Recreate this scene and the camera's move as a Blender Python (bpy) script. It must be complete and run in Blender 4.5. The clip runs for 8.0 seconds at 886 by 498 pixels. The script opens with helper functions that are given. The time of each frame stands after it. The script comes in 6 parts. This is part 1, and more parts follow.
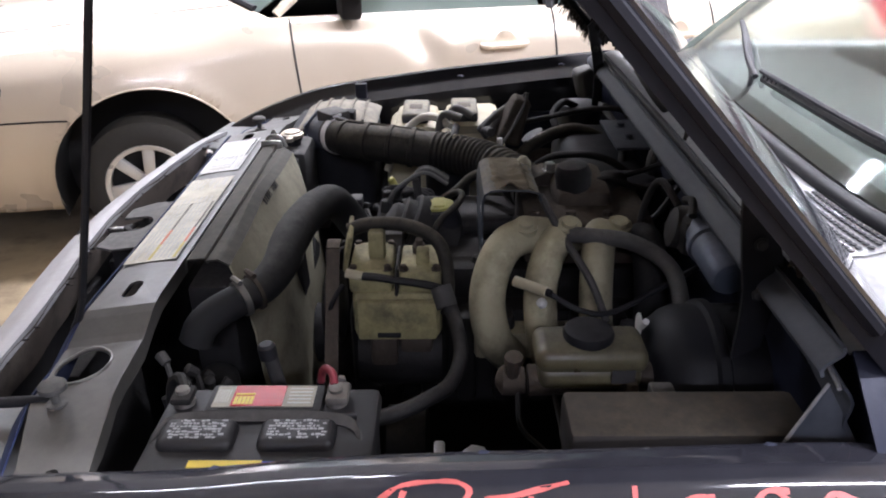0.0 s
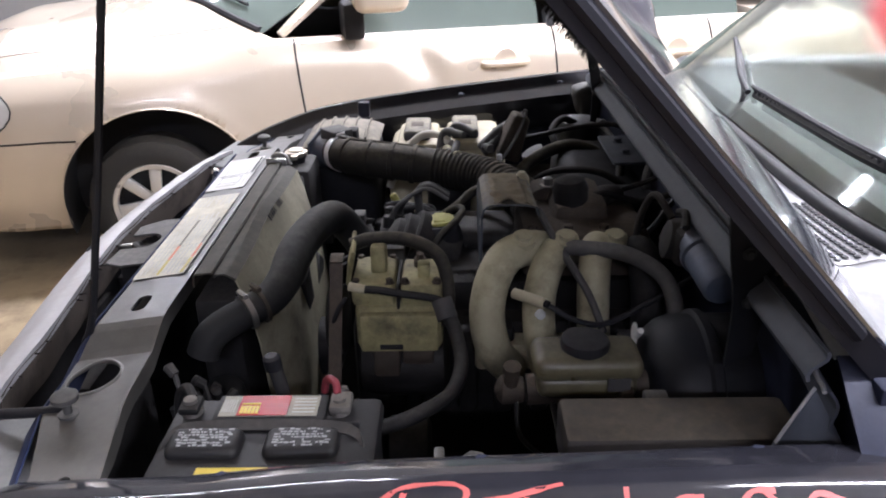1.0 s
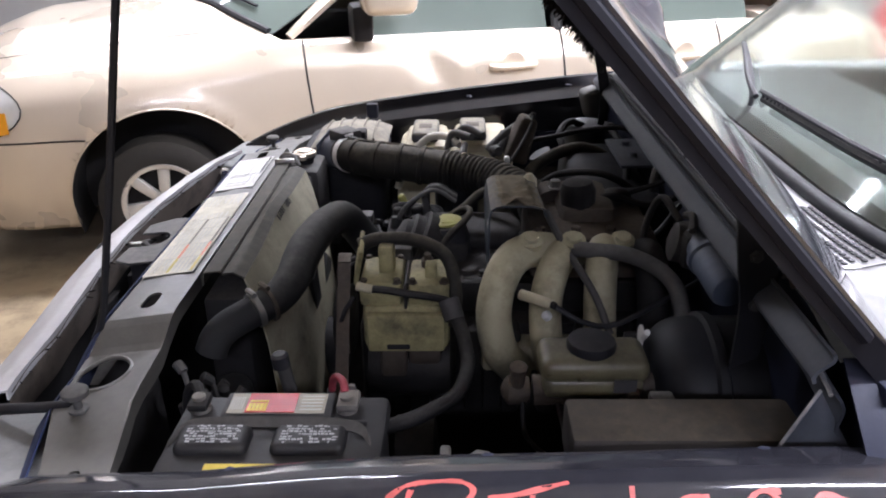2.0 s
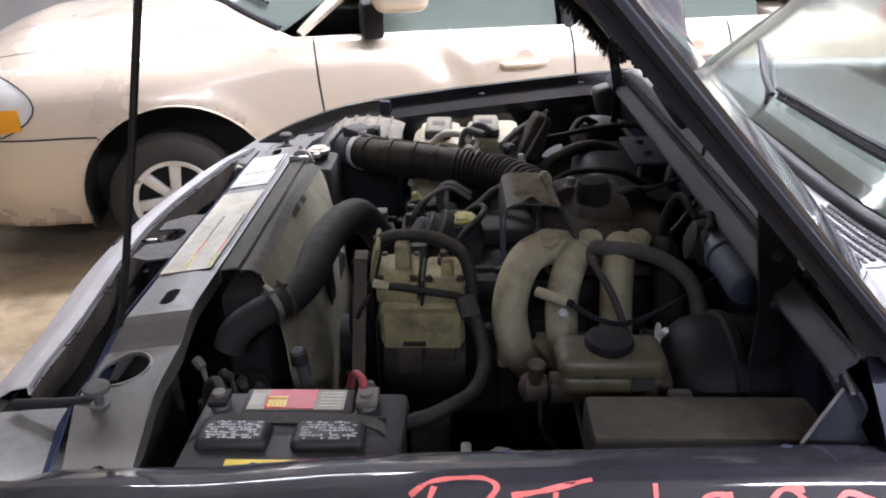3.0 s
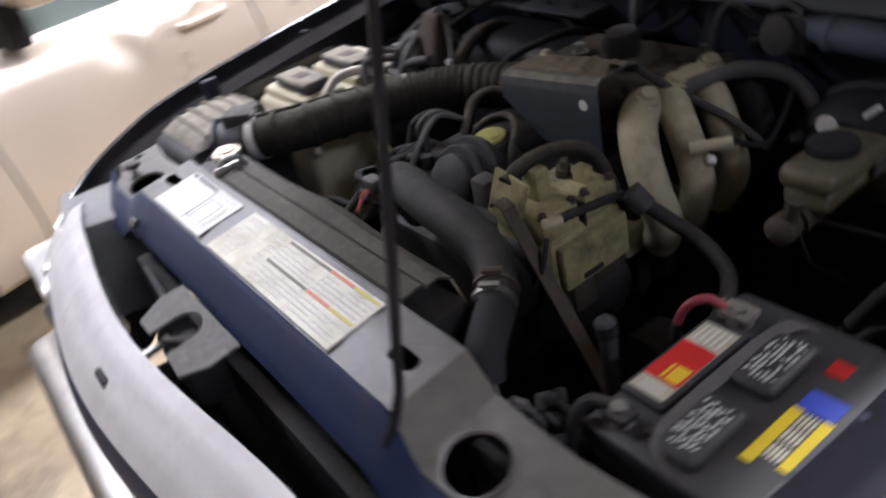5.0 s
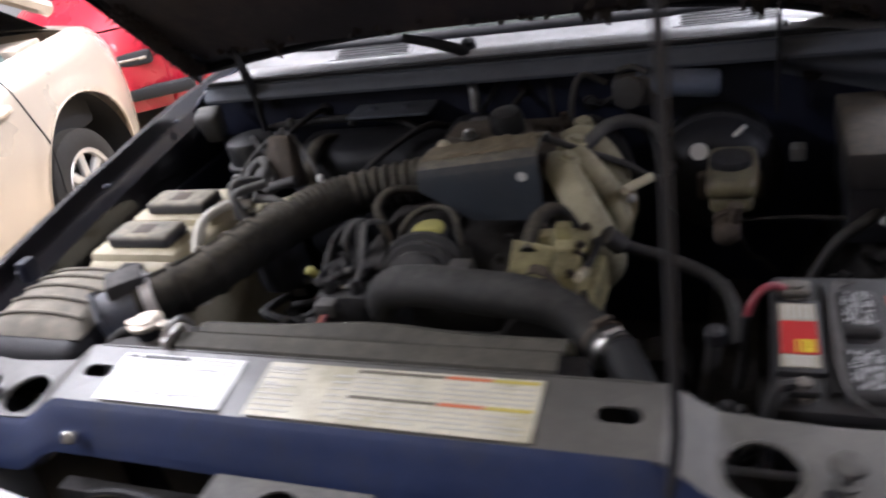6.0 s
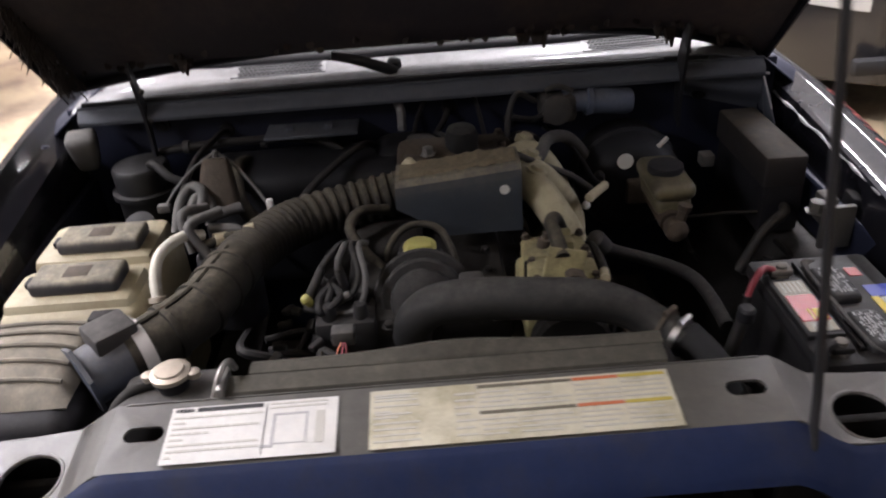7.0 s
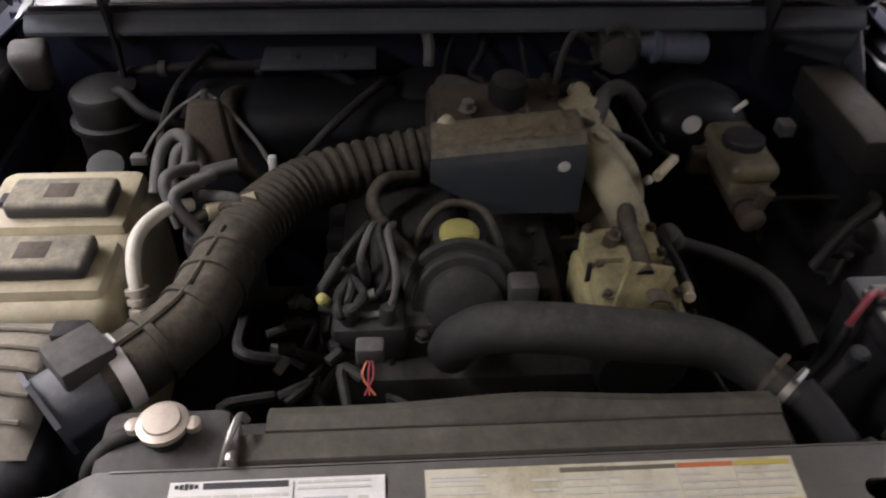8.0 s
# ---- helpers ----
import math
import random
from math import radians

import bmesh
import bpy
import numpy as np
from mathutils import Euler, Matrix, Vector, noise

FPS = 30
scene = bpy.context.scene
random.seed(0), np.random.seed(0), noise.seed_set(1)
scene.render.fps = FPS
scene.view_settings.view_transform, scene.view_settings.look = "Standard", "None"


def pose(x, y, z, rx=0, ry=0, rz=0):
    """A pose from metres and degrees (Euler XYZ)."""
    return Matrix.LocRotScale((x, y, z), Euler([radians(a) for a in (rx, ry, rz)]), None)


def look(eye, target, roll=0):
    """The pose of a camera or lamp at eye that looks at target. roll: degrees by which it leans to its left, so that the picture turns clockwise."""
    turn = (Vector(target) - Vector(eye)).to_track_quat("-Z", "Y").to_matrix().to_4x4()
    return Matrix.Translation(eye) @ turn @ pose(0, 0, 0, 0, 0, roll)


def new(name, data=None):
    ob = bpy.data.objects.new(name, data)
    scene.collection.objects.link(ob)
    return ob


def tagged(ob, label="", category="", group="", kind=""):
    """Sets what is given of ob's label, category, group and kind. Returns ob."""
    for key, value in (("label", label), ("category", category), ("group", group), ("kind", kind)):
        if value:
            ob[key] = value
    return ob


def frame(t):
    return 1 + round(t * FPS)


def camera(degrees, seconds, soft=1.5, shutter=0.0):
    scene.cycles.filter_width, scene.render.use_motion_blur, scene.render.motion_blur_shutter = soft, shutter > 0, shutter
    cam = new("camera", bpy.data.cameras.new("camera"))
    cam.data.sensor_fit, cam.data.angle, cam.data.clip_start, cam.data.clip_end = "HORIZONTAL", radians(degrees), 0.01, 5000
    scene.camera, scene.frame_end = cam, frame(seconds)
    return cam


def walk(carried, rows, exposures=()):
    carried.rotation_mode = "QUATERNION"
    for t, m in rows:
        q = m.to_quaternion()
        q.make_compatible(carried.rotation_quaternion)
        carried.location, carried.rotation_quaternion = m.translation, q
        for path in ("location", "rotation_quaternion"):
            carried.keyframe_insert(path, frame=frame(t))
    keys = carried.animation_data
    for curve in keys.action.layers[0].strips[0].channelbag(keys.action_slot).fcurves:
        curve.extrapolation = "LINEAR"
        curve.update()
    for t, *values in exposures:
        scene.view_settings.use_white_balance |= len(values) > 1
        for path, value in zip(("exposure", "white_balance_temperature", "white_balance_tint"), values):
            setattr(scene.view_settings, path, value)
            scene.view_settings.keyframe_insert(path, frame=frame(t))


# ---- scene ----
cam = camera(59.9, 8.0, soft=2.0, shutter=0.7)

PATH = [
    (0, (0.518, -1.318, 1.48), (0.501, 0.481, 0.604), -0.5),
    (0.5, (0.522, -1.336, 1.486), (0.497, 0.471, 0.629), -0.8),
    (1, (0.526, -1.348, 1.488), (0.496, 0.468, 0.653), -1.1),
    (2.5, (0.516, -1.356, 1.487), (0.464, 0.464, 0.659), -0.6),
    (3, (0.506, -1.358, 1.489), (0.446, 0.459, 0.654), -0.8),
    (3.5, (0.493, -1.365, 1.486), (0.448, 0.451, 0.65), -0.7),
    (4, (0.397, -1.377, 1.445), (0.443, 0.412, 0.552), -1.4),
    (4.2, (0.295, -1.324, 1.447), (0.386, 0.434, 0.498), -2.8),
    (5.3, (-0.324, -0.809, 1.479), (0.779, 0.451, 0.386), -15.8),
    (5.5, (-0.39, -0.739, 1.507), (0.847, 0.397, 0.421), -15.7),
    (5.7, (-0.472, -0.635, 1.535), (0.975, 0.35, 0.568), -15.1),
    (5.9, (-0.509, -0.535, 1.516), (1.069, 0.248, 0.568), -12.9),
    (6, (-0.532, -0.482, 1.523), (1.042, 0.264, 0.541), -12.7),
    (6.2, (-0.557, -0.409, 1.544), (1.053, 0.309, 0.599), -12.8),
    (6.5, (-0.596, -0.251, 1.564), (1.124, 0.167, 0.633), -8.2),
    (6.6, (-0.620, -0.187, 1.560), (1.143, 0.099, 0.659), -7.1),
    (6.8, (-0.625, -0.085, 1.572), (1.088, 0.072, 0.551), -6.4),
    (7, (-0.613, -0.008, 1.577), (1.102, -0.017, 0.549), -4.3),
    (7.2, (-0.567, 0.072, 1.577), (1.114, 0.006, 0.494), -1.5),
    (7.5, (-0.448, 0.092, 1.59), (1.19, 0.054, 0.442), -1.3),
    (7.6, (-0.401, 0.108, 1.603), (1.200, 0.023, 0.407), 0.5),
    (8, (-0.318, 0.108, 1.595), (1.194, -0.005, 0.291), 1.4),
]
walk(cam, [(t, look(eye, target, roll)) for t, eye, target, roll in PATH],
     exposures=((0.0, 0.25, 6050, 11), (3.0, 0.28, 6050, 11), (4.2, 0.30, 6050, 11), (5.3, 0.05, 6050, 11), (6.0, 0.20, 6080, 11), (6.4, 0.24, 6100, 11), (7.0, 0.0, 6500, 12), (8.0, -0.17, 6550, 12)))

# ---- world, lamps ----
world = bpy.data.worlds.new("hall_air")
scene.world = world
world.use_nodes = True
world.node_tree.nodes["Background"].inputs[0].default_value = (0.75, 0.82, 1.0, 1)
world.node_tree.nodes["Background"].inputs[1].default_value = 0.015

LAMP_Z = 3.6
# place and share of a full tube's power; the last is an unseen fill lamp added for the truck's left side
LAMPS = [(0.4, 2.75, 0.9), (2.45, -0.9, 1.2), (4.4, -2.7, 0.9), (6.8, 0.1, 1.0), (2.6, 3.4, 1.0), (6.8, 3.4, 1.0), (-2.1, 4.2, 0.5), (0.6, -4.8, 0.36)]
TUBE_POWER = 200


# ---- materials ----
def surf(name, col, rough=0.55, metal=0.0, var=0.25, scale=9.0, fine=140.0, bump=0.12, dust=None, amount=0.5,
         coat=0.0, stain=None, stain_amount=0.4, stain_scale=3.0, coat_rough=0.08, spec=0.5):
    """A painted, cast or moulded surface with grain at two scales, stains, and settled dust that also leaves undersides
    dark as if shaded.
    """
    m = bpy.data.materials.new(name)
    m.use_nodes = True
    nt = m.node_tree
    n, l = nt.nodes, nt.links
    b = n["Principled BSDF"]
    tc = n.new("ShaderNodeTexCoord")

    def nz(s, detail=4.0, r=0.6):
        t = n.new("ShaderNodeTexNoise")
        t.inputs["Scale"].default_value = s
        t.inputs["Detail"].default_value = detail
        t.inputs["Roughness"].default_value = r
        l.new(tc.outputs["Object"], t.inputs["Vector"])
        return t.outputs["Fac"]

    def ramp(src, lo, hi, a=0.0, c=1.0):
        t = n.new("ShaderNodeMapRange")
        t.inputs[1].default_value, t.inputs[2].default_value = lo, hi
        t.inputs[3].default_value, t.inputs[4].default_value = a, c
        l.new(src, t.inputs[0])
        return t.outputs[0]

    def mix(fac, a, c, mode="MIX"):
        t = n.new("ShaderNodeMix")
        t.data_type, t.blend_type = "RGBA", mode
        l.new(fac, t.inputs[0]) if not isinstance(fac, float) else None
        if isinstance(fac, float):
            t.inputs[0].default_value = fac
        for v, k in ((a, 6), (c, 7)):
            if isinstance(v, tuple):
                t.inputs[k].default_value = (*v, 1)
            else:
                l.new(v, t.inputs[k])
        return t.outputs[2]

    big, small = nz(scale), nz(fine, 3.0)
    lo = tuple(c * (1 - var) for c in col)
    hi = tuple(min(1, c * (1 + var)) for c in col)
    out = mix(ramp(big, 0.3, 0.7), lo, hi)
    out = mix(ramp(small, 0.25, 0.75, 0.0, 0.35), out, lo)
    rgh = ramp(big, 0.3, 0.7, max(0.03, rough - 0.1), min(1, rough + 0.1))
    if stain:
        f = ramp(nz(stain_scale, 6.0, 0.7), 0.48, 0.68, 0.0, stain_amount)
        out = mix(f, out, stain)
    if dust:
        g = n.new("ShaderNodeNewGeometry")
        sx = n.new("ShaderNodeSeparateXYZ")
        l.new(g.outputs["Normal"], sx.inputs[0])
        # dust kept off undersides also darkens them, in place of light falling off
        up = ramp(sx.outputs[2], 0.0, 0.95, 0.06, 1.0)
        mul = n.new("ShaderNodeMath")
        mul.operation = "MULTIPLY"
        l.new(up, mul.inputs[0])
        patchy = n.new("ShaderNodeMath")
        patchy.operation = "MULTIPLY"
        l.new(ramp(nz(scale * 1.7, 6.0, 0.75), 0.28, 0.66, 0.45 * amount, amount), patchy.inputs[0])
        l.new(ramp(nz(scale * 11.0, 5.0, 0.7), 0.34, 0.62, 0.70, 1.12), patchy.inputs[1])
        l.new(patchy.outputs[0], mul.inputs[1])
        mul.use_clamp = True
        grime = mix(ramp(nz(scale * 5.0, 5.0, 0.7), 0.35, 0.65), tuple(c * 0.7 for c in dust), tuple(min(1, c * 1.35) for c in dust))
        out = mix(mul.outputs[0], out, grime)
        r2 = n.new("ShaderNodeMix")
        r2.data_type = "FLOAT"
        l.new(mul.outputs[0], r2.inputs[0])
        l.new(rgh, r2.inputs[2])
        r2.inputs[3].default_value = 0.9
        rgh = r2.outputs[0]
    l.new(out, b.inputs["Base Color"])
    l.new(rgh, b.inputs["Roughness"])
    b.inputs["Metallic"].default_value = metal
    b.inputs["Specular IOR Level"].default_value = spec
    b.inputs["Coat Weight"].default_value = coat
    b.inputs["Coat Roughness"].default_value = coat_rough
    if bump:
        bp = n.new("ShaderNodeBump")
        bp.inputs["Strength"].default_value = bump
        bp.inputs["Distance"].default_value = 0.003
        l.new(small, bp.inputs["Height"])
        l.new(bp.outputs[0], b.inputs["Normal"])
    return m


def plain(name, col, rough=0.5, metal=0.0, emit=0.0):
    m = bpy.data.materials.new(name)
    m.use_nodes = True
    b = m.node_tree.nodes["Principled BSDF"]
    b.inputs["Base Color"].default_value = (*col, 1)
    b.inputs["Roughness"].default_value = rough
    b.inputs["Metallic"].default_value = metal
    if emit:
        b.inputs["Emission Color"].default_value = (*col, 1)
        b.inputs["Emission Strength"].default_value = emit
    return m


def glass_mat(name, col, rough=0.02):
    m = bpy.data.materials.new(name)
    m.use_nodes = True
    b = m.node_tree.nodes["Principled BSDF"]
    b.inputs["Base Color"].default_value = (*col, 1)
    b.inputs["Roughness"].default_value = rough
    b.inputs["Transmission Weight"].default_value = 1.0
    b.inputs["IOR"].default_value = 1.45
    return m


DUST = (0.20, 0.17, 0.12)
M_SUPPORT = surf("dusty_grey_steel", (0.088, 0.084, 0.077), 0.42, 0.0, 0.25, 9, 160, 0.10, (0.10, 0.092, 0.075), 0.45, coat=0.6, coat_rough=0.42, stain=(0.06, 0.055, 0.05), stain_amount=0.55, stain_scale=12)
M_BLUE = surf("navy_paint", (0.012, 0.025, 0.085), 0.55, 0.0, 0.3, 6, 200, 0.03, (0.045, 0.047, 0.06), 0.3, coat=0.06, coat_rough=0.3, spec=0.25, stain=(0.03, 0.03, 0.035), stain_amount=0.5, stain_scale=12)
M_NAVY = surf("dark_navy_paint", (0.008, 0.008, 0.012), 0.5, 0.0, 0.25, 5, 200, 0.02, (0.030, 0.029, 0.033), 0.28, coat=1.0, coat_rough=0.09, spec=0.10)
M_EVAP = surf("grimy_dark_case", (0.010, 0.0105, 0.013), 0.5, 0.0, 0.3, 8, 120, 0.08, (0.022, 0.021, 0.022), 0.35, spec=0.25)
M_LEAD = surf("dull_lead", (0.14, 0.13, 0.12), 0.55, 0.2, 0.35, 30, 160, 0.3, (0.20, 0.17, 0.12), 0.4)
M_CARGLASS = plain("grey_green_car_glass", (0.105, 0.130, 0.115), 0.10)
M_HOODRIM = surf("dull_dark_rim", (0.010, 0.010, 0.014), 0.6, 0.0, 0.3, 6, 150, 0.05, (0.020, 0.019, 0.022), 0.3, spec=0.15)
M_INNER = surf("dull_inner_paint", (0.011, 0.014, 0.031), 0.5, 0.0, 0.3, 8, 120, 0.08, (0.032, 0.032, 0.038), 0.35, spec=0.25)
M_BLACK = surf("black_plastic", (0.016, 0.016, 0.019), 0.5, 0.0, 0.3, 12, 160, 0.08, (0.066, 0.062, 0.060), 0.35, spec=0.25)
M_DIRTBLACK = surf("grimy_black", (0.014, 0.0135, 0.0145), 0.7, 0.0, 0.4, 14, 90, 0.25, (0.078, 0.071, 0.064), 0.4, spec=0.25)
M_RUBBER = surf("dusty_rubber", (0.013, 0.0125, 0.0135), 0.62, 0.0, 0.3, 14, 130, 0.12, (0.072, 0.067, 0.060), 0.6, spec=0.25)
M_HOSE = surf("dusty_hose", (0.012, 0.0115, 0.011), 0.62, 0.0, 0.3, 9, 130, 0.10, (0.112, 0.097, 0.070), 0.8, spec=0.25)
M_CAST = surf("dusty_cast_aluminium", (0.42, 0.385, 0.26), 0.55, 0.1, 0.2, 9, 200, 0.2, (0.33, 0.29, 0.17), 0.5, stain=(0.11, 0.095, 0.06), stain_amount=0.75, stain_scale=10)
M_COMP = surf("oxidised_yellow_metal", (0.33, 0.295, 0.15), 0.65, 0.05, 0.35, 22, 180, 0.4, (0.33, 0.29, 0.17), 0.45, stain=(0.07, 0.058, 0.04), stain_amount=0.8, stain_scale=16, spec=0.3)
M_IRON = surf("greasy_iron", (0.018, 0.017, 0.017), 0.55, 0.3, 0.4, 18, 150, 0.35, (0.065, 0.057, 0.048), 0.4, spec=0.25)
M_RUST = surf("brown_iron", (0.060, 0.046, 0.035), 0.7, 0.2, 0.4, 20, 150, 0.4, (0.12, 0.095, 0.065), 0.5)
M_CREAM = surf("yellowed_plastic", (0.49, 0.445, 0.31), 0.45, 0.0, 0.12, 7, 150, 0.05, (0.30, 0.25, 0.16), 0.55, stain=(0.22, 0.17, 0.10), stain_amount=0.5, stain_scale=9)
M_RESV = surf("stained_translucent_plastic", (0.15, 0.132, 0.075), 0.32, 0.0, 0.3, 12, 150, 0.05, (0.075, 0.068, 0.055), 0.55, stain=(0.05, 0.045, 0.037), stain_amount=0.75, stain_scale=13)
M_SHROUD = surf("dusty_shroud", (0.36, 0.33, 0.23), 0.75, 0.0, 0.22, 10, 120, 0.10, (0.060, 0.056, 0.047), 0.6, stain=(0.09, 0.075, 0.055), stain_amount=0.6, stain_scale=8)
M_COVER = surf("dusty_cover", (0.052, 0.050, 0.050), 0.6, 0.0, 0.18, 9, 120, 0.06, (0.115, 0.107, 0.096), 0.6, spec=0.25)
M_SHIELD = surf("blue_grey_plastic", (0.036, 0.046, 0.062), 0.45, 0.0, 0.2, 9, 150, 0.06, (0.165, 0.14, 0.092), 0.95)
M_HOODOUT = surf("glossy_navy_paint", (0.016, 0.017, 0.034), 0.2, 0.0, 0.2, 5, 200, 0.0, (0.10, 0.10, 0.10), 0.15, coat=1.0, coat_rough=0.05)
M_LIDDUST = surf("thick_tan_dust", (0.13, 0.12, 0.105), 0.7, 0.0, 0.15, 5, 120, 0.08, (0.30, 0.265, 0.20), 0.8)
M_PALEHOSE = surf("pale_dusty_hose", (0.085, 0.083, 0.082), 0.6, 0.0, 0.25, 14, 130, 0.08, (0.18, 0.17, 0.15), 0.5, spec=0.25)
M_CRUST = surf("caked_brown_dust", (0.13, 0.105, 0.065), 0.95, 0.0, 0.35, 30, 160, 0.5, (0.19, 0.155, 0.10), 0.5)
M_DASH = surf("faded_dash_vinyl", (0.016, 0.015, 0.014), 0.7, 0.0, 0.2, 6, 120, 0.1, (0.03, 0.028, 0.025), 0.4, spec=0.25)
M_BLUEGREY = surf("blue_grey_sheet", (0.085, 0.094, 0.115), 0.5, 0.0, 0.2, 9, 150, 0.06, (0.085, 0.082, 0.08), 0.4, spec=0.3)
M_ZINC = surf("zinc_plate", (0.80, 0.78, 0.76), 0.35, 0.1, 0.15, 20, 200, 0.05)
M_WORN = surf("bare_worn_edge", (0.42, 0.41, 0.42), 0.5, 0.2, 0.45, 40, 160, 0.4, (0.10, 0.095, 0.09), 0.5)
M_STEEL = surf("dull_steel", (0.42, 0.41, 0.39), 0.35, 0.9, 0.2, 20, 200, 0.1, DUST, 0.2)
M_BRIGHT = surf("bright_steel", (0.68, 0.66, 0.62), 0.25, 0.9, 0.15, 20, 200, 0.05)
M_CAPMETAL = surf("worn_cap_metal", (0.55, 0.50, 0.42), 0.4, 0.6, 0.15, 18, 180, 0.1, (0.35, 0.25, 0.18), 0.4)
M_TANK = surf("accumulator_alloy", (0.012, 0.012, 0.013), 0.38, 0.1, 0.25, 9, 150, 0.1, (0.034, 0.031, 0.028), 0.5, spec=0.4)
M_MOTOR = surf("grey_blue_motor", (0.13, 0.16, 0.23), 0.45, 0.2, 0.2, 10, 150, 0.1, (0.17, 0.16, 0.14), 0.45)
M_BATTERY = surf("battery_black", (0.016, 0.0155, 0.017), 0.5, 0.0, 0.2, 12, 160, 0.08, (0.036, 0.033, 0.031), 0.4)
M_WHITE = surf("label_white", (0.70, 0.70, 0.68), 0.4, 0.0, 0.08, 14, 90, 0.0, (0.45, 0.41, 0.32), 0.3, coat=0.3, coat_rough=0.3)
M_AGED = surf("aged_label", (0.64, 0.61, 0.48), 0.4, 0.0, 0.12, 10, 90, 0.0, (0.40, 0.36, 0.25), 0.35, stain=(0.27, 0.24, 0.13), stain_amount=0.8, stain_scale=13, coat=0.3, coat_rough=0.3)
M_FADED = plain("faded_print", (0.40, 0.40, 0.40), 0.6)
M_PALELINE = surf("pale_dusty_line", (0.60, 0.58, 0.50), 0.45, 0.1, 0.2, 12, 150, 0.05, (0.35, 0.31, 0.24), 0.4)
M_BOTTLECAP = surf("dusty_dark_cap", (0.022, 0.024, 0.036), 0.5, 0.0, 0.2, 9, 150, 0.06, (0.27, 0.24, 0.17), 0.95)
M_RADHOSE = surf("dark_rubber_hose", (0.012, 0.012, 0.0125), 0.6, 0.0, 0.3, 9, 130, 0.10, (0.074, 0.070, 0.062), 0.65, spec=0.3)
M_INK = plain("ink_black", (0.03, 0.03, 0.03), 0.6)
M_GREYINK = plain("ink_grey", (0.50, 0.49, 0.44), 0.5)
M_BROWNINK = plain("faded_black_ink", (0.13, 0.115, 0.085), 0.6)
M_FADEDYELLOW = plain("faded_yellow_ink", (0.50, 0.41, 0.08), 0.5)
M_STRIP = surf("dusty_brown_strip", (0.048, 0.045, 0.038), 0.65, 0.0, 0.25, 9, 120, 0.10, (0.105, 0.097, 0.075), 0.6, spec=0.25)
M_HOUSING = surf("dull_lamp_housing", (0.20, 0.205, 0.205), 0.55, 0.0, 0.15, 9, 140, 0.06, (0.17, 0.16, 0.145), 0.5, stain=(0.09, 0.085, 0.08), stain_amount=0.4, stain_scale=8)
M_DEFLECT = surf("brown_dusty_deflector", (0.17, 0.14, 0.115), 0.7, 0.0, 0.3, 9, 120, 0.15, (0.14, 0.12, 0.095), 0.6, stain=(0.03, 0.026, 0.024), stain_amount=0.7, stain_scale=11)
M_DULLLABEL = surf("dull_label", (0.38, 0.36, 0.29), 0.5, 0.0, 0.2, 20, 100, 0.0, (0.25, 0.21, 0.14), 0.4)
M_RED = surf("label_red", (0.44, 0.022, 0.02), 0.6, 0.0, 0.12, 20, 100, 0.0, spec=0.15, coat=0.3, coat_rough=0.3)
M_YELLOW = surf("label_yellow", (0.66, 0.49, 0.03), 0.6, 0.0, 0.12, 20, 100, 0.0, spec=0.15, coat=0.3, coat_rough=0.3)
M_ORANGE = plain("label_orange", (0.56, 0.16, 0.07), 0.5)
M_BLUEINK = plain("label_blue", (0.04, 0.07, 0.45), 0.5)
M_REDCABLE = surf("red_cable", (0.27, 0.045, 0.060), 0.5, 0.0, 0.2, 20, 100, 0.05)
M_OILCAP = surf("faded_yellow_cap", (0.36, 0.34, 0.09), 0.6, 0.0, 0.2, 30, 180, 0.1, (0.25, 0.21, 0.12), 0.3)
M_MARKER = surf("red_paint_marker", (0.40, 0.075, 0.065), 0.55, 0.0, 0.35, 30, 300, 0.1)
M_HEADER = surf("grey_primer", (0.58, 0.575, 0.585), 0.45, 0.0, 0.1, 4, 130, 0.04, (0.28, 0.25, 0.21), 0.3, stain=(0.2, 0.18, 0.16), stain_amount=0.3, stain_scale=6)
M_COWL = surf("dusty_grey_cowl", (0.21, 0.21, 0.215), 0.3, 0.0, 0.3, 9, 160, 0.06, (0.18, 0.175, 0.17), 0.35, coat=0.7, coat_rough=0.12, stain=(0.08, 0.08, 0.08), stain_amount=0.45, stain_scale=14)
M_HOODIN = surf("hood_underside", (0.020, 0.016, 0.022), 0.8, 0.0, 0.4, 5, 60, 0.4, stain=(0.060, 0.040, 0.034), stain_amount=0.75, stain_scale=4.5)
M_FELT = surf("torn_insulation", (0.020, 0.014, 0.011), 0.95, 0.0, 0.4, 20, 60, 0.6)
M_SCREEN = glass_mat("tinted_windscreen", (0.80, 0.92, 0.86), 0.06)
M_TAN = surf("champagne_paint", (0.61, 0.525, 0.42), 0.3, 0.25, 0.06, 1.5, 300, 0.0, coat=0.7)
M_DARKPAINT = surf("charcoal_car_paint", (0.028, 0.028, 0.032), 0.35, 0.2, 0.1, 1.5, 300, 0.0, coat=0.8)
M_REDPAINT = surf("red_car_paint", (0.42, 0.012, 0.03), 0.3, 0.1, 0.1, 1.5, 300, 0.0, coat=0.8)
M_TYRE = surf("worn_tyre", (0.022, 0.021, 0.020), 0.8, 0.0, 0.3, 12, 120, 0.3, (0.12, 0.10, 0.07), 0.3)
M_RIM = surf("silver_rim", (0.62, 0.61, 0.59), 0.35, 0.5, 0.1, 8, 150, 0.02, stain=(0.25, 0.2, 0.15), stain_amount=0.3, stain_scale=6)
M_DARKGLASS = plain("dark_car_glass", (0.012, 0.014, 0.013), 0.05)
M_SEAM = plain("seam_black", (0.012, 0.012, 0.013), 0.8)
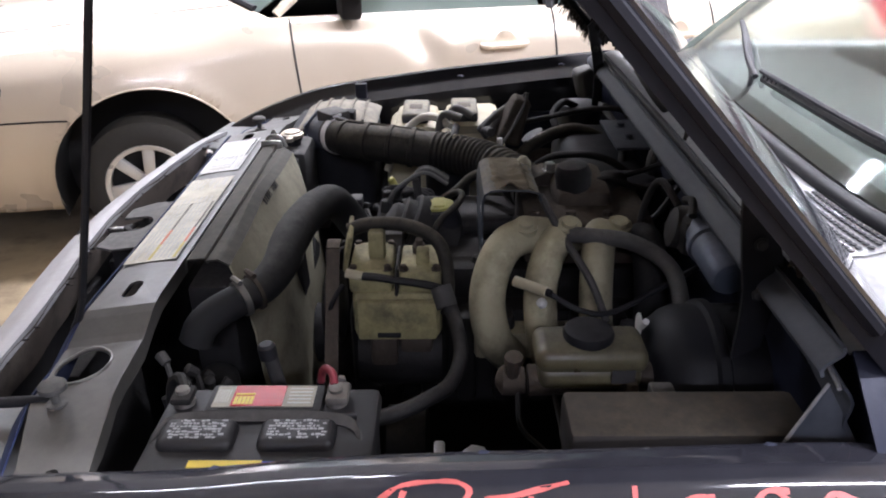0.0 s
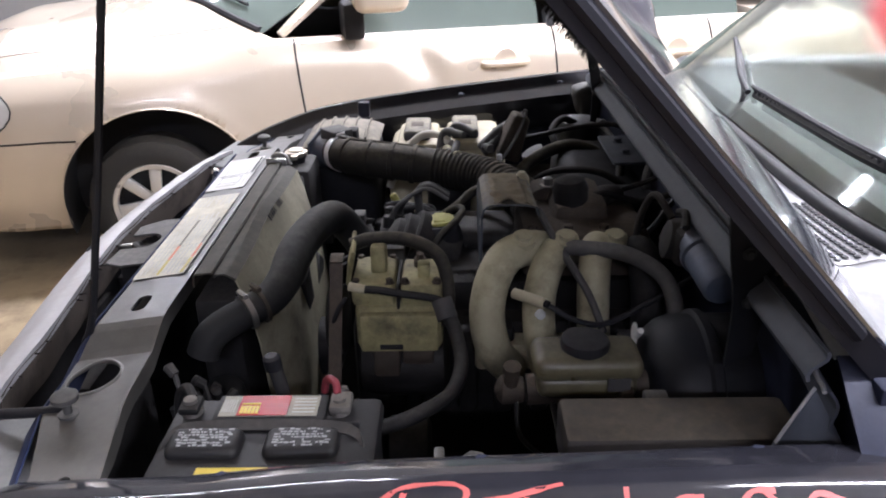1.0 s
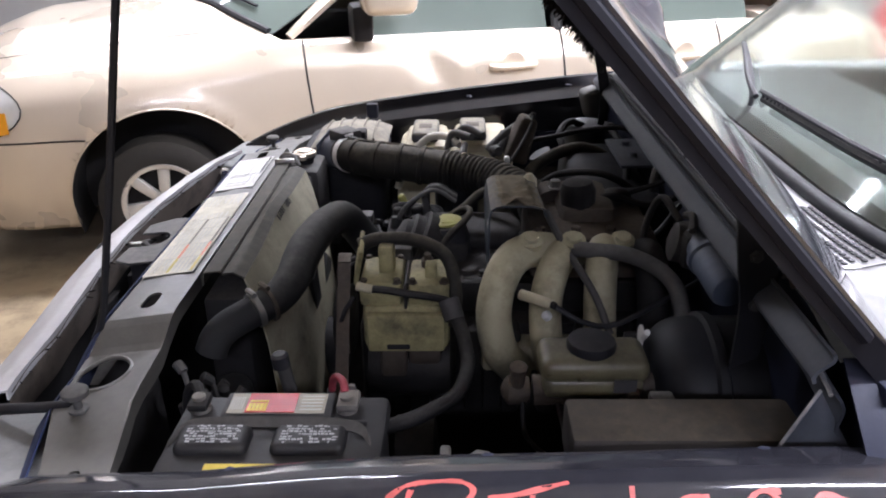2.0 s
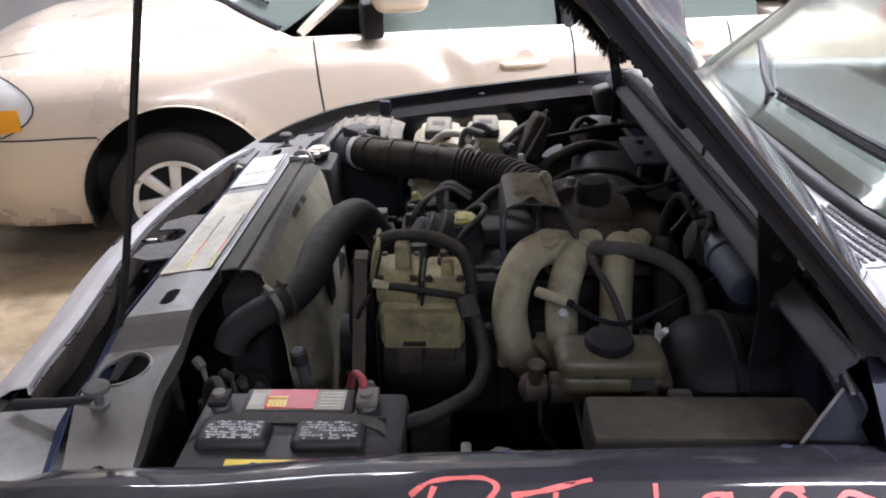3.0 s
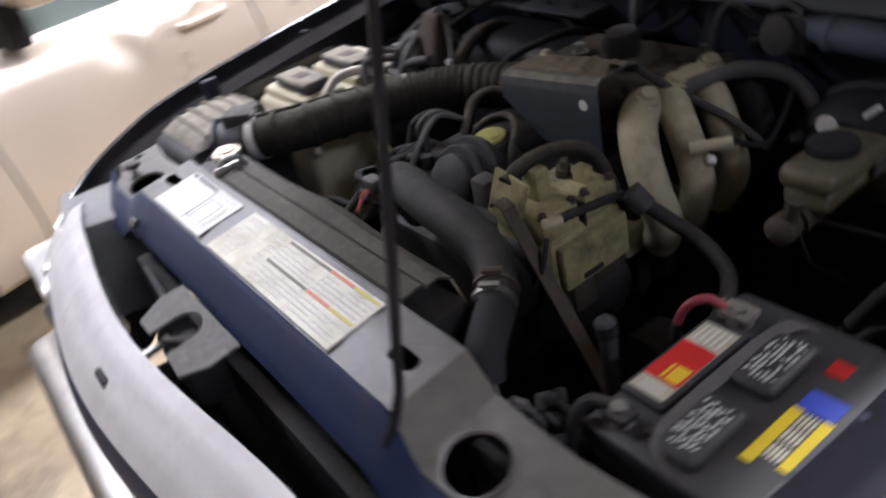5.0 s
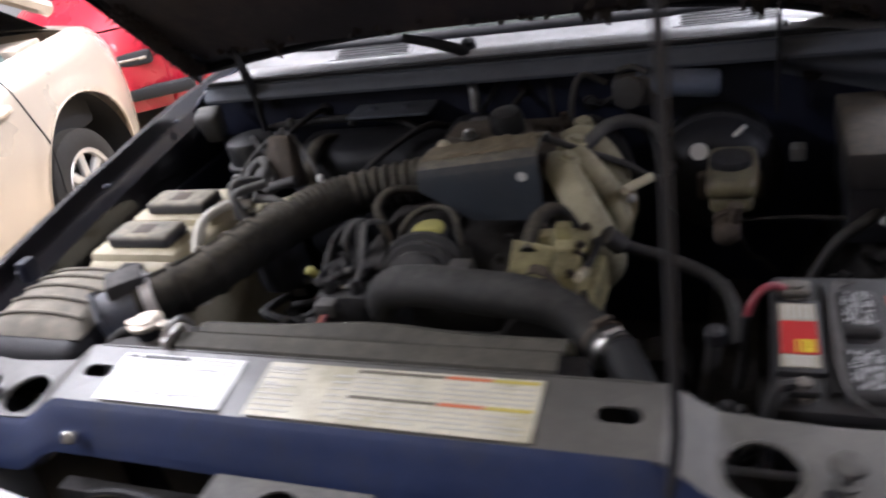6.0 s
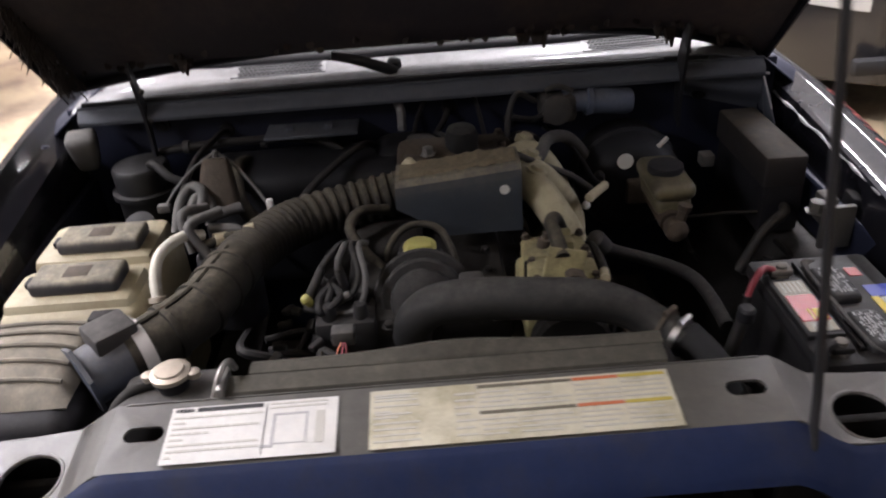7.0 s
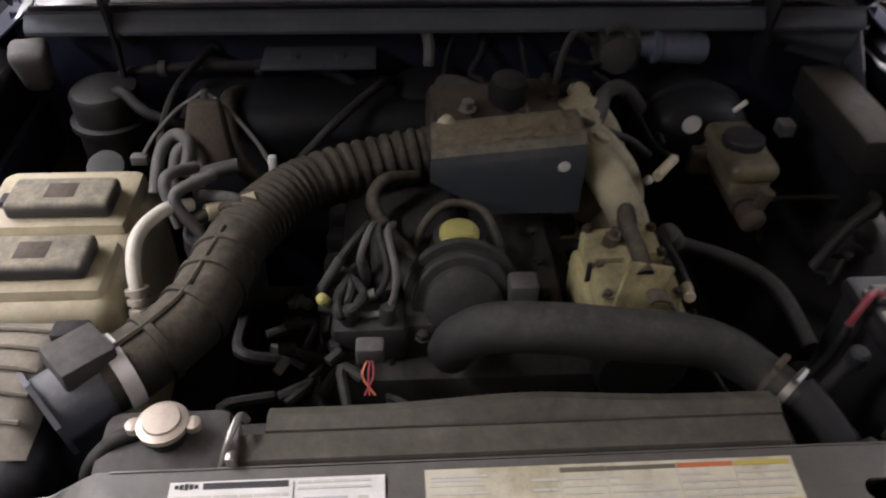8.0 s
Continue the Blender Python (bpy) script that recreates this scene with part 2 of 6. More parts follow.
M_LAMPGLASS = surf("headlamp_lens", (0.72, 0.72, 0.70), 0.12, 0.2, 0.1, 14, 100, 0.0, coat=1.0)
M_AMBER = plain("amber_lens", (0.75, 0.33, 0.02), 0.2)
M_WALL = surf("hall_wall_paint", (0.40, 0.40, 0.40), 0.7, 0.0, 0.1, 1.2, 30, 0.1, stain=(0.4, 0.37, 0.3), stain_amount=0.3, stain_scale=1.2)
# unseen south and west walls: grey set darker so less light bounces back
M_LOWBOUNCE = surf("low_bounce_wall_grey", (0.18, 0.175, 0.17), 0.8, 0.0, 0.2, 1.2, 30, 0.1, stain=(0.12, 0.10, 0.08), stain_amount=0.4, stain_scale=1.2)
M_CEIL = surf("white_ribbed_sheet", (0.76, 0.77, 0.77), 0.6, 0.0, 0.06, 1.0, 30, 0.05)
M_FLOOR = surf("muddy_concrete", (0.43, 0.34, 0.215), 0.5, 0.0, 0.35, 1.3, 22, 0.45, stain=(0.12, 0.085, 0.065), stain_amount=0.95, stain_scale=2.2)
M_TUBE = plain("tube_light", (0.98, 0.96, 1.0), 0.5, 0.0, 40.0)


# ---- mesh helpers ----
def part(name, bm, mat, parent=None, label="", sharp=40, keep=False):
    """Links a bmesh as one mesh object under its thing or part."""
    if not keep:
        bmesh.ops.recalc_face_normals(bm, faces=bm.faces)
    me = bpy.data.meshes.new(name)
    bm.to_mesh(me)
    bm.free()
    me.polygons.foreach_set("use_smooth", [True] * len(me.polygons))
    me.set_sharp_from_angle(angle=radians(sharp))
    me.materials.append(mat)
    ob = new(name, me)
    while parent and parent.parent and parent.parent.parent:  # no deeper than thing, part, sub-part
        parent = parent.parent
    ob.parent = parent
    if label:
        tagged(ob, label)
    return ob


def thing(name, m, label, category, group="", kind=""):
    ob = new(name)
    ob.matrix_world = m
    ob.empty_display_size = 0.1
    return tagged(ob, label, category, group, kind)


def rbox(x0, x1, y0, y1, z0, z1, r=0.006, bm=None, seg=2, rot=None):
    """A box with rounded edges; rot turns it about its middle."""
    bm = bm or bmesh.new()
    c = Vector(((x0 + x1) / 2, (y0 + y1) / 2, (z0 + z1) / 2))
    sub = bmesh.new()
    bmesh.ops.create_cube(sub, size=1.0)
    bmesh.ops.scale(sub, vec=(abs(x1 - x0), abs(y1 - y0), abs(z1 - z0)), verts=sub.verts)
    if r > 0:
        r = min(r, 0.45 * min(abs(x1 - x0), abs(y1 - y0), abs(z1 - z0)))
        bmesh.ops.bevel(sub, geom=list(sub.edges), offset=r, segments=seg, profile=0.5, affect="EDGES")
    m = Matrix.Translation(c) @ (rot.to_4x4() if rot else Matrix())
    bmesh.ops.transform(sub, matrix=m, verts=sub.verts)
    return absorb(bm, sub)


def absorb(bm, sub):
    """Adds the mesh of sub to bm."""
    me = bpy.data.meshes.new("tmp")
    sub.to_mesh(me)
    sub.free()
    bm.from_mesh(me)
    bpy.data.meshes.remove(me)
    return bm


def spline(pts, n=8):
    """A smooth line through the points."""
    p = [Vector(q) for q in pts]
    p = [2 * p[0] - p[1]] + p + [2 * p[-1] - p[-2]]
    out = []
    for i in range(1, len(p) - 2):
        for k in range(n):
            t = k / n
            a, b, c, d = p[i - 1], p[i], p[i + 1], p[i + 2]
            out.append(0.5 * (2 * b + (c - a) * t + (2 * a - 5 * b + 4 * c - d) * t * t + (3 * b - a - 3 * c + d) * t ** 3))
    out.append(p[-2])
    return out


def tube(pts, r, bm=None, n=8, seg=12, smooth=True, cap=True):
    """A round tube along a line; r is a radius or a function of 0..1."""
    bm = bm or bmesh.new()
    line = spline(pts, n) if smooth else [Vector(q) for q in pts]
    length = [0.0]
    for a, b in zip(line, line[1:]):
        length.append(length[-1] + (b - a).length)
    rings, side = [], None
    for i, p in enumerate(line):
        d = (line[min(i + 1, len(line) - 1)] - line[max(i - 1, 0)]).normalized()
        if side is None:
            side = d.orthogonal().normalized()
        side = (side - d * side.dot(d)).normalized()
        up = d.cross(side)
        rad = r(length[i] / length[-1]) if callable(r) else r
        rings.append([bm.verts.new(p + rad * (math.cos(a) * side + math.sin(a) * up)) for a in (2 * math.pi * k / seg for k in range(seg))])
    for a, b in zip(rings, rings[1:]):
        for k in range(seg):
            bm.faces.new((a[k], a[(k + 1) % seg], b[(k + 1) % seg], b[k]))
    if cap:
        bm.faces.new(rings[0][::-1])
        bm.faces.new(rings[-1])
    return bm


def lathe(profile, origin, axis, bm=None, seg=24, cap=True):
    """Turns (distance along axis, radius) pairs about an axis."""
    bm = bm or bmesh.new()
    d = Vector(axis).normalized()
    s = d.orthogonal().normalized()
    u = d.cross(s)
    o = Vector(origin)
    rings = []
    for h, r in profile:
        r = max(r, 0.0004)
        rings.append([bm.verts.new(o + d * h + r * (math.cos(a) * s + math.sin(a) * u)) for a in (2 * math.pi * k / seg for k in range(seg))])
    for a, b in zip(rings, rings[1:]):
        for k in range(seg):
            bm.faces.new((a[k], a[(k + 1) % seg], b[(k + 1) % seg], b[k]))
    if cap:
        bm.faces.new(rings[0][::-1])
        bm.faces.new(rings[-1])
    return bm


def bolt(p, axis=(0, 0, 1), r=0.007, h=0.006, bm=None):
    bm = bm or bmesh.new()
    lathe([(0, r * 1.5), (0.0015, r * 1.5), (0.0016, r), (h, r), (h + 0.001, r * 0.8)], p, axis, bm, 6)
    return bm


def sheet(f, us, vs, bm=None, thick=0.0):
    """A surface from f(u, v), given thickness along its normals."""
    bm = bm or bmesh.new()
    sub = bmesh.new()
    g = [[sub.verts.new(f(u, v)) for v in vs] for u in us]
    for a, b in zip(g, g[1:]):
        for k in range(len(vs) - 1):
            sub.faces.new((a[k], b[k], b[k + 1], a[k + 1]))
    if thick:
        sub.normal_update()
        bmesh.ops.solidify(sub, geom=list(sub.faces), thickness=thick)
    return absorb(bm, sub)


def steps(a, b, n):
    return [a + (b - a) * i / n for i in range(n + 1)]


def lerp_table(table, x):
    """Reads a table of (x, value) pairs."""
    if x <= table[0][0]:
        return table[0][1]
    for (a, va), (b, vb) in zip(table, table[1:]):
        if x <= b:
            return va + (vb - va) * (x - a) / (b - a)
    return table[-1][1]


def curve_table(table, x):
    """Reads a table of (x, value) pairs along a smooth line."""
    k = max(0, min(len(table) - 2, sum(1 for q in table if q[0] <= x) - 1))
    (a, va), (b, vb) = table[k], table[k + 1]
    (p, vp), (q, vq) = table[max(0, k - 1)], table[min(len(table) - 1, k + 2)]
    h = b - a
    m0, m1 = (vb - vp) / (b - p) * h, (vq - va) / (q - a) * h
    t = (x - a) / h
    return (2 * t ** 3 - 3 * t * t + 1) * va + (t ** 3 - 2 * t * t + t) * m0 + (3 * t * t - 2 * t ** 3) * vb + (t ** 3 - t * t) * m1


def plate(loops, zf, thick, bm=None):
    """A flat plate with holes: the first loop of (x, y) is its outline; zf gives the height."""
    bm = bm or bmesh.new()
    sub = bmesh.new()
    edges = []
    for loop in loops:
        vs = [sub.verts.new((x, y, 0)) for x, y in loop]
        edges += [sub.edges.new((a, b)) for a, b in zip(vs, vs[1:] + vs[:1])]
    bmesh.ops.triangle_fill(sub, edges=edges, use_beauty=True)
    sub.normal_update()
    for f in sub.faces:
        if f.normal.z < 0:
            f.normal_flip()
    r = bmesh.ops.extrude_face_region(sub, geom=list(sub.faces))
    low = {v for v in r["geom"] if isinstance(v, bmesh.types.BMVert)}
    for v in sub.verts:
        z = zf(v.co.x, v.co.y)
        v.co.z = z - thick if v in low else z
    return absorb(bm, sub)


def ring(cx, cy, rx, ry, n=20):
    return [(cx + rx * math.cos(2 * math.pi * k / n), cy + ry * math.sin(2 * math.pi * k / n)) for k in range(n)]


# ---- the hall ----
X0, X1, Y0, Y1, H = -7.0, 11.0, -6.5, 8.0, 4.3
floor = part("floor", rbox(X0, X1, Y0, Y1, -0.12, 0.0, 0), M_FLOOR)
tagged(floor, "muddy stained concrete workshop floor with damp patches", "floor", kind="structure")
for nm, b in (("wall_north", (X0 - 0.2, X1 + 0.2, Y1, Y1 + 0.2)), ("wall_south", (X0 - 0.2, X1 + 0.2, Y0 - 0.2, Y0)),
              ("wall_east", (X1, X1 + 0.2, Y0, Y1)), ("wall_west", (X0 - 0.2, X0, Y0, Y1))):
    w = part(nm, rbox(*b, -0.1, H + 0.1, 0), M_LOWBOUNCE if nm in ("wall_south", "wall_west") else M_WALL)
    tagged(w, "unseen scuffed workshop wall, grey set darker to cut bounced light" if nm in ("wall_south", "wall_west") else "plain painted workshop wall, off-white and scuffed", "wall", kind="structure")
bm = bmesh.new()
vs = [[bm.verts.new((x, y, H + (0.05 if k % 4 in (1, 2) else 0.0))) for x in (X0, X1)] for k, y in enumerate(steps(Y0, Y1, 96))]
for a, b in zip(vs, vs[1:]):
    bm.faces.new((a[0], a[1], b[1], b[0]))
ceil = part("ceiling", bm, M_CEIL, sharp=10)
tagged(ceil, "white ribbed sheet ceiling of the workshop", "ceiling", kind="structure")

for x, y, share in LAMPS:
    lamp = thing("ceiling_light", pose(x, y, LAMP_Z), "white strip light with two bare tubes under the ceiling, out of view", "lamp", "strip lights of the hall")
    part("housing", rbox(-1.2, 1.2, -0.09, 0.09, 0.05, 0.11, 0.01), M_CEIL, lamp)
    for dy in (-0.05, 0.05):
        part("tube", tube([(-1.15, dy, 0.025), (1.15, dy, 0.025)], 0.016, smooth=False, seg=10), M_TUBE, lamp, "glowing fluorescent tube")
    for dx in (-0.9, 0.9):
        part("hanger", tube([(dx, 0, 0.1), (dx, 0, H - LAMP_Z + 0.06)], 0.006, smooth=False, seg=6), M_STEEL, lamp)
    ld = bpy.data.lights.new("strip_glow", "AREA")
    # the added fill lamp at the south end is tinted cooler
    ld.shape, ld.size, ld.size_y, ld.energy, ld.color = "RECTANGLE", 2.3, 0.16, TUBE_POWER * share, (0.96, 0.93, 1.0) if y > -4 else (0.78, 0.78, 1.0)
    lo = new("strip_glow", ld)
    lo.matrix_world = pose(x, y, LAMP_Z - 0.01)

# ---- the pickup truck ----
truck = thing("pickup_truck", pose(0, 0, 0), "dark navy pickup truck with its bonnet propped open, dusty engine bay", "truck")

SLOPE = 0.139


def zc(x):
    return 0.955 - (0.10 - x) * SLOPE


def zs(x, y):
    """Height of the radiator support's top: flat middle, then bent down towards the fenders."""
    t = min(1, max(0, (abs(y) - 0.385) / 0.085))
    return zc(x) - 0.036 * t * t * (3 - 2 * t) - 0.021 * min(1, max(0, (abs(y) - 0.53) / 0.15))


# radiator support: flat middle, bends, lowered ends with holes
bm = bmesh.new()
mid = [(0.014, -0.40), (0.113, -0.40), (0.113, 0.40), (0.014, 0.40)]


def slot(cx, cy, hx, hy):
    return [(cx + hx * math.cos(a), cy + (hy - hx) * (1 if math.sin(a) > 0 else -1) + hx * math.sin(a)) for a in (2 * math.pi * (k + 0.5) / 16 for k in range(16))]


plate([mid, slot(0.064, -0.355, 0.011, 0.024), slot(0.064, 0.355, 0.011, 0.024)], zs, 0.003, bm)
for s in (-1, 1):
    for ya, yb in ((0.40, 0.413), (0.413, 0.427), (0.427, 0.44), (0.44, 0.45)):
        fa, fb = (ya - 0.40) / 0.05, (yb - 0.40) / 0.05
        plate([[(0.014 - 0.012 * fa, s * ya), (0.113 - 0.005 * fa, s * ya), (0.113 - 0.005 * fb, s * yb), (0.014 - 0.012 * fb, s * yb)]], zs, 0.003, bm)
    plate([[(0.002, s * 0.45), (0.108, s * 0.45), (0.106, s * 0.56), (0.118, s * 0.62), (0.131, s * 0.70), (0.128, s * 0.735), (0.05, s * 0.735), (0.036, s * 0.66), (0.004, s * 0.56)],
           ring(0.043, s * 0.492, 0.034, 0.036), ring(0.082, s * 0.682, 0.011, 0.014, 14)], zs, 0.003, bm)
    # stiffening lip round the big hole
    lip = [(0.043 + 0.036 * math.cos(a), s * 0.492 + 0.038 * math.sin(a)) for a in (2 * math.pi * k / 20 for k in range(21))]
    tube([(x, y, zs(x, y) - 0.0005) for x, y in lip], 0.0028, bm, smooth=False, seg=6, cap=False)
bmesh.ops.remove_doubles(bm, verts=bm.verts, dist=0.0006)
support = part("radiator_support", bm, M_SUPPORT, truck, "dusty grey steel radiator support with slots and round holes", sharp=25)
# rear flange
bm = bmesh.new()
back = [(0.118, -0.62), (0.107, -0.55), (0.108, -0.45), (0.113, -0.40), (0.113, 0.40), (0.108, 0.45), (0.107, 0.55), (0.118, 0.62)]
sheet(lambda u, v: (lerp_table([(b, a) for a, b in back], v), v, zs(0.11, v) - 0.001 - u), [0, 0.012, 0.025], steps(-0.7, 0.7, 40), bm, 0.002)
part("flange", bm, M_SUPPORT, support)
# front lip in body colour
bm = bmesh.new()


def lipf(u, v):
    x0 = 0.013 - 0.011 * min(1, max(0, (abs(v) - 0.40) / 0.05)) + 0.035 * max(0, (abs(v) - 0.56) / 0.17)
    dip = 0.006 * math.exp(-((v - 0.01) / 0.13) ** 2)
    prof = [(0.0, 0.0), (-0.008, -0.007), (-0.035, -0.045 - dip), (-0.040, -0.056 - dip), (-0.022, -0.070 - dip)]
    k = min(3, int(u * 4))
    t = u * 4 - k
    dx = prof[k][0] + (prof[k + 1][0] - prof[k][0]) * t
    dz = prof[k][1] + (prof[k + 1][1] - prof[k][1]) * t
    return (x0 + dx, v, zs(x0, v) - 0.001 + dz)


sheet(lipf, steps(0, 1, 12), steps(-0.73, 0.73, 60), bm, 0.002)
part("front_lip", bm, M_BLUE, support, "navy painted front lip")
b = bmesh.new()
rbox(-0.034, -0.020, 0.335, 0.352, 0.906, 0.922, 0.002, b, 1, Euler((0.2, 0.6, 0.3)).to_matrix())
part("lip_clip", b, M_BRIGHT, support, "small bright spring clip")
for y in (-0.56, 0.56):
    b = bmesh.new()
    lathe([(0, 0.0125), (0.003, 0.0125), (0.004, 0.0055), (0.018, 0.0055), (0.020, 0.0130), (0.023, 0.0165), (0.029, 0.0165), (0.032, 0.0130), (0.033, 0.004)], (0.042, y - 0.006, zs(0.042, y)), (0, 0, 1), b, 18)
    part("rubber_stop", b, M_PALEHOSE, truck, "rubber bonnet stop on a threaded stud")
b = bmesh.new()
tube([(-0.09, -0.535, 0.885), (-0.02, -0.548, 0.897), (0.03, -0.552, 0.905)], 0.007, b)
part("stay_bar", b, M_BLACK, truck)


# ---- printed labels on the support ----
def on_plate(y, x, up=0.0):
    return (x, y, zc(x) + up)


def patch(y0, y1, x0, x1, up, bm=None, n=1):
    """A thin printed field lying on the radiator support."""
    bm = bm or bmesh.new()
    lo = [bm.verts.new(on_plate(y, x, up - 0.0004)) for x, y in ((x0, y0), (x1, y0), (x1, y1), (x0, y1))]
    hi = [bm.verts.new(on_plate(y, x, up)) for x, y in ((x0, y0), (x1, y0), (x1, y1), (x0, y1))]
    bm.faces.new(hi)
    for k in range(4):
        bm.faces.new((lo[k], lo[(k + 1) % 4], hi[(k + 1) % 4], hi[k]))
    return bm


def text_rows(bm, y0, y1, x0, x1, rows, up, rng, h=0.55, gap=0.3):
    """Unreadable print: broken bars, line by line. y runs down from the left edge."""
    pitch = (x1 - x0) / rows
    for r in range(rows):
        y = y0
        xa = x1 - (r + 0.5 + h / 2) * pitch
        while y > y1 + 0.004:
            ln = min(rng.uniform(0.006, 0.02), y - y1)
            patch(y, y - ln, xa, xa + h * pitch, up, bm)
            y -= ln + rng.uniform(0.2, 0.5) * gap * 0.01
            if rng.random() < 0.06:
                break


rng = random.Random(5)
lab1 = part("emission_label", patch(0.327, 0.127, 0.017, 0.0975, 0.0016), M_WHITE, truck, "white printed emission label")
bm = bmesh.new()
patch(0.296, 0.217, 0.0895, 0.0955, 0.0022, bm)
patch(0.2125, 0.2115, 0.022, 0.094, 0.0022, bm)
for k in range(5):
    patch(0.322 - 0.0045 * k, 0.3185 - 0.0045 * k, 0.0895 + 0.0006 * abs(k - 2), 0.0955 - 0.0006 * abs(k - 2), 0.0022, bm)
tagged(part("printed_block", bm, M_INK, lab1), kind="stuff")
bm = bmesh.new()
for a, b, c, d in ((0.203, 0.1995, 0.030, 0.078), (0.203, 0.164, 0.0755, 0.078), (0.164, 0.1615, 0.034, 0.078), (0.214, 0.203, 0.030, 0.0335), (0.1995, 0.164, 0.034, 0.0352)):
    patch(a, b, c, d, 0.0022, bm)
part("pictogram", bm, M_FADED, lab1, "grey belt routing figure")
bm = bmesh.new()
text_rows(bm, 0.322, 0.216, 0.022, 0.086, 8, 0.0022, rng, 0.35)
patch(0.152, 0.142, 0.032, 0.078, 0.0022, bm)
text_rows(bm, 0.208, 0.14, 0.084, 0.096, 2, 0.0022, rng, 0.4)
tagged(part("printed_line", bm, M_GREYINK, lab1), kind="stuff")

lab2 = part("warning_label", patch(0.089, -0.270, 0.016, 0.100, 0.0016), M_AGED, truck, "aged white printed service label")
bm = bmesh.new()
for x in (0.092, 0.053):
    patch(-0.040, -0.0845, x, x + 0.0046, 0.0022, bm)
    patch(-0.0850, -0.153, x, x + 0.0042, 0.0022, bm)
tagged(part("black_heading", bm, M_BROWNINK, lab2), kind="stuff")
bm = bmesh.new()
for y in (-0.0395, -0.0845, -0.154, -0.210):
    patch(y + 0.0004, y - 0.0004, 0.022, 0.098, 0.0021, bm)
tagged(part("ruled_line", bm, M_GREYINK, lab2), kind="stuff")
for x in (0.053, 0.092):
    part("orange_heading", patch(-0.1545, -0.2095, x, x + 0.0046, 0.0022), M_ORANGE, lab2)
    part("yellow_heading", patch(-0.2105, -0.265, x, x + 0.0046, 0.0022), M_FADEDYELLOW, lab2)
bm = bmesh.new()
for a, b in ((-0.042, -0.082), (-0.087, -0.151), (-0.156, -0.208), (-0.212, -0.263)):
    text_rows(bm, a, b, 0.06, 0.089, 4, 0.0022, rng, 0.35)
    text_rows(bm, a, b, 0.021, 0.049, 4, 0.0022, rng, 0.35)
text_rows(bm, 0.084, 0.030, 0.021, 0.096, 9, 0.0022, rng, 0.3)
for x in (0.062, 0.087):
    patch(0.082, 0.040, x, x + 0.0028, 0.0022, bm)
text_rows(bm, -0.012, -0.036, 0.021, 0.09, 7, 0.0022, rng, 0.3)
tagged(part("printed_line", bm, M_GREYINK, lab2), kind="stuff")

# ---- nose: header panel, lamps, latch ----
bm = bmesh.new()


def header(u, v):
    """v across the truck, u from the inner edge forwards and down."""
    bow = 0.022 * (1 - (v / 0.62) ** 2) + 0.030 * max(0, 1 - ((v - 0.08) / 0.45) ** 2) ** 2
    end = max(0, abs(v) - 0.45)
    x0 = -0.088 - bow + 0.8 * end * end
    prof = [(0.0, -0.012), (0.001, 0.0), (-0.02, -0.004), (-0.06, -0.028), (-0.083, -0.05)]
    k = min(3, int(u * 4))
    t = u * 4 - k
    return (x0 + prof[k][0] + (prof[k + 1][0] - prof[k][0]) * t, v, 0.888 - 0.25 * end * end - 0.02 * end + prof[k][1] + (prof[k + 1][1] - prof[k][1]) * t)


sheet(header, steps(0, 1, 16), steps(-0.50, 0.62, 56), bm, 0.003)
hdr = part("header_panel", bm, M_HEADER, truck, "pale grey plastic header panel above the grille")
bm = bmesh.new()


def front_band(u, v):
    x, y, z = header(1.0, v)
    return (x - 0.012 * math.sin(u * 1.57), y, z - 0.001 - 0.045 * u)


sheet(front_band, steps(0, 1, 4), steps(-0.50, 0.62, 40), bm, 0.003)
part("painted_edge", bm, M_BLUE, hdr, "navy painted edge")
bm = bmesh.new()
sheet(lambda u, v: (header(0.0, v)[0] + 0.004 - 0.014 * u, v, header(0.0, v)[2] + 0.008 - 0.070 * u + 0.002 * math.sin(v * 41)), steps(0, 1, 6), steps(-0.49, 0.61, 50), bm, 0.003)
part("inner_wall", bm, M_DEFLECT, hdr, "brown dusty inner wall of the header panel")
for k in range(30):  # shreds of sealing foam on the edge
    v = rng.uniform(-0.46, 0.60)
    x, y, z = header(0.05, v)
    part("torn_foam", tube([(x - 0.010, y, z + 0.001), (x + rng.uniform(0.003, 0.014), y + rng.uniform(-0.012, 0.012), z + rng.uniform(-0.008, 0.003))], lambda t: 0.0028 - 0.0022 * t, n=2, seg=5), M_FELT, hdr)
# front grille and bumper under the header
grille = part("grille", rbox(-0.215, -0.19, -0.48, 0.48, 0.56, 0.79, 0.01), M_BLACK, truck)
for z in (0.62, 0.675, 0.73):
    part("grille_bar", rbox(-0.232, -0.205, -0.47, 0.47, z - 0.011, z + 0.011, 0.006), M_STEEL, grille)
part("bumper", rbox(-0.30, -0.16, -0.86, 0.86, 0.38, 0.55, 0.04, seg=3), M_STEEL, truck, "steel front bumper")
for s in (-1, 1):
    hl = part("headlight", rbox(-0.205, -0.10, s * 0.49, s * 0.74, 0.63, 0.80, 0.02), M_LAMPGLASS, truck, "clear headlight beside the grille")
    part("lamp_housing", rbox(-0.115, 0.028, s * 0.515, s * 0.735, 0.66, 0.872, 0.016, rot=Euler((0, radians(3), radians(-s * 12))).to_matrix()), M_HOUSING, hl, "flat grey plastic housing top")
    part("corner_lamp", rbox(-0.185, -0.135, s * 0.47, s * 0.515, 0.70, 0.852, 0.012), M_BRIGHT, hl, "bright corner trim")
# condenser and radiator
part("condenser", rbox(-0.045, -0.020, -0.40, 0.40, 0.42, 0.83, 0.004), M_DIRTBLACK, truck)
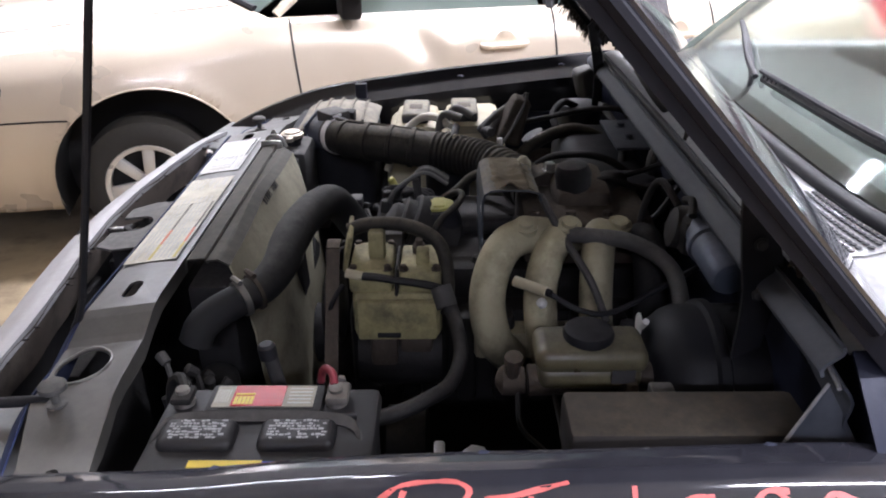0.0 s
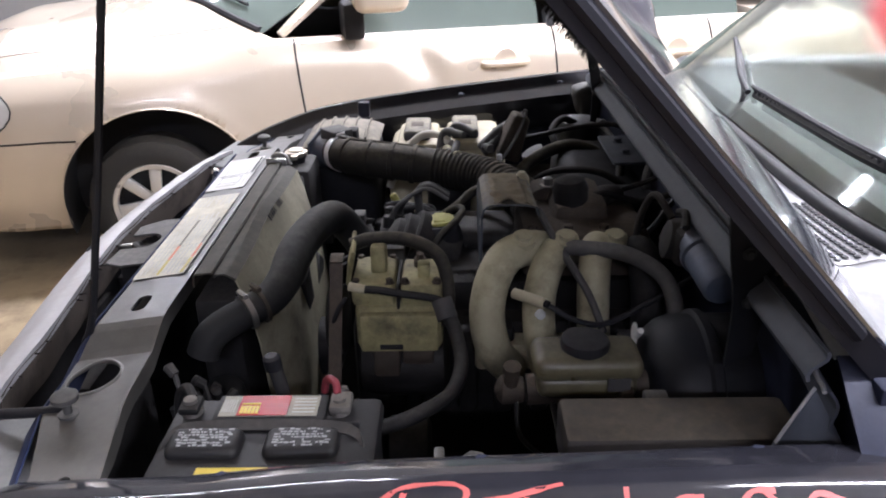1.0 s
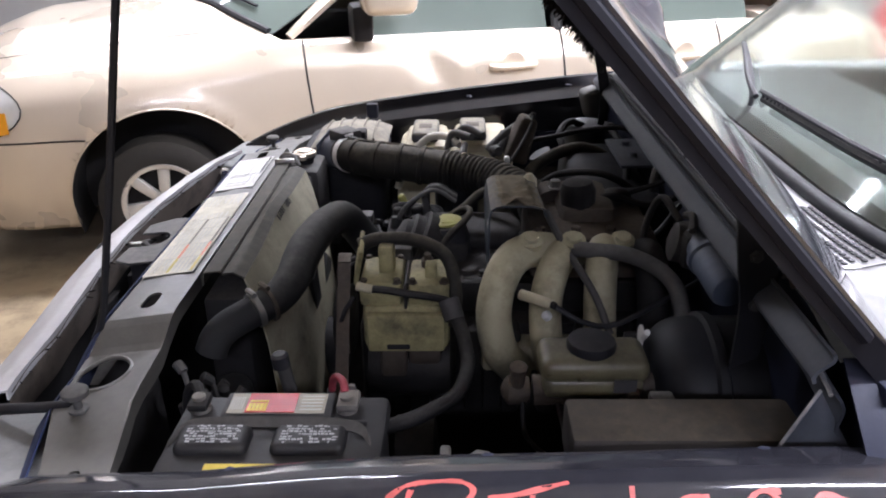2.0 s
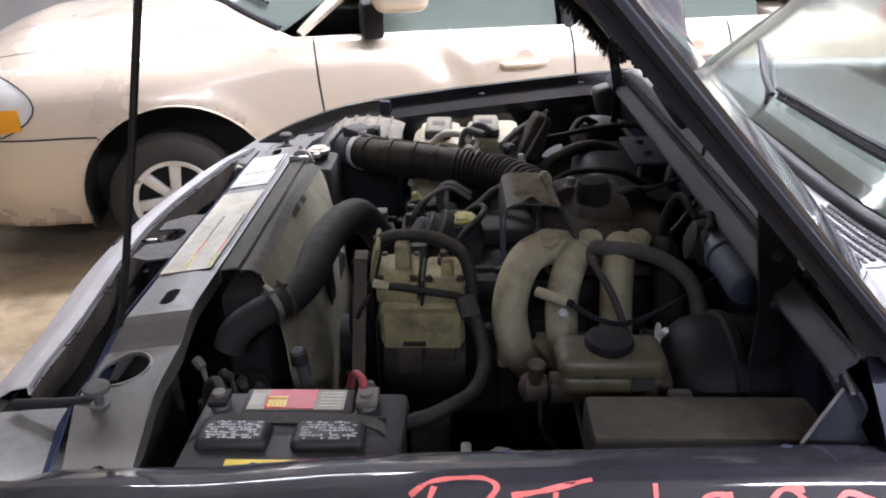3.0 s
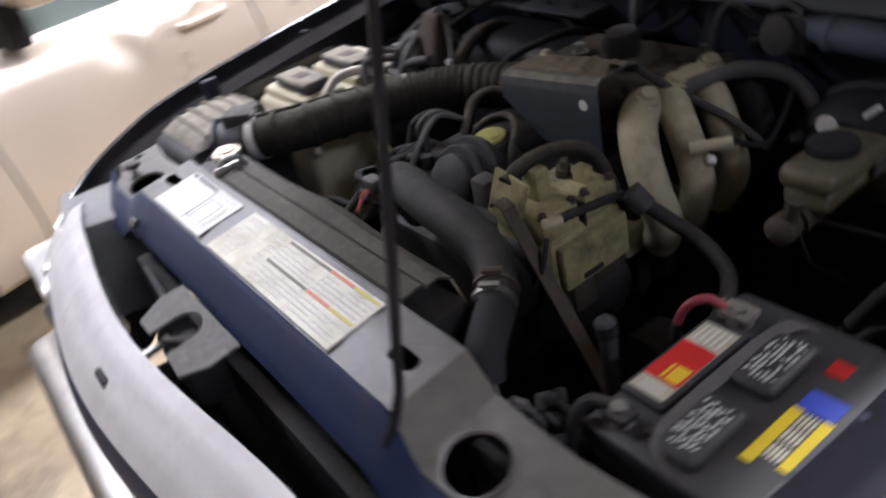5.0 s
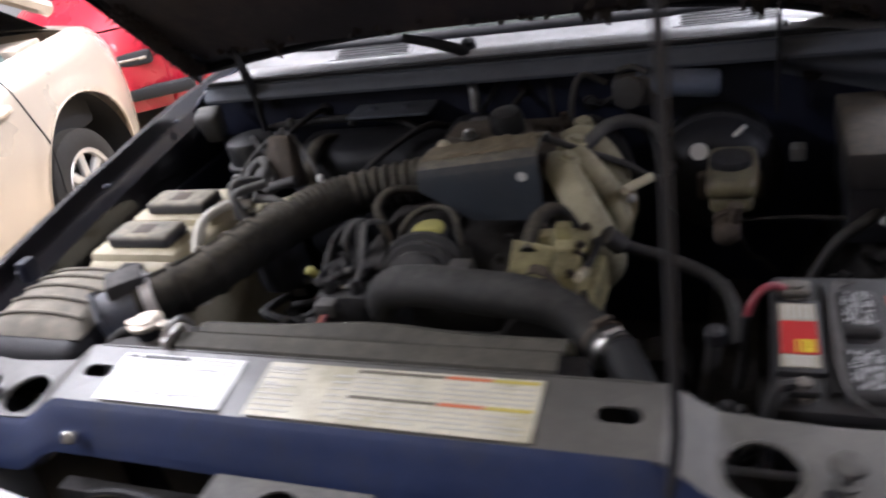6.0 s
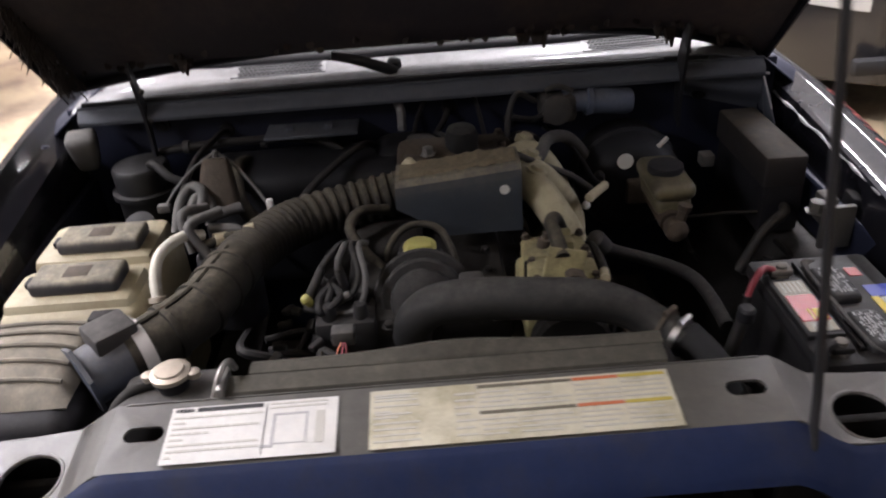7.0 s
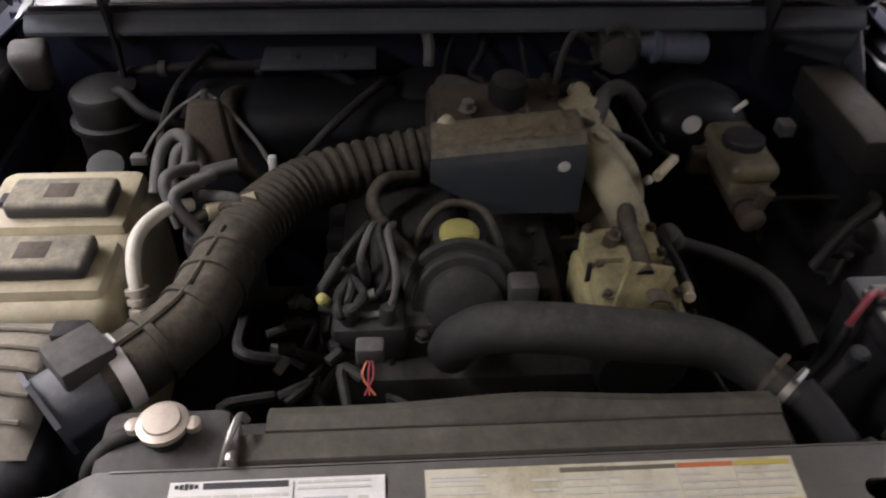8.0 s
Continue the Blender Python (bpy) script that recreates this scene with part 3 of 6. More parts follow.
# latch plate under the lip: two grey tabs round a dark mouth, with a striker lever
mouth = [(-0.075 + 0.030 * math.cos(a), 0.012 + 0.034 * math.sin(a)) for a in steps(-1.75, 1.75, 14)]
outline = [(-0.034, -0.098), (-0.034, 0.112), (-0.070, 0.116), (-0.112, 0.090), (-0.112, 0.046)] + mouth[::-1] + [(-0.112, -0.022), (-0.116, -0.080), (-0.080, -0.100)]
latch = part("hood_latch", plate([outline], lambda x, y: 0.893 + 0.10 * (x + 0.034), 0.004), M_PALEHOSE, truck, "grey bonnet latch plate with a dark mouth")
part("latch_body", rbox(-0.105, -0.050, -0.060, 0.075, 0.80, 0.872, 0.012), M_DIRTBLACK, latch, "greasy black latch body")
part("latch_claw", tube([(-0.060, -0.020, 0.872), (-0.085, -0.005, 0.880), (-0.098, 0.020, 0.876), (-0.090, 0.045, 0.868)], 0.007, n=5, seg=8), M_IRON, latch)
part("striker_lever", rbox(-0.185, -0.095, 0.026, 0.036, 0.862, 0.872, 0.002, rot=Euler((0.1, 0.0, 0.12)).to_matrix()), M_STEEL, latch, "bare metal release lever")
part("lever_guide", rbox(-0.196, -0.160, 0.010, 0.058, 0.850, 0.872, 0.005), M_DIRTBLACK, latch)
part("release_cable", tube([(-0.07, 0.075, 0.84), (-0.06, 0.16, 0.845), (-0.05, 0.26, 0.85), (-0.045, 0.34, 0.83)], 0.006, seg=8), M_BLACK, latch, "black release cable")
# side panels added to shut off the view down to the lit floor
for s in (-1, 1):
    part("gap_closing_panel", rbox(0.075, 0.09, s * 0.43, s * 0.735, 0.42, 0.868, 0.004), M_DIRTBLACK, truck)
    part("front_baffle", rbox(-0.155, -0.14, s * 0.03, s * 0.50, 0.42, 0.80, 0.004), M_DIRTBLACK, truck)
bm = bmesh.new()
rbox(0.12, 0.19, -0.305, 0.42, 0.42, 0.925, 0.01, bm)
radiator = part("radiator", bm, M_DIRTBLACK, truck, "dusty black radiator")
part("end_tank", rbox(0.126, 0.190, -0.395, -0.302, 0.45, 0.800, 0.0315, seg=5), M_SEAM, radiator, "black plastic end tank")
part("end_tank", rbox(0.118, 0.205, 0.285, 0.420, 0.45, 0.935, 0.016), M_COVER, radiator, "dusty plastic end tank with the filler neck")
# neck coloured flat black, standing for the shade it runs into
part("hose_neck", tube([(0.146, -0.368, 0.868), (0.156, -0.362, 0.890), (0.176, -0.350, 0.906), (0.208, -0.331, 0.918)], 0.0245, n=5, seg=16), M_SEAM, radiator, "hose neck, flat black for the dark it runs into")
bm = bmesh.new()
lathe([(0, 0.019), (0.018, 0.019), (0.019, 0.024), (0.022, 0.024)], (0.165, 0.348, 0.928), (0, 0, 1), bm, 20)
part("filler_neck", bm, M_BLACK, radiator)
bm = bmesh.new()
lathe([(0, 0.021), (0.003, 0.025), (0.010, 0.026), (0.012, 0.022), (0.0125, 0.019), (0.015, 0.018), (0.016, 0.004)], (0.165, 0.348, 0.950), (0, 0, 1), bm, 28)
for s in (-1, 1):
    lathe([(0, 0.0085), (0.008, 0.0085), (0.009, 0.007)], (0.165, 0.348 + s * 0.029, 0.950), (0, 0, 1), bm, 12)
part("radiator_cap", bm, M_CAPMETAL, radiator, "worn metal radiator cap with two ears")
part("overflow_hose", tube([(0.17, 0.375, 0.938), (0.16, 0.40, 0.937), (0.145, 0.425, 0.915), (0.14, 0.44, 0.86)], 0.0085), M_RUBBER, radiator)
bm = bmesh.new()


def cover(u, v):
    prof = [(0.114, 0.935), (0.1155, 0.953), (0.118, 0.957), (0.140, 0.960), (0.146, 0.960), (0.1485, 0.957)]
    k = min(4, int(u * 5))
    t = u * 5 - k
    return (prof[k][0] + (prof[k + 1][0] - prof[k][0]) * t, v, prof[k][1] + (prof[k + 1][1] - prof[k][1]) * t)


sheet(cover, steps(0, 1, 10), steps(-0.278, 0.268, 36), bm, 0.003)
part("radiator_cover", bm, M_STRIP, radiator, "dusty grey strip along the radiator top")
bm = bmesh.new()
tube([(0.115, 0.285, 0.945), (0.13, 0.275, 0.975), (0.155, 0.268, 0.977), (0.168, 0.266, 0.955)], 0.004, bm)
rbox(0.112, 0.158, 0.268, 0.278, 0.935, 0.968, 0.003, bm)
part("cover_clip", bm, M_STEEL, radiator, "bent metal clip")

# fan shroud behind the radiator
bm = bmesh.new()


def shroudf(u, v):
    """From its front edge over the top and down behind the radiator."""
    hump = 0.012 * math.exp(-((v + 0.02) / 0.10) ** 2)
    side = max(0, (abs(v + 0.02) - 0.14) / 0.13)
    deep = 1 - 0.6 * min(1, side * side)
    prof = [(0.149, 0.954), (0.151, 0.958), (0.168, 0.960 + hump), (0.185, 0.950 + hump), (0.185 + 0.03 * deep, 0.905), (0.185 + 0.055 * deep, 0.83), (0.185 + 0.07 * deep, 0.72), (0.185 + 0.075 * deep, 0.58)]
    k = min(6, int(u * 7))
    t = u * 7 - k
    return (prof[k][0] + (prof[k + 1][0] - prof[k][0]) * t, v, prof[k][1] + (prof[k + 1][1] - prof[k][1]) * t)


sheet(shroudf, steps(3 / 7, 1, 16), steps(-0.282, 0.245, 30), bm, 0.003)
shroud = part("fan_shroud", bm, M_SHROUD, truck, "dust-coated fan shroud behind the radiator")
part("shroud_top", sheet(shroudf, steps(0, 3 / 7, 12), steps(-0.282, 0.245, 30), None, 0.003), M_STRIP, shroud, "dark dusty top edge of the shroud")
bm = bmesh.new()
for v0, n in ((0.052, 4), (-0.005, 5)):
    for k in range(n):
        y = v0 - k * 0.0105
        p, q = Vector(shroudf(0.42, y)), Vector(shroudf(0.455, y))
        d = Vector((0, 0.0038 if k % 3 else 0.0025, 0))
        up = Vector((0.0012, 0, 0.0012))
        vs = [bm.verts.new(r) for r in (p + d + up, p - d + up, q - d + up, q + d + up)]
        bm.faces.new(vs)
tagged(part("moulded_mark", bm, M_DIRTBLACK, shroud), kind="stuff")

# ---- wings, bonnet, cowl ----
CREST_Y = [(-0.12, 0.66), (0.0, 0.725), (0.2, 0.762), (0.5, 0.785), (0.9, 0.80), (1.3, 0.81)]
CREST_Z = [(-0.12, 0.845), (-0.05, 0.885), (0.05, 0.925), (0.18, 0.962), (0.45, 0.998), (0.64, 1.018), (0.9, 1.042), (1.3, 1.055)]


def crest_z(s, x):
    """The left crest lies a little lower towards the cab."""
    return curve_table(CREST_Z, x) - (0.036 * max(0, x - 0.06) + 0.016 * math.exp(-((x - 0.2) / 0.15) ** 2) if s < 0 else 0)


def wing(s):
    bm = bmesh.new()

    def f(u, v):
        cy, czz = curve_table(CREST_Y, v), crest_z(s, v)
        inn = min(0.060, 0.02 + max(0, v + 0.12) * 0.25)
        prof = [(-inn - 0.004, -0.16), (-inn, -0.045), (-inn + 0.004, -0.016), (-inn + 0.012, -0.012), (-0.030, -0.006), (-0.010, -0.0005), (0.008, -0.002), (0.035, -0.018), (0.062, -0.055),
                (0.080, -0.11), (0.085, -0.20), (0.080, -0.34), (0.070, -0.42)]
        if s > 0:
            prof = [(a * 0.42 if a > 0 else a, b) for a, b in prof]
            prof[1:6] = [(-inn, -0.075), (-inn + 0.004, -0.050), (-inn + 0.010, -0.046), (-0.026, -0.030), (-0.006, -0.004)]
        k = min(len(prof) - 2, int(u * (len(prof) - 1)))
        t = u * (len(prof) - 1) - k
        return (v, s * (cy + prof[k][0] + (prof[k + 1][0] - prof[k][0]) * t), czz + prof[k][1] + (prof[k + 1][1] - prof[k][1]) * t)

    sheet(f, steps(0, 1, 48), steps(-0.12, 1.22, 60), bm, 0.002)
    return bm


fend_d = part("left_fender", wing(-1), M_NAVY, truck, "dark navy left fender with hand-painted red letters")
fend_p = part("right_fender", wing(1), M_NAVY, truck, "dark navy right fender")
for s, p in ((-1, fend_d), (1, fend_p)):
    part("inner_apron", rbox(0.10, 0.95, s * 0.72, s * 0.745, 0.45, 0.90, 0.008), M_INNER, p)
    for x in (0.28, 0.55, 0.82):
        b = bolt((x, s * (curve_table(CREST_Y, x) - 0.048), crest_z(s, x) - 0.016), (0, 0, 1), 0.006, 0.003)
        part("bolt", b, M_INNER, p)
bm = bmesh.new()
rbox(0.27, 0.30, 0.694, 0.716, 0.945, 0.985, 0.004, bm)
part("fender_bracket", bm, M_INNER, fend_p)

HINGE = Vector((0.903, 0, 1.094))
HDIR = Vector((-0.678, 0, 0.735)).normalized()   # from the hinge to the bonnet's tip
HNRM = Vector((0.735, 0, 0.678)).normalized()
HLEN = 1.16


def hood_pt(a, y, off):
    crown = 0.060 * (1 - (y / 0.72) ** 2)
    return HINGE + HDIR * a + HNRM * (off + crown) + Vector((0, y, 0))


def hood_half(a):
    return 0.715 - 0.05 * max(0, (a - 0.2)) ** 1.5


bm = bmesh.new()


def hood_a(u, v):
    """Runs from the bowed rear edge to the tip."""
    return u * HLEN + (1 - u) * (0.008 * (1 - v ** 4) - (0.09 * v ** 8 if v < 0 else 0.0))


def dome(a, v):
    """Raised middle field of the bonnet's outer skin."""
    t = min(1, max(0, (0.66 - abs(v)) / 0.10))
    r = min(1, max(0, (a - 0.26) / 0.05))
    return 0.024 * t * t * (3 - 2 * t) * r * r * (3 - 2 * r)


sheet(lambda u, v: hood_pt(hood_a(u, v), v * hood_half(hood_a(u, v)), 0.018 + dome(hood_a(u, v), v)), steps(0, 1, 60), steps(-1, 1, 60), bm, 0.004)
hood = part("hood", bm, M_HOODOUT, truck, "propped-open navy bonnet")
for s in (-1, 1):
    part("side_flange", sheet(lambda u, v: hood_pt(u, s * (hood_half(u) + 0.003), 0.018 - 0.027 * v), steps(-0.090 if s < 0 else -0.020, HLEN, 36), steps(0, 1, 4), thick=0.004), M_HOODRIM, hood)
bm = bmesh.new()
rim = []
for v in steps(0, 1, 14)[:-1]:
    rim.append(hood_pt(hood_a(0, v), v * hood_half(0), 0.009))
for u in steps(0.005, HLEN, 26):
    rim.append(hood_pt(u, hood_half(u), 0.009))
for v in steps(1, -1, 20)[1:-1]:
    rim.append(hood_pt(HLEN, v * hood_half(HLEN), 0.009))
for u in steps(HLEN, 0.005, 26):
    rim.append(hood_pt(u, -hood_half(u), 0.009))
for v in steps(-1, 0, 14)[1:]:
    rim.append(hood_pt(hood_a(0, v), v * hood_half(0), 0.009))
tube(rim, 0.009, bm, smooth=False, seg=8)
part("folded_edge", bm, M_HOODRIM, hood)


def rear_fold(v):
    """Lower rim of the bonnet's deep rear edge."""
    d = max(0, abs(v) - 0.55) / 0.45
    back = 0.070 * v ** 8 if v < 0 else 0.0
    return Vector((0.872 + 0.028 * d * d + 0.5 * back, 0.71 * v, 1.155 - (0.070 if v < 0 else 0.020) * d ** 1.6 - 0.3 * back))


def under(u, v):
    a = hood_a(u, v) + 0.012 * (1 - u)
    p = hood_pt(a, v * (hood_half(a) - 0.015), -0.002 + 0.012 * noise.noise(Vector((u * 6, v * 4, 2))) * min(1, (1 - abs(v)) * 8) * min(1, u * 12))
    q = rear_fold(v) + HDIR * (a - hood_a(0, v) - 0.012) * 0.9
    k = min(1, max(0, u * HLEN / 0.30))
    return q.lerp(p, k * k * (3 - 2 * k))


part("rear_rim", sheet(lambda u, v: Vector(hood_pt(hood_a(0, v), v * hood_half(0), 0.016)).lerp(rear_fold(v), u), steps(0, 1, 4), steps(-1, 1, 40), None, 0.004), M_HOODRIM, hood, "folded rear rim of the bonnet")
bm = bmesh.new()
sheet(under, steps(0.0, 0.98, 60), steps(-1, 1, 60), bm, 0.006)
part("inner_panel", bm, M_HOODIN, hood, "dark grimy bonnet underside")
bm = bmesh.new()
for k in range(300):  # frayed insulation hanging at the bonnet's far rear corner
    a = rng.uniform(0.03, 0.30)
    y = rng.uniform(0.665, 0.708)
    p = hood_pt(a, y, -0.006)
    q = p + Vector((rng.uniform(-0.022, 0.004), rng.uniform(-0.018, 0.018), rng.uniform(-0.030, -0.004)))
    tube([p, (p + q) / 2 + Vector((0, rng.uniform(-0.004, 0.004), 0.003)), q], lambda t: 0.0026 - 0.0021 * t, bm, n=2, seg=4)
part("frayed_insulation", bm, M_FELT, hood, "frayed insulation fibres")
bm = bmesh.new()
for k in range(46):  # ragged edge of the insulation along the rear rim
    v = rng.uniform(-0.97, 0.97)
    p = rear_fold(v) + HDIR * rng.uniform(0.0, 0.03) + Vector((-0.004, 0, 0))
    q = p + Vector((rng.uniform(-0.006, 0.008), rng.uniform(-0.010, 0.010), -rng.uniform(0.000, 0.006)))
    tube([p, (p + q) / 2 + Vector((0.002, 0, 0)), q], lambda t: 0.0085 - 0.0045 * t, bm, n=2, seg=6)
tagged(part("ragged_rim", bm, M_FELT, hood, "ragged insulation along the rear rim"), kind="stuff")
for y, w, h in ((-0.22, 0.065, 0.030), (-0.485, 0.050, 0.036), (-0.60, 0.040, 0.024), (0.46, 0.05, 0.03)):
    flap = sheet(lambda u, v: rear_fold((y + w * (v - 0.5)) / 0.71) + Vector((0.010 * u * math.sin(v * 5 + y * 9), 0, 0.006 - (h + 0.006) * u * (0.55 + 0.45 * math.sin(v * 7.5 + y * 40) * math.cos(v * 17)) * min(1, 6 * v + 0.2, 6 * (1 - v) + 0.2))), steps(0, 1, 5), steps(0, 1, 14), None, 0.005)
    part("torn_flap", flap, M_FELT, hood, "torn flap of insulation hanging from the rim")
HINGE_LINE = [(0.856, 1.160, 0.024), (0.868, 1.120, 0.036), (0.878, 1.080, 0.042), (0.884, 1.045, 0.042), (0.884, 1.005, 0.038), (0.880, 0.950, 0.032)]
for s in (-1, 1):  # hinge: an upright plate from the bonnet down beside the cowl
    rows = spline([(x, z, w) for x, z, w in HINGE_LINE], 5)
    bm = bmesh.new()
    sheet(lambda u, v: (rows[u][0] + rows[u][2] * (v - 0.5) * (1.0 if s < 0 else 0.5), -0.525 if s < 0 else 0.56, rows[u][1] + 0.5 * rows[u][2] * (v - 0.5)), range(len(rows)), steps(0, 1, 3), bm, 0.006)
    arm = part("hinge_arm", bm, M_BLACK, hood, "black hinge plate")
    for x, z in ((0.872, 1.10), (0.880, 1.035)):
        part("bolt", bolt((x, (-0.525 if s < 0 else 0.56) - 0.004, z), (0, -1, 0), 0.006, 0.005), M_COVER, arm)

# prop rod
bm = bmesh.new()
tube([(0.045, -0.395, 0.905), (0.015, -0.40, 0.905), (-0.004, -0.408, 0.912), (0.008, -0.412, 0.935), (0.022, -0.416, 0.97)], 0.0055, bm, seg=8)
tube([(0.022, -0.416, 0.97), (0.075, -0.413, 1.2), (0.162, -0.406, 1.6), (0.212, -0.403, 1.82)], 0.0055, bm, seg=8)
part("prop_rod", bm, M_BLACK, truck, "thin black bonnet prop rod")

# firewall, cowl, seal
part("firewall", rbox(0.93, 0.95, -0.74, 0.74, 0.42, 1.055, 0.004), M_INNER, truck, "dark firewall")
bm = bmesh.new()


def cowlf(u, v):
    x = 0.905 + u * (0.112 + 0.19 * abs(v / 0.74) ** 5)
    return (x, v, 1.077 - 0.20 * max(0, abs(v) - 0.60) + 0.005 * math.sin(min(1, u * 5) * 1.57) + 0.002 * math.sin(min(1, u * 1.2) * 1.57) + 0.004 * math.sin(u * 9) + 0.006 * (1 - (v / 0.74) ** 2))


sheet(cowlf, steps(0, 1, 16), steps(-0.69, 0.72, 48), bm, 0.003)
cowl = part("cowl_panel", bm, M_COWL, truck, "dusty grey metal cowl panel below the windscreen")
bm = bmesh.new()
sheet(lambda u, v: (0.898 - 0.014 * u + 0.005 * math.sin(u * 6.3), v, 1.070 - 0.034 * u), steps(0, 1, 6), steps(-0.695, 0.70, 36), bm, 0.004)
part("cowl_lip", bm, M_BLUEGREY, cowl, "blue-grey front lip of the cowl")
for s in (-1, 1):
    part("cowl_side", sheet(lambda u, v: (0.905 + 0.32 * v, s * (0.695 + 0.10 * u), 1.066 - 0.05 * u - 0.03 * math.exp(-(v / 0.10) ** 2) * u), steps(0, 1, 6), steps(0, 1, 12), None, 0.003), M_INNER, cowl, "dark navy corner between cowl and fender")
part("corner_channel", sheet(lambda u, v: (0.896 + 0.030 * u + 0.006 * math.sin(u * 9), -0.53 - 0.18 * v, 1.052 - 0.020 * v - (0.060 + 0.03 * v) * u), steps(0, 1, 10), steps(0, 1, 14), None, 0.003), M_BLUEGREY, cowl, "blue-grey sheet channel at the cowl corner")
part("worn_seam", tube([(0.893 + 0.004 * math.sin(v * 25), -0.64 - 0.07 * v, 1.050 - 0.018 * v) for v in steps(0, 1, 8)], 0.0026, seg=6), M_WORN, cowl, "bare worn seam")
part("hood_seal", tube([(0.901, v, 1.071 + 0.006 * (1 - (v / 0.74) ** 2)) for v in steps(-0.49, 0.69, 14)], 0.0055, seg=10), M_BLACK, cowl, "black rubber bonnet seal")
for y0, y1 in ((-0.53, -0.34), (0.20, 0.40)):
    vent = part("cowl_vent", sheet(lambda u, v: Vector(cowlf(u, v)) + Vector((0, 0, 0.002)), steps(0.48, 0.90, 4), steps(y0, y1, 8), thick=0.002), M_COWL, cowl, "pierced air inlet")
    bm = bmesh.new()
    for i in range(5):
        for j in range(18):
            p = Vector(cowlf(0.53 + i * 0.08, y0 + 0.012 + (j + 0.5 * (i % 2)) * (y1 - y0 - 0.024) / 18))
            lathe([(0, 0.0042), (0.001, 0.0042)], p + Vector((0, 0, 0.003)), (0, 0, 1), bm, 8)
    tagged(part("inlet_hole", bm, M_SEAM, vent), kind="stuff")
b = rbox(-0.022, 0.022, -0.026, 0.026, -0.032, 0.032, 0.012, seg=3)
for v in b.verts:
    v.co.y *= 0.62 + 6.0 * (v.co.z + 0.032)
bmesh.ops.transform(b, matrix=pose(0.880, 0.703, 0.985, 0, -14, 12) @ Matrix.Scale(1.25, 4), verts=b.verts)
part("drain_cup", b, M_PALEHOSE, cowl, "dusty grey cowl drain cup")

# cab front
def screenf(u, v):
    x = 1.022 + 0.19 * abs(v / 0.74) ** 5 + u * 0.60
    return (x, v * (1 - 0.10 * u), 1.092 + 0.006 * (1 - (v / 0.74) ** 2) + u * 0.50)


ws = part("windscreen", sheet(screenf, steps(0.02, 1, 14), steps(-0.70, 0.70, 28), thick=0.004), M_SCREEN, truck, "green-tinted windscreen")
ws.visible_shadow = False
part("rubber_moulding", tube([screenf(0.0, v) for v in steps(-0.72, 0.72, 20)], 0.012, seg=10), M_BLACK, ws, "black rubber moulding")
bm = bmesh.new()
for s in (-1, 1):
    tube([Vector(screenf(u, s * 0.73)) + Vector((0.01, 0, 0)) for u in steps(-0.05, 1.02, 6)], 0.009, bm, seg=10)
tube([screenf(1.03, v) for v in steps(-0.73, 0.73, 12)], 0.032, bm, seg=10)
cab = part("cab_frame", bm, M_BLACK, truck, "dark windscreen pillars and roof rail")
part("cab_roof", rbox(1.66, 2.9, -0.62, 0.62, 1.57, 1.62, 0.025), M_NAVY, cab)
part("cab_back", rbox(2.86, 2.92, -0.74, 0.74, 0.5, 1.6, 0.02), M_NAVY, cab)
for s in (-1, 1):
    part("cab_door", rbox(1.24, 2.55, s * 0.80, s * 0.885, 0.45, 1.06, 0.03), M_NAVY, cab)
    part("door_trim", rbox(1.26, 2.53, s * 0.785, s * 0.797, 0.50, 1.05, 0.005), M_DASH, cab, "dark inner door trim")
    part("sill", rbox(1.2, 2.9, s * 0.76, s * 0.86, 0.32, 0.46, 0.03), M_NAVY, cab)
part("dashboard", rbox(1.13, 1.50, -0.68, 0.68, 0.92, 1.075, 0.03), M_DASH, cab, "faded dashboard behind the windscreen")
part("cab_floor", rbox(0.95, 2.88, -0.74, 0.74, 0.42, 0.47, 0.01), M_DIRTBLACK, cab)
for s in (-1, 1):
    part("seat", rbox(1.95, 2.45, s * 0.12, s * 0.60, 0.47, 0.72, 0.06), M_FELT, cab)
    part("seat_back", rbox(2.38, 2.55, s * 0.12, s * 0.60, 0.7, 1.25, 0.06), M_FELT, cab)


# cargo bed and rear wheels
bed = part("cargo_bed", rbox(2.96, 4.74, -0.80, 0.80, 0.56, 0.60, 0.01), M_INNER, truck, "plain navy cargo bed")
for s in (-1, 1):
    bm = bmesh.new()
    sheet(lambda u, v: (2.96 + 1.78 * v, s * (0.80 + 0.065 * math.sin(math.pi * min(1, u * 1.15)) ** 0.6), 1.03 - (0.56 - 0.27 * max(0, 1 - ((v - 0.22) / 0.21) ** 2) ** 0.5) * u), steps(0, 1, 10), steps(0, 1, 48), bm, 0.012)
    side = part("bed_side", bm, M_NAVY, bed)
    part("bed_rail", tube([(2.97, s * 0.79, 1.03), (4.73, s * 0.79, 1.03)], 0.022, smooth=False, seg=10), M_BLACK, side)
part("tailgate", rbox(4.72, 4.76, -0.78, 0.78, 0.60, 1.03, 0.012), M_NAVY, bed)
part("headboard", rbox(2.95, 2.98, -0.80, 0.80, 0.58, 1.03, 0.01), M_NAVY, bed)
part("rear_bumper", rbox(4.78, 4.88, -0.80, 0.80, 0.48, 0.60, 0.02), M_BLACK, bed)
part("rear_axle", tube([(3.35, -0.62, 0.335), (3.35, 0.62, 0.335)], 0.045, smooth=False, seg=12), M_DIRTBLACK, truck)

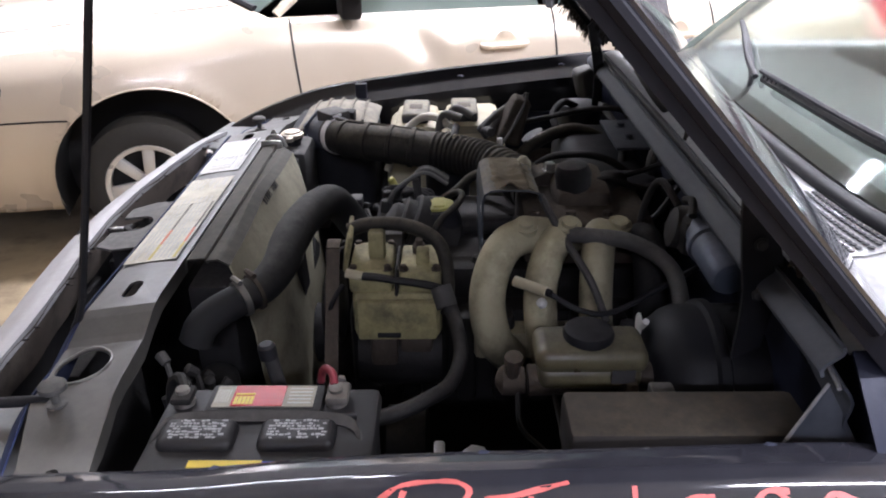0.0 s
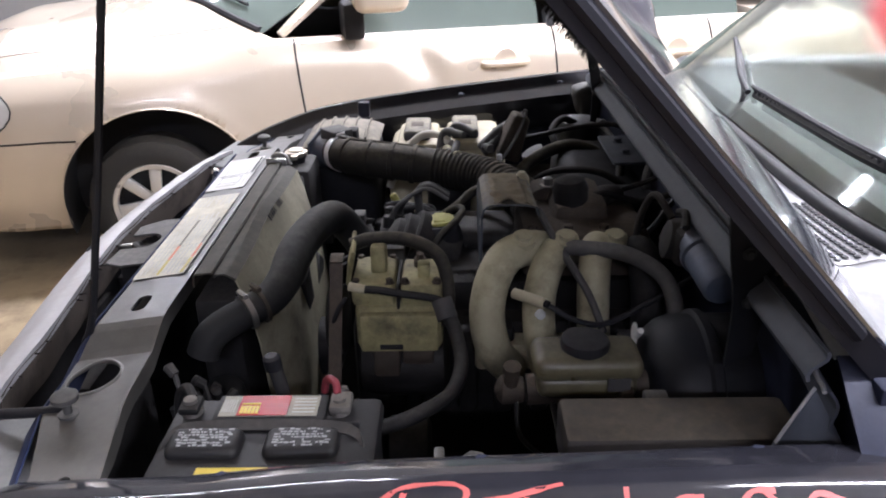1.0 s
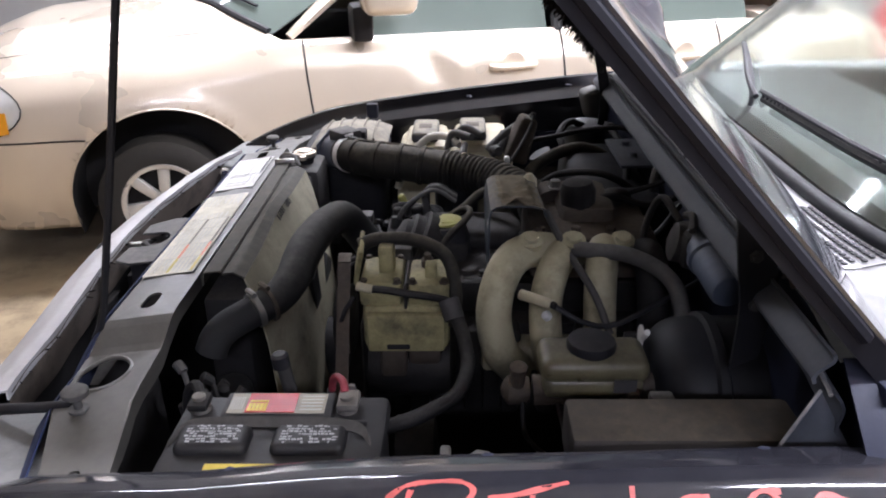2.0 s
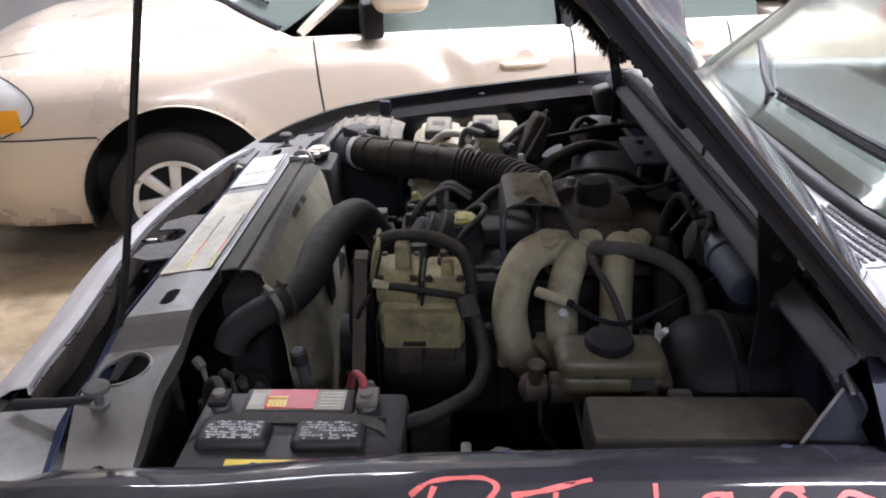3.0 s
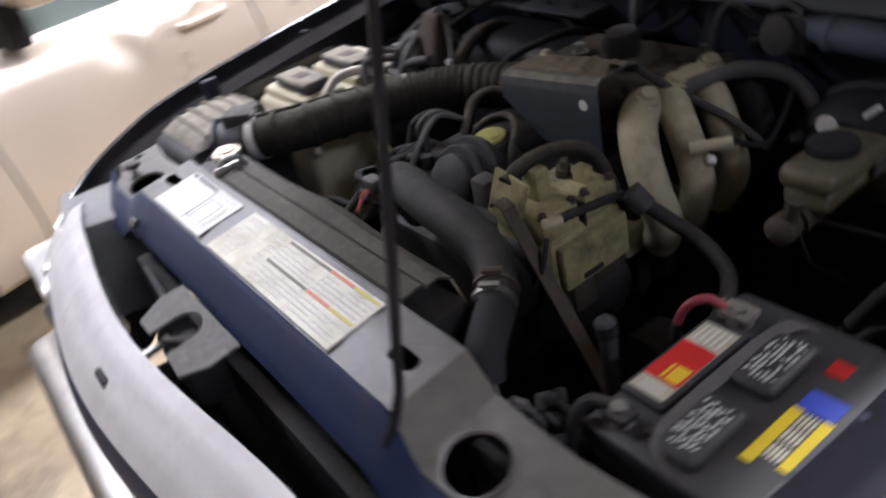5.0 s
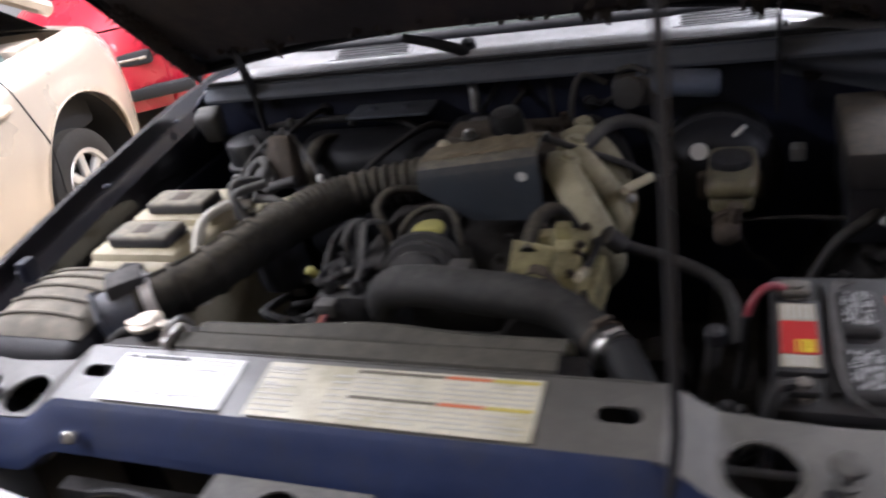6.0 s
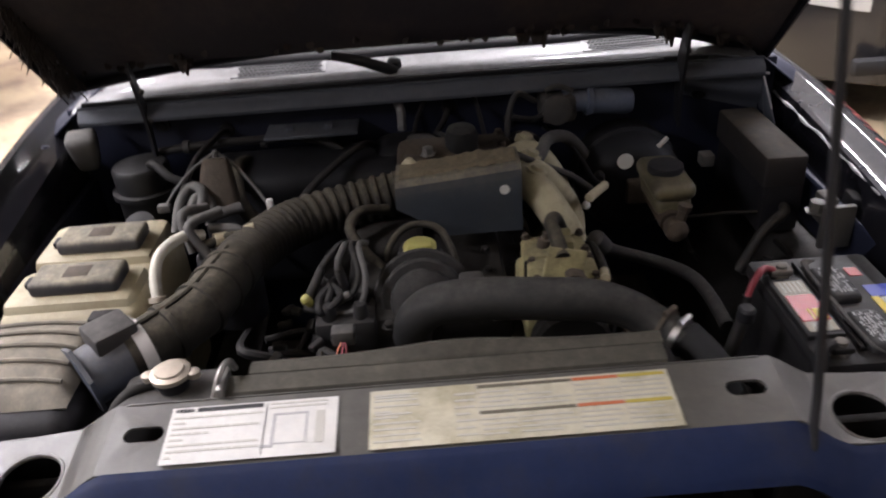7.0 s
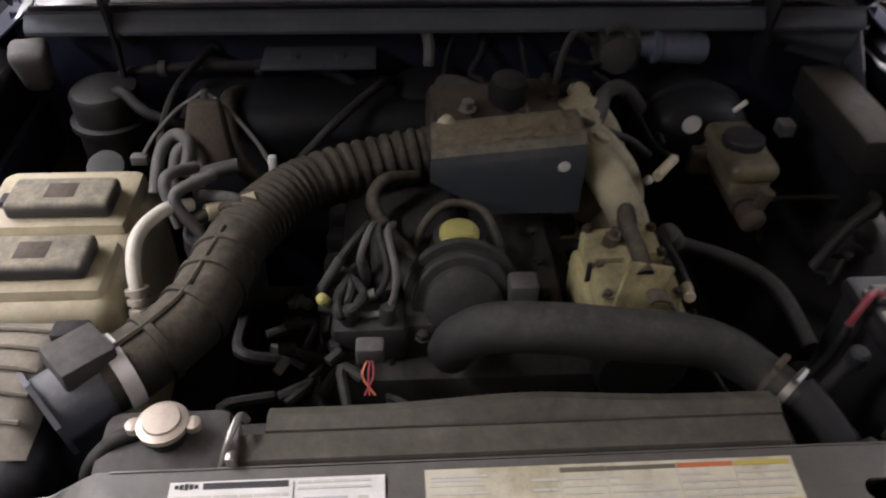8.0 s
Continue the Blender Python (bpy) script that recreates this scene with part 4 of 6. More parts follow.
# both wipers lie low on the screen
part("wiper_arm", tube([(0.922, 0.055, 1.088), (0.905, 0.085, 1.106), (0.893, 0.125, 1.124), (0.884, 0.175, 1.140)], lambda t: 0.012 - 0.003 * t, n=6, seg=10), M_BLACK, ws, "black wiper arm stub")
part("wiper_arm", tube([(1.045, 0.10, 1.085), (1.062, 0.075, 1.120), (1.072, 0.090, 1.148), (1.100, 0.20, 1.178), (1.126, 0.32, 1.200), (1.112, 0.27, 1.196), (1.075, 0.13, 1.170), (1.068, 0.06, 1.150)], 0.0055, n=6, seg=8), M_BLACK, ws, "hooked black wiper arm")
for y0, y1 in ((0.02, -0.42), (-0.46, -0.66)):
    bl = [Vector(screenf(0.095 + 0.010 * k / 8, y0 + (y1 - y0) * k / 8)) + Vector((-0.012, 0, 0.010)) for k in range(9)]
    bld = part("wiper_blade", tube(bl, 0.007, seg=6, n=3), M_RUBBER, ws, "black wiper blade")
    part("blade_spine", tube([p + Vector((-0.006, 0, 0.014)) for p in bl], 0.0045, seg=6, n=3), M_BLACK, bld)
    for k in range(26):
        p = bl[0].lerp(bl[-1], (k + 0.5) / 26) + Vector((-0.004, 0, 0.007))
        part("blade_link", rbox(p.x - 0.003, p.x + 0.003, p.y - 0.003, p.y + 0.003, p.z - 0.006, p.z + 0.006, 0), M_BLACK, bld)
part("wiper_pivot", lathe([(0, 0.016), (0.02, 0.014), (0.024, 0.008)], (0.935, 0.055, 1.088), (-0.2, 0, 1), seg=14), M_BLACK, ws)

# wheels
for s, x in ((-1, 0.52), (1, 0.52), (-1, 3.35), (1, 3.35)):
    bm = lathe([(-0.10, 0.20), (-0.105, 0.30), (-0.09, 0.335), (0.09, 0.335), (0.105, 0.30), (0.10, 0.20)], (x, s * 0.70, 0.335), (0, 1, 0), seg=40, cap=False)
    wh = part("wheel", bm, M_TYRE, truck, "worn tyre")
    part("rim", lathe([(-0.02, 0.20), (0.0, 0.19), (0.02, 0.12), (0.03, 0.03)], (x, s * 0.77, 0.335), (0, s, 0), seg=24), M_RIM, wh)

# ---- engine bay ----
# engine block and pan: a dark mass of castings
bm = bmesh.new()
rbox(0.34, 0.86, -0.16, 0.20, 0.45, 0.80, 0.02, bm)
rbox(0.38, 0.86, -0.12, 0.12, 0.78, 0.86, 0.02, bm)
for k in range(7):
    rbox(0.40 + 0.065 * k, 0.435 + 0.065 * k, -0.19, -0.12, 0.62, 0.80, 0.012, bm)
    rbox(0.40 + 0.065 * k, 0.44 + 0.065 * k, 0.15, 0.23, 0.60, 0.78, 0.015, bm)
for x in steps(0.36, 0.84, 7):
    bolt((x, 0.08, 0.86), (0, 0, 1), 0.008, 0.008, bm)
    bolt((x, -0.09, 0.86), (0, 0, 1), 0.008, 0.008, bm)
engine = part("engine_block", bm, M_IRON, truck, "greasy dark engine block")
part("valve_cover", rbox(0.44, 0.84, 0.02, 0.15, 0.84, 0.895, 0.03, seg=3), M_IRON, engine)
part("crossmember", rbox(0.05, 0.95, -0.70, 0.70, 0.33, 0.38, 0.01), M_DIRTBLACK, truck, "dark undertray")
for s in (-1, 1):
    part("frame_rail", rbox(-0.15, 4.76, s * 0.40, s * 0.50, 0.40, 0.54, 0.01), M_DIRTBLACK, truck)
    bm = bmesh.new()
    sheet(lambda u, v: (0.12 + 0.81 * v, s * (0.73 - 0.20 * u), 0.80 - 0.36 * u * u), steps(0, 1, 8), steps(0, 1, 12), bm, 0.004)
    part("wheel_apron", bm, M_DIRTBLACK, truck)

# upper radiator hose with clamps
HOSE = [(0.200, -0.330, 0.914), (0.235, -0.299, 0.922), (0.255, -0.261, 0.938), (0.261, -0.212, 0.952), (0.268, -0.141, 0.956), (0.283, -0.064, 0.953), (0.300, 0.000, 0.938), (0.320, 0.034, 0.900), (0.350, 0.045, 0.845)]
hose = part("radiator_hose", tube(HOSE, lambda t: 0.0240 + 0.0065 * min(1, t * 3.0), n=10, seg=24), M_RADHOSE, truck, "thick dusty black upper radiator hose")


def clamp(p, d, r, w, parent, mat, lab=""):
    bm = bmesh.new()
    d = Vector(d).normalized()
    lathe([(-w / 2, r - 0.002), (-w / 2, r + 0.0015), (w / 2, r + 0.0015), (w / 2, r - 0.002)], p, d, bm, 28)
    s = Vector((0, 0, 1)) - d * d.z
    s.normalize()
    q = Vector(p) + s * (r + 0.005)
    tube([q - d.cross(s) * 0.012, q + d.cross(s) * 0.012], 0.0045, bm, smooth=False, seg=6)
    return part("hose_clamp", bm, mat, parent, lab)


clamp((0.209, -0.324, 0.916), (0.7, 0.6, 0.14), 0.0265, 0.009, hose, M_STEEL, "worn steel hose clamp")
clamp((0.226, -0.309, 0.919), (0.7, 0.62, 0.14), 0.0275, 0.006, hose, M_RUST, "rusty hose clamp")


# pulley dome, oil filler
bm = bmesh.new()
lathe([(-0.09, 0.07), (-0.03, 0.076), (-0.014, 0.083), (-0.002, 0.084), (0.003, 0.080), (0.003, 0.070), (0.010, 0.068), (0.020, 0.069), (0.024, 0.065), (0.024, 0.054), (0.036, 0.052), (0.042, 0.044), (0.047, 0.02)], (0.432, 0.024, 0.858), (-0.90, 0.0, 0.43), bm, 40)
part("thermostat_housing", bm, M_RUBBER, engine, "dusty grey rounded housing with ringed steps")
bm = bmesh.new()
lathe([(0, 0.045), (0.05, 0.042), (0.08, 0.036), (0.082, 0.028)], (0.505, 0.025, 0.835), (-0.1, 0, 1), bm, 24)
filler = part("oil_filler", bm, M_BLACK, engine, "black oil filler neck")
bm = bmesh.new()
lathe([(0, 0.026), (0.003, 0.028), (0.009, 0.028), (0.011, 0.025)], (0.499, 0.025, 0.912), (-0.1, 0, 1), bm, 24)
rbox(0.487, 0.511, 0.004, 0.046, 0.918, 0.9265, 0.003, bm)
part("oil_cap", bm, M_OILCAP, filler, "faded yellow oil filler cap")
part("vent_hose", tube([(0.50, 0.085, 0.885), (0.515, 0.076, 0.915), (0.535, 0.052, 0.934), (0.542, 0.022, 0.938), (0.530, -0.010, 0.932), (0.500, -0.028, 0.908), (0.48, -0.036, 0.87)], 0.0065, seg=10), M_HOSE, engine, "curved black vent hose")
bm = bmesh.new()
rbox(0.40, 0.435, -0.075, -0.035, 0.80, 0.905, 0.006, bm)
part("tensioner_arm", bm, M_COVER, engine, "flat grey bracket beside the filler")

part("bypass_hose", tube([(0.62, 0.08, 0.93), (0.595, 0.125, 0.943), (0.565, 0.145, 0.93), (0.535, 0.130, 0.908), (0.495, 0.098, 0.892), (0.46, 0.07, 0.885)], 0.010, seg=10), M_HOSE, engine, "short looping black hose")
# spark wires and coil
bm = bmesh.new()
rbox(0.37, 0.47, 0.10, 0.20, 0.80, 0.865, 0.012, bm)
for k in range(4):
    lathe([(0, 0.013), (0.022, 0.011), (0.026, 0.009)], (0.39 + 0.04 * (k % 2), 0.125 + 0.05 * (k // 2), 0.862), (0, 0, 1), bm, 12)
coil = part("ignition_coil", bm, M_DIRTBLACK, engine, "grimy ignition coil pack")
SPARK = [[(0.515, 0.150, 0.925), (0.478, 0.156, 0.945), (0.452, 0.182, 0.926), (0.450, 0.206, 0.880)],
         [(0.515, 0.140, 0.925), (0.475, 0.147, 0.946), (0.448, 0.159, 0.925), (0.455, 0.155, 0.880)],
         [(0.515, 0.128, 0.925), (0.470, 0.135, 0.947), (0.428, 0.124, 0.922), (0.414, 0.136, 0.892), (0.411, 0.172, 0.876)],
         [(0.515, 0.115, 0.925), (0.468, 0.123, 0.947), (0.415, 0.113, 0.918), (0.394, 0.125, 0.880), (0.396, 0.158, 0.868), (0.406, 0.193, 0.872)]]
for k, pts in enumerate(SPARK):
    part("spark_wire", tube(pts, 0.0048 if k > 1 else 0.0056, seg=8), M_PALEHOSE if k in (1, 3) else M_RUBBER, coil, "dusty spark plug wire")
    a, b = Vector(pts[-2]), Vector(pts[-1])
    part("boot", tube([b + (a - b) * 0.9, b, b + (b - a) * 0.6], lambda t: 0.0075 + 0.002 * t, n=3, seg=10), M_COVER, coil)
for k in range(4):
    r = rng.uniform
    part("spark_wire", tube([(0.41 + r(-0.02, 0.02), 0.165 + 0.015 * k, 0.862), (0.40 + r(-0.03, 0.01), 0.18 + r(-0.01, 0.02), 0.882), (0.43 + r(-0.02, 0.03), 0.17 + r(-0.02, 0.02), 0.890), (0.47 + r(-0.01, 0.02), 0.155 + 0.012 * k, 0.880), (0.48, 0.15, 0.85)], 0.0065, seg=8), M_DIRTBLACK, coil)
for k in range(9):
    # plugs and clips round the coil
    r = rng.uniform
    x, y, z = r(0.34, 0.46), r(0.18, 0.27), r(0.81, 0.85)
    b = rbox(-0.007, 0.007, -0.012, 0.012, -0.006, 0.006, 0.003, seg=2)
    bmesh.ops.transform(b, matrix=pose(x, y, z, r(-30, 30), r(-30, 30), r(0, 180)), verts=b.verts)
    part("wire_clip", b, (M_COVER, M_DIRTBLACK, M_DIRTBLACK)[k % 3], coil)
conn = part("connector", rbox(0.315, 0.340, 0.13, 0.165, 0.862, 0.888, 0.004), M_COVER, coil, "grey wire connector")
for k, dy in enumerate((-0.006, 0.0, 0.007)):
    part("red_wire", tube([(0.316, 0.148 + dy * 0.5, 0.870), (0.300, 0.150 + dy, 0.858), (0.285, 0.149 - dy, 0.840)], 0.0014, seg=6, n=4), M_REDCABLE if k < 2 else M_ORANGE, conn)
for k in range(16):
    y0 = rng.uniform(0.02, 0.30)
    x0 = rng.uniform(0.27, 0.42)
    z0 = rng.uniform(0.74, 0.84)
    part("loom_wire", tube([(x0, y0, z0), (x0 + rng.uniform(-0.03, 0.05), y0 + rng.uniform(-0.05, 0.05), z0 + 0.02), (x0 + rng.uniform(-0.02, 0.09), y0 + rng.uniform(-0.09, 0.09), z0 + rng.uniform(-0.04, 0.03))], rng.uniform(0.004, 0.009), n=4, seg=7), M_DIRTBLACK, engine)
part("sensor_tip", lathe([(0, 0.007), (0.02, 0.008), (0.024, 0.004)], (0.405, 0.205, 0.885), (-0.5, 0.2, 0.8), seg=10), M_OILCAP, coil, "small yellow plug")
part("bracket_plate", rbox(0.215, 0.262, 0.18, 0.235, 0.80, 0.83, 0.004), M_IRON, engine)

# intake tube from the air cleaner
INT = [(0.245, 0.436, 0.930), (0.270, 0.405, 0.932), (0.330, 0.356, 0.937), (0.400, 0.338, 0.934), (0.474, 0.326, 0.926), (0.537, 0.302, 0.923), (0.598, 0.258, 0.923), (0.642, 0.195, 0.922), (0.668, 0.115, 0.926), (0.680, 0.03, 0.937)]


def int_r(t):
    """Plain cuff with raised bands, close bellows, then wider bellows towards the throttle."""
    r = 0.0415
    if 0.42 < t < 0.66:
        return r + 0.0026 * math.tanh(2.2 * math.sin((t - 0.42) * 2 * math.pi * 50))
    if 0.66 <= t < 0.95:
        return r + 0.0022 * math.tanh(2.5 * math.sin((t - 0.66) * 2 * math.pi * 31 + 0.6))
    for c in (0.10, 0.19, 0.27, 0.345):
        if abs(t - c) < 0.008:
            return r + 0.0034
    return r


intake = part("intake_tube", tube(INT, int_r, n=60, seg=28), M_HOSE, truck, "ribbed black air intake tube", sharp=60)
part("moulded_spine", tube([Vector(p) + Vector((-0.010, 0.006, 0.0415)) for p in spline(INT[:5], 3)], 0.004, n=3, seg=6), M_HOSE, intake)
clamp((0.258, 0.420, 0.931), (0.63, -0.78, 0.05), 0.0425, 0.018, intake, M_ZINC, "bright worm-drive clamp")
bm = bmesh.new()
tube([(0.210, 0.484, 0.922), (0.233, 0.455, 0.927), (0.254, 0.426, 0.930)], 0.0415, bm, n=4, seg=24)
lathe([(0, 0.054), (0.006, 0.054)], (0.209, 0.488, 0.922), (0.65, -0.75, 0.1), bm, 6)
maf = part("air_flow_meter", bm, surf("dusty_meter_plastic", (0.10, 0.115, 0.15), 0.5, 0.1, 0.2, 12, 150, 0.1, (0.15, 0.135, 0.11), 0.6), truck, "grey air flow meter body")
part("meter_head", rbox(0.216, 0.276, 0.420, 0.477, 0.955, 0.985, 0.005, rot=Euler((0, 0, radians(-48))).to_matrix()), M_COVER, maf, "dusty square sensor head")
part("plug", rbox(0.270, 0.295, 0.448, 0.488, 0.950, 0.978, 0.004), M_DIRTBLACK, maf)

# air cleaner box
bm = bmesh.new()
rbox(0.12, 0.335, 0.478, 0.700, 0.70, 0.925, 0.03, bm, 3)
cleaner = part("air_cleaner", bm, M_BLACK, truck, "black air cleaner box with a dusty ribbed lid")
bm = bmesh.new()
sheet(lambda u, v: (0.150 + 0.19 * u, 0.486 + 0.205 * v, 0.926 + 0.035 * math.sin(math.pi * min(1, max(0, u))) ** 0.5 * math.sin(math.pi * v) ** 0.3), steps(0, 1, 14), steps(0, 1, 16), bm, 0.004)
lid = part("lid", bm, M_LIDDUST, cleaner, "lid under thick tan dust")
for k in range(5):
    u = 0.17 + 0.165 * k
    part("rib", tube([(0.150 + 0.19 * u, 0.486 + 0.205 * v, 0.929 + 0.035 * math.sin(math.pi * u) ** 0.5 * math.sin(math.pi * v) ** 0.3) for v in steps(0.06, 0.94, 8)], 0.0032, seg=6), M_LIDDUST, lid)
part("intake_snout", tube([(0.17, 0.66, 0.86), (0.11, 0.68, 0.86), (0.06, 0.66, 0.84)], 0.04, n=5, seg=18), M_BLACK, cleaner)

# coolant and washer bottles with flat dark caps
bm = bmesh.new()
rbox(0.365, 0.655, 0.462, 0.690, 0.62, 0.922, 0.03, bm, 3)
rbox(0.385, 0.492, 0.475, 0.680, 0.90, 0.936, 0.018, bm)
rbox(0.508, 0.645, 0.475, 0.680, 0.90, 0.940, 0.018, bm)
bottle = part("coolant_bottle", bm, M_CREAM, truck, "yellowed plastic coolant and washer bottle")
for x, z in ((0.436, 0.934), (0.556, 0.938)):
    bm = rbox(x - 0.033, x + 0.033, 0.496, 0.636, z, z + 0.026, 0.008, seg=3)
    cp = part("bottle_cap", bm, M_BOTTLECAP, bottle, "flat dark rectangular cap")
    part("embossed_mark", rbox(x - 0.016, x + 0.016, 0.545, 0.585, z + 0.0245, z + 0.0266, 0.001), M_RUST, cp)
    part("cap_hinge", rbox(x - 0.012, x + 0.012, 0.634, 0.650, z + 0.004, z + 0.016, 0.003), M_BLACK, cp)

# refrigerant line with its fitting
line = part("refrigerant_line", tube([(0.520, 0.385, 0.962), (0.492, 0.412, 0.975), (0.455, 0.437, 0.968), (0.425, 0.443, 0.945), (0.397, 0.437, 0.912), (0.37, 0.43, 0.84)], 0.0092, seg=14), M_PALELINE, truck, "pale refrigerant line")
bm = bmesh.new()
for h in (0.0, 0.013, 0.026):
    lathe([(h, 0.012), (h + 0.001, 0.0155), (h + 0.008, 0.0155), (h + 0.009, 0.012)], (0.405, 0.439, 0.920), (-0.45, -0.1, -0.85), bm, 14)
part("line_fitting", bm, M_CAPMETAL, line, "ringed metal fitting")

# canister, solenoids and bracket by the bottles
bm = bmesh.new()
lathe([(0, 0.050), (0.10, 0.052), (0.125, 0.050), (0.135, 0.040), (0.138, 0.01)], (0.515, 0.352, 0.80), (0, 0, 1), bm, 24)
can = part("vapour_canister", bm, M_BLACK, truck, "black canister with hoses and wiring on top")
bm = rbox(-0.028, 0.028, -0.040, 0.040, -0.052, 0.052, 0.010, seg=3)
for v in bm.verts:
    v.co.x *= 1 - 3.0 * (v.co.z + 0.052)
    v.co.y *= 1 - 4.2 * (v.co.z + 0.052)
bmesh.ops.transform(bm, matrix=pose(0.665, 0.385, 0.980, 4, 20, 8), verts=bm.verts)
sol = part("solenoid", bm, M_RUST, can, "dusty brown tapered solenoid")
part("solenoid_pin", lathe([(0, 0.007), (0.012, 0.006), (0.014, 0.003)], (0.690, 0.385, 1.026), (0.2, 0, 1), seg=10), M_COVER, sol)
part("oil_stain", lathe([(0, 0.016), (0.001, 0.015)], (0.640, 0.372, 0.955), (-1, 0.0, 0.35), seg=9), M_DIRTBLACK, sol)
for pts in (((0.692, 0.388, 1.034), (0.675, 0.425, 1.015), (0.650, 0.455, 0.990), (0.631, 0.473, 0.968)), ((0.692, 0.382, 1.034), (0.680, 0.350, 1.010), (0.655, 0.315, 0.975), (0.632, 0.293, 0.948))):
    part("guy_wire", tube(pts, 0.0036, seg=6), M_PALEHOSE, sol)
part("wire_end", rbox(0.622, 0.638, 0.466, 0.490, 0.955, 0.970, 0.003), M_PALEHOSE, sol)
part("wire_end", rbox(0.622, 0.634, 0.284, 0.296, 0.935, 0.965, 0.003), M_WHITE, sol)
for pts in (((0.59, 0.455, 0.93), (0.630, 0.447, 0.972), (0.650, 0.427, 0.990), (0.632, 0.405, 0.985), (0.600, 0.412, 0.950)), ((0.60, 0.43, 0.925), (0.628, 0.425, 0.968), (0.640, 0.408, 0.975), (0.622, 0.392, 0.960), (0.598, 0.395, 0.935))):
    part("looped_hose", tube(pts, 0.0095, seg=10), M_PALEHOSE, can)
part("elbow_hose", tube([(0.600, 0.40, 0.945), (0.606, 0.385, 0.952), (0.608, 0.360, 0.958), (0.612, 0.335, 0.962)], 0.0105, seg=10), M_COVER, can)
for k, (a, b, c) in enumerate((((0.50, 0.40, 0.94), (0.53, 0.415, 0.995), (0.575, 0.385, 0.985)), ((0.49, 0.37, 0.93), (0.505, 0.40, 0.985), (0.55, 0.355, 0.99)),
                               ((0.53, 0.31, 0.935), (0.53, 0.33, 0.962), (0.535, 0.375, 0.965)), ((0.53, 0.30, 0.95), (0.52, 0.34, 0.955), (0.50, 0.385, 0.950)))):
    part("short_hose", tube([a, b, c], 0.0085, seg=10), M_PALEHOSE if k < 3 else M_HOSE, can)
part("elbow", tube([(0.535, 0.30, 0.958), (0.528, 0.335, 0.950), (0.51, 0.365, 0.955)], 0.012, seg=10), M_CREAM, can)
# accumulator
bm = bmesh.new()
lathe([(-0.16, 0.058), (-0.05, 0.058), (-0.048, 0.066), (-0.038, 0.066), (-0.036, 0.056), (0.006, 0.057), (0.014, 0.052), (0.017, 0.035), (0.018, 0.01)], (0.850, 0.590, 0.945), (0, 0, 1), bm, 28)
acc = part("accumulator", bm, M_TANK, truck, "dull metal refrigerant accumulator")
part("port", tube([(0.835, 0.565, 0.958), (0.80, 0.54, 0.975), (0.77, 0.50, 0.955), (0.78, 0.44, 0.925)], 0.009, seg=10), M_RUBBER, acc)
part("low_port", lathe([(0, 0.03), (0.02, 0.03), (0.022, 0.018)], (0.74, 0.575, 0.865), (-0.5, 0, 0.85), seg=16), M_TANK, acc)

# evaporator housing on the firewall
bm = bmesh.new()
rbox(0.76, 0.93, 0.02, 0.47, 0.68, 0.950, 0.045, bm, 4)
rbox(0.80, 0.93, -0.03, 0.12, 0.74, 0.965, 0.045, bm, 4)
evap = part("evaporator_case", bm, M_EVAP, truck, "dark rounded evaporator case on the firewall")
bm = bmesh.new()
rbox(0.85, 0.925, 0.14, 0.33, 0.985, 0.992, 0.002, bm)
for x, y in ((0.885, 0.20), (0.885, 0.28)):
    bolt((x, y, 0.992), (0, 0, 1), 0.008, 0.008, bm)
part("mounting_plate", bm, M_BLUEGREY, evap, "dull mounting plate")
part("elbow_duct", tube([(0.83, 0.03, 0.96), (0.80, -0.005, 0.968), (0.775, -0.04, 0.94), (0.77, -0.05, 0.90)], 0.024, seg=14), M_COVER, evap)
part("heater_hose", tube([(0.90, 0.10, 0.93), (0.82, 0.13, 0.975), (0.74, 0.20, 0.955), (0.70, 0.26, 0.91)], 0.0075, seg=10), M_DIRTBLACK, evap)
part("heater_hose", tube([(0.90, 0.36, 0.92), (0.80, 0.38, 0.955), (0.70, 0.36, 0.92), (0.66, 0.30, 0.87)], 0.015, seg=10), M_HOSE, evap)
part("firewall_bracket", tube([(0.925, 0.06, 1.03), (0.90, 0.05, 1.01), (0.895, 0.05, 0.97)], 0.010, seg=8), M_COWL, evap)

# throttle body under its shield
bm = bmesh.new()
rbox(0.64, 0.86, -0.17, 0.02, 0.885, 0.968, 0.018, bm)
rbox(0.70, 0.80, -0.10, 0.06, 0.90, 0.995, 0.02, bm)
lathe([(0, 0.05), (0.05, 0.047)], (0.70, 0.045, 0.945), (0, -1, 0), bm, 24)
for x in (0.66, 0.72, 0.78, 0.84):
    bolt((x, -0.145, 0.968), (0, 0, 1), 0.008, 0.009, bm)
throttle = part("throttle_body", bm, M_RUST, engine, "brown dusty throttle body and plenum")
part("actuator", lathe([(0, 0.030), (0.03, 0.032), (0.045, 0.026), (0.05, 0.01)], (0.735, -0.065, 0.985), (-0.1, 0, 1), seg=20), M_DIRTBLACK, throttle, "round black actuator")
part("white_plug", lathe([(0, 0.016), (0.016, 0.014), (0.026, 0.006)], (0.655, 0.035, 0.985), (0, 0, 1), seg=10), M_CREAM, throttle)
part("bolt_pair", bolt((0.70, 0.0, 0.996), (0, 0, 1), 0.010, 0.014), M_STEEL, throttle)
bm = bmesh.new()


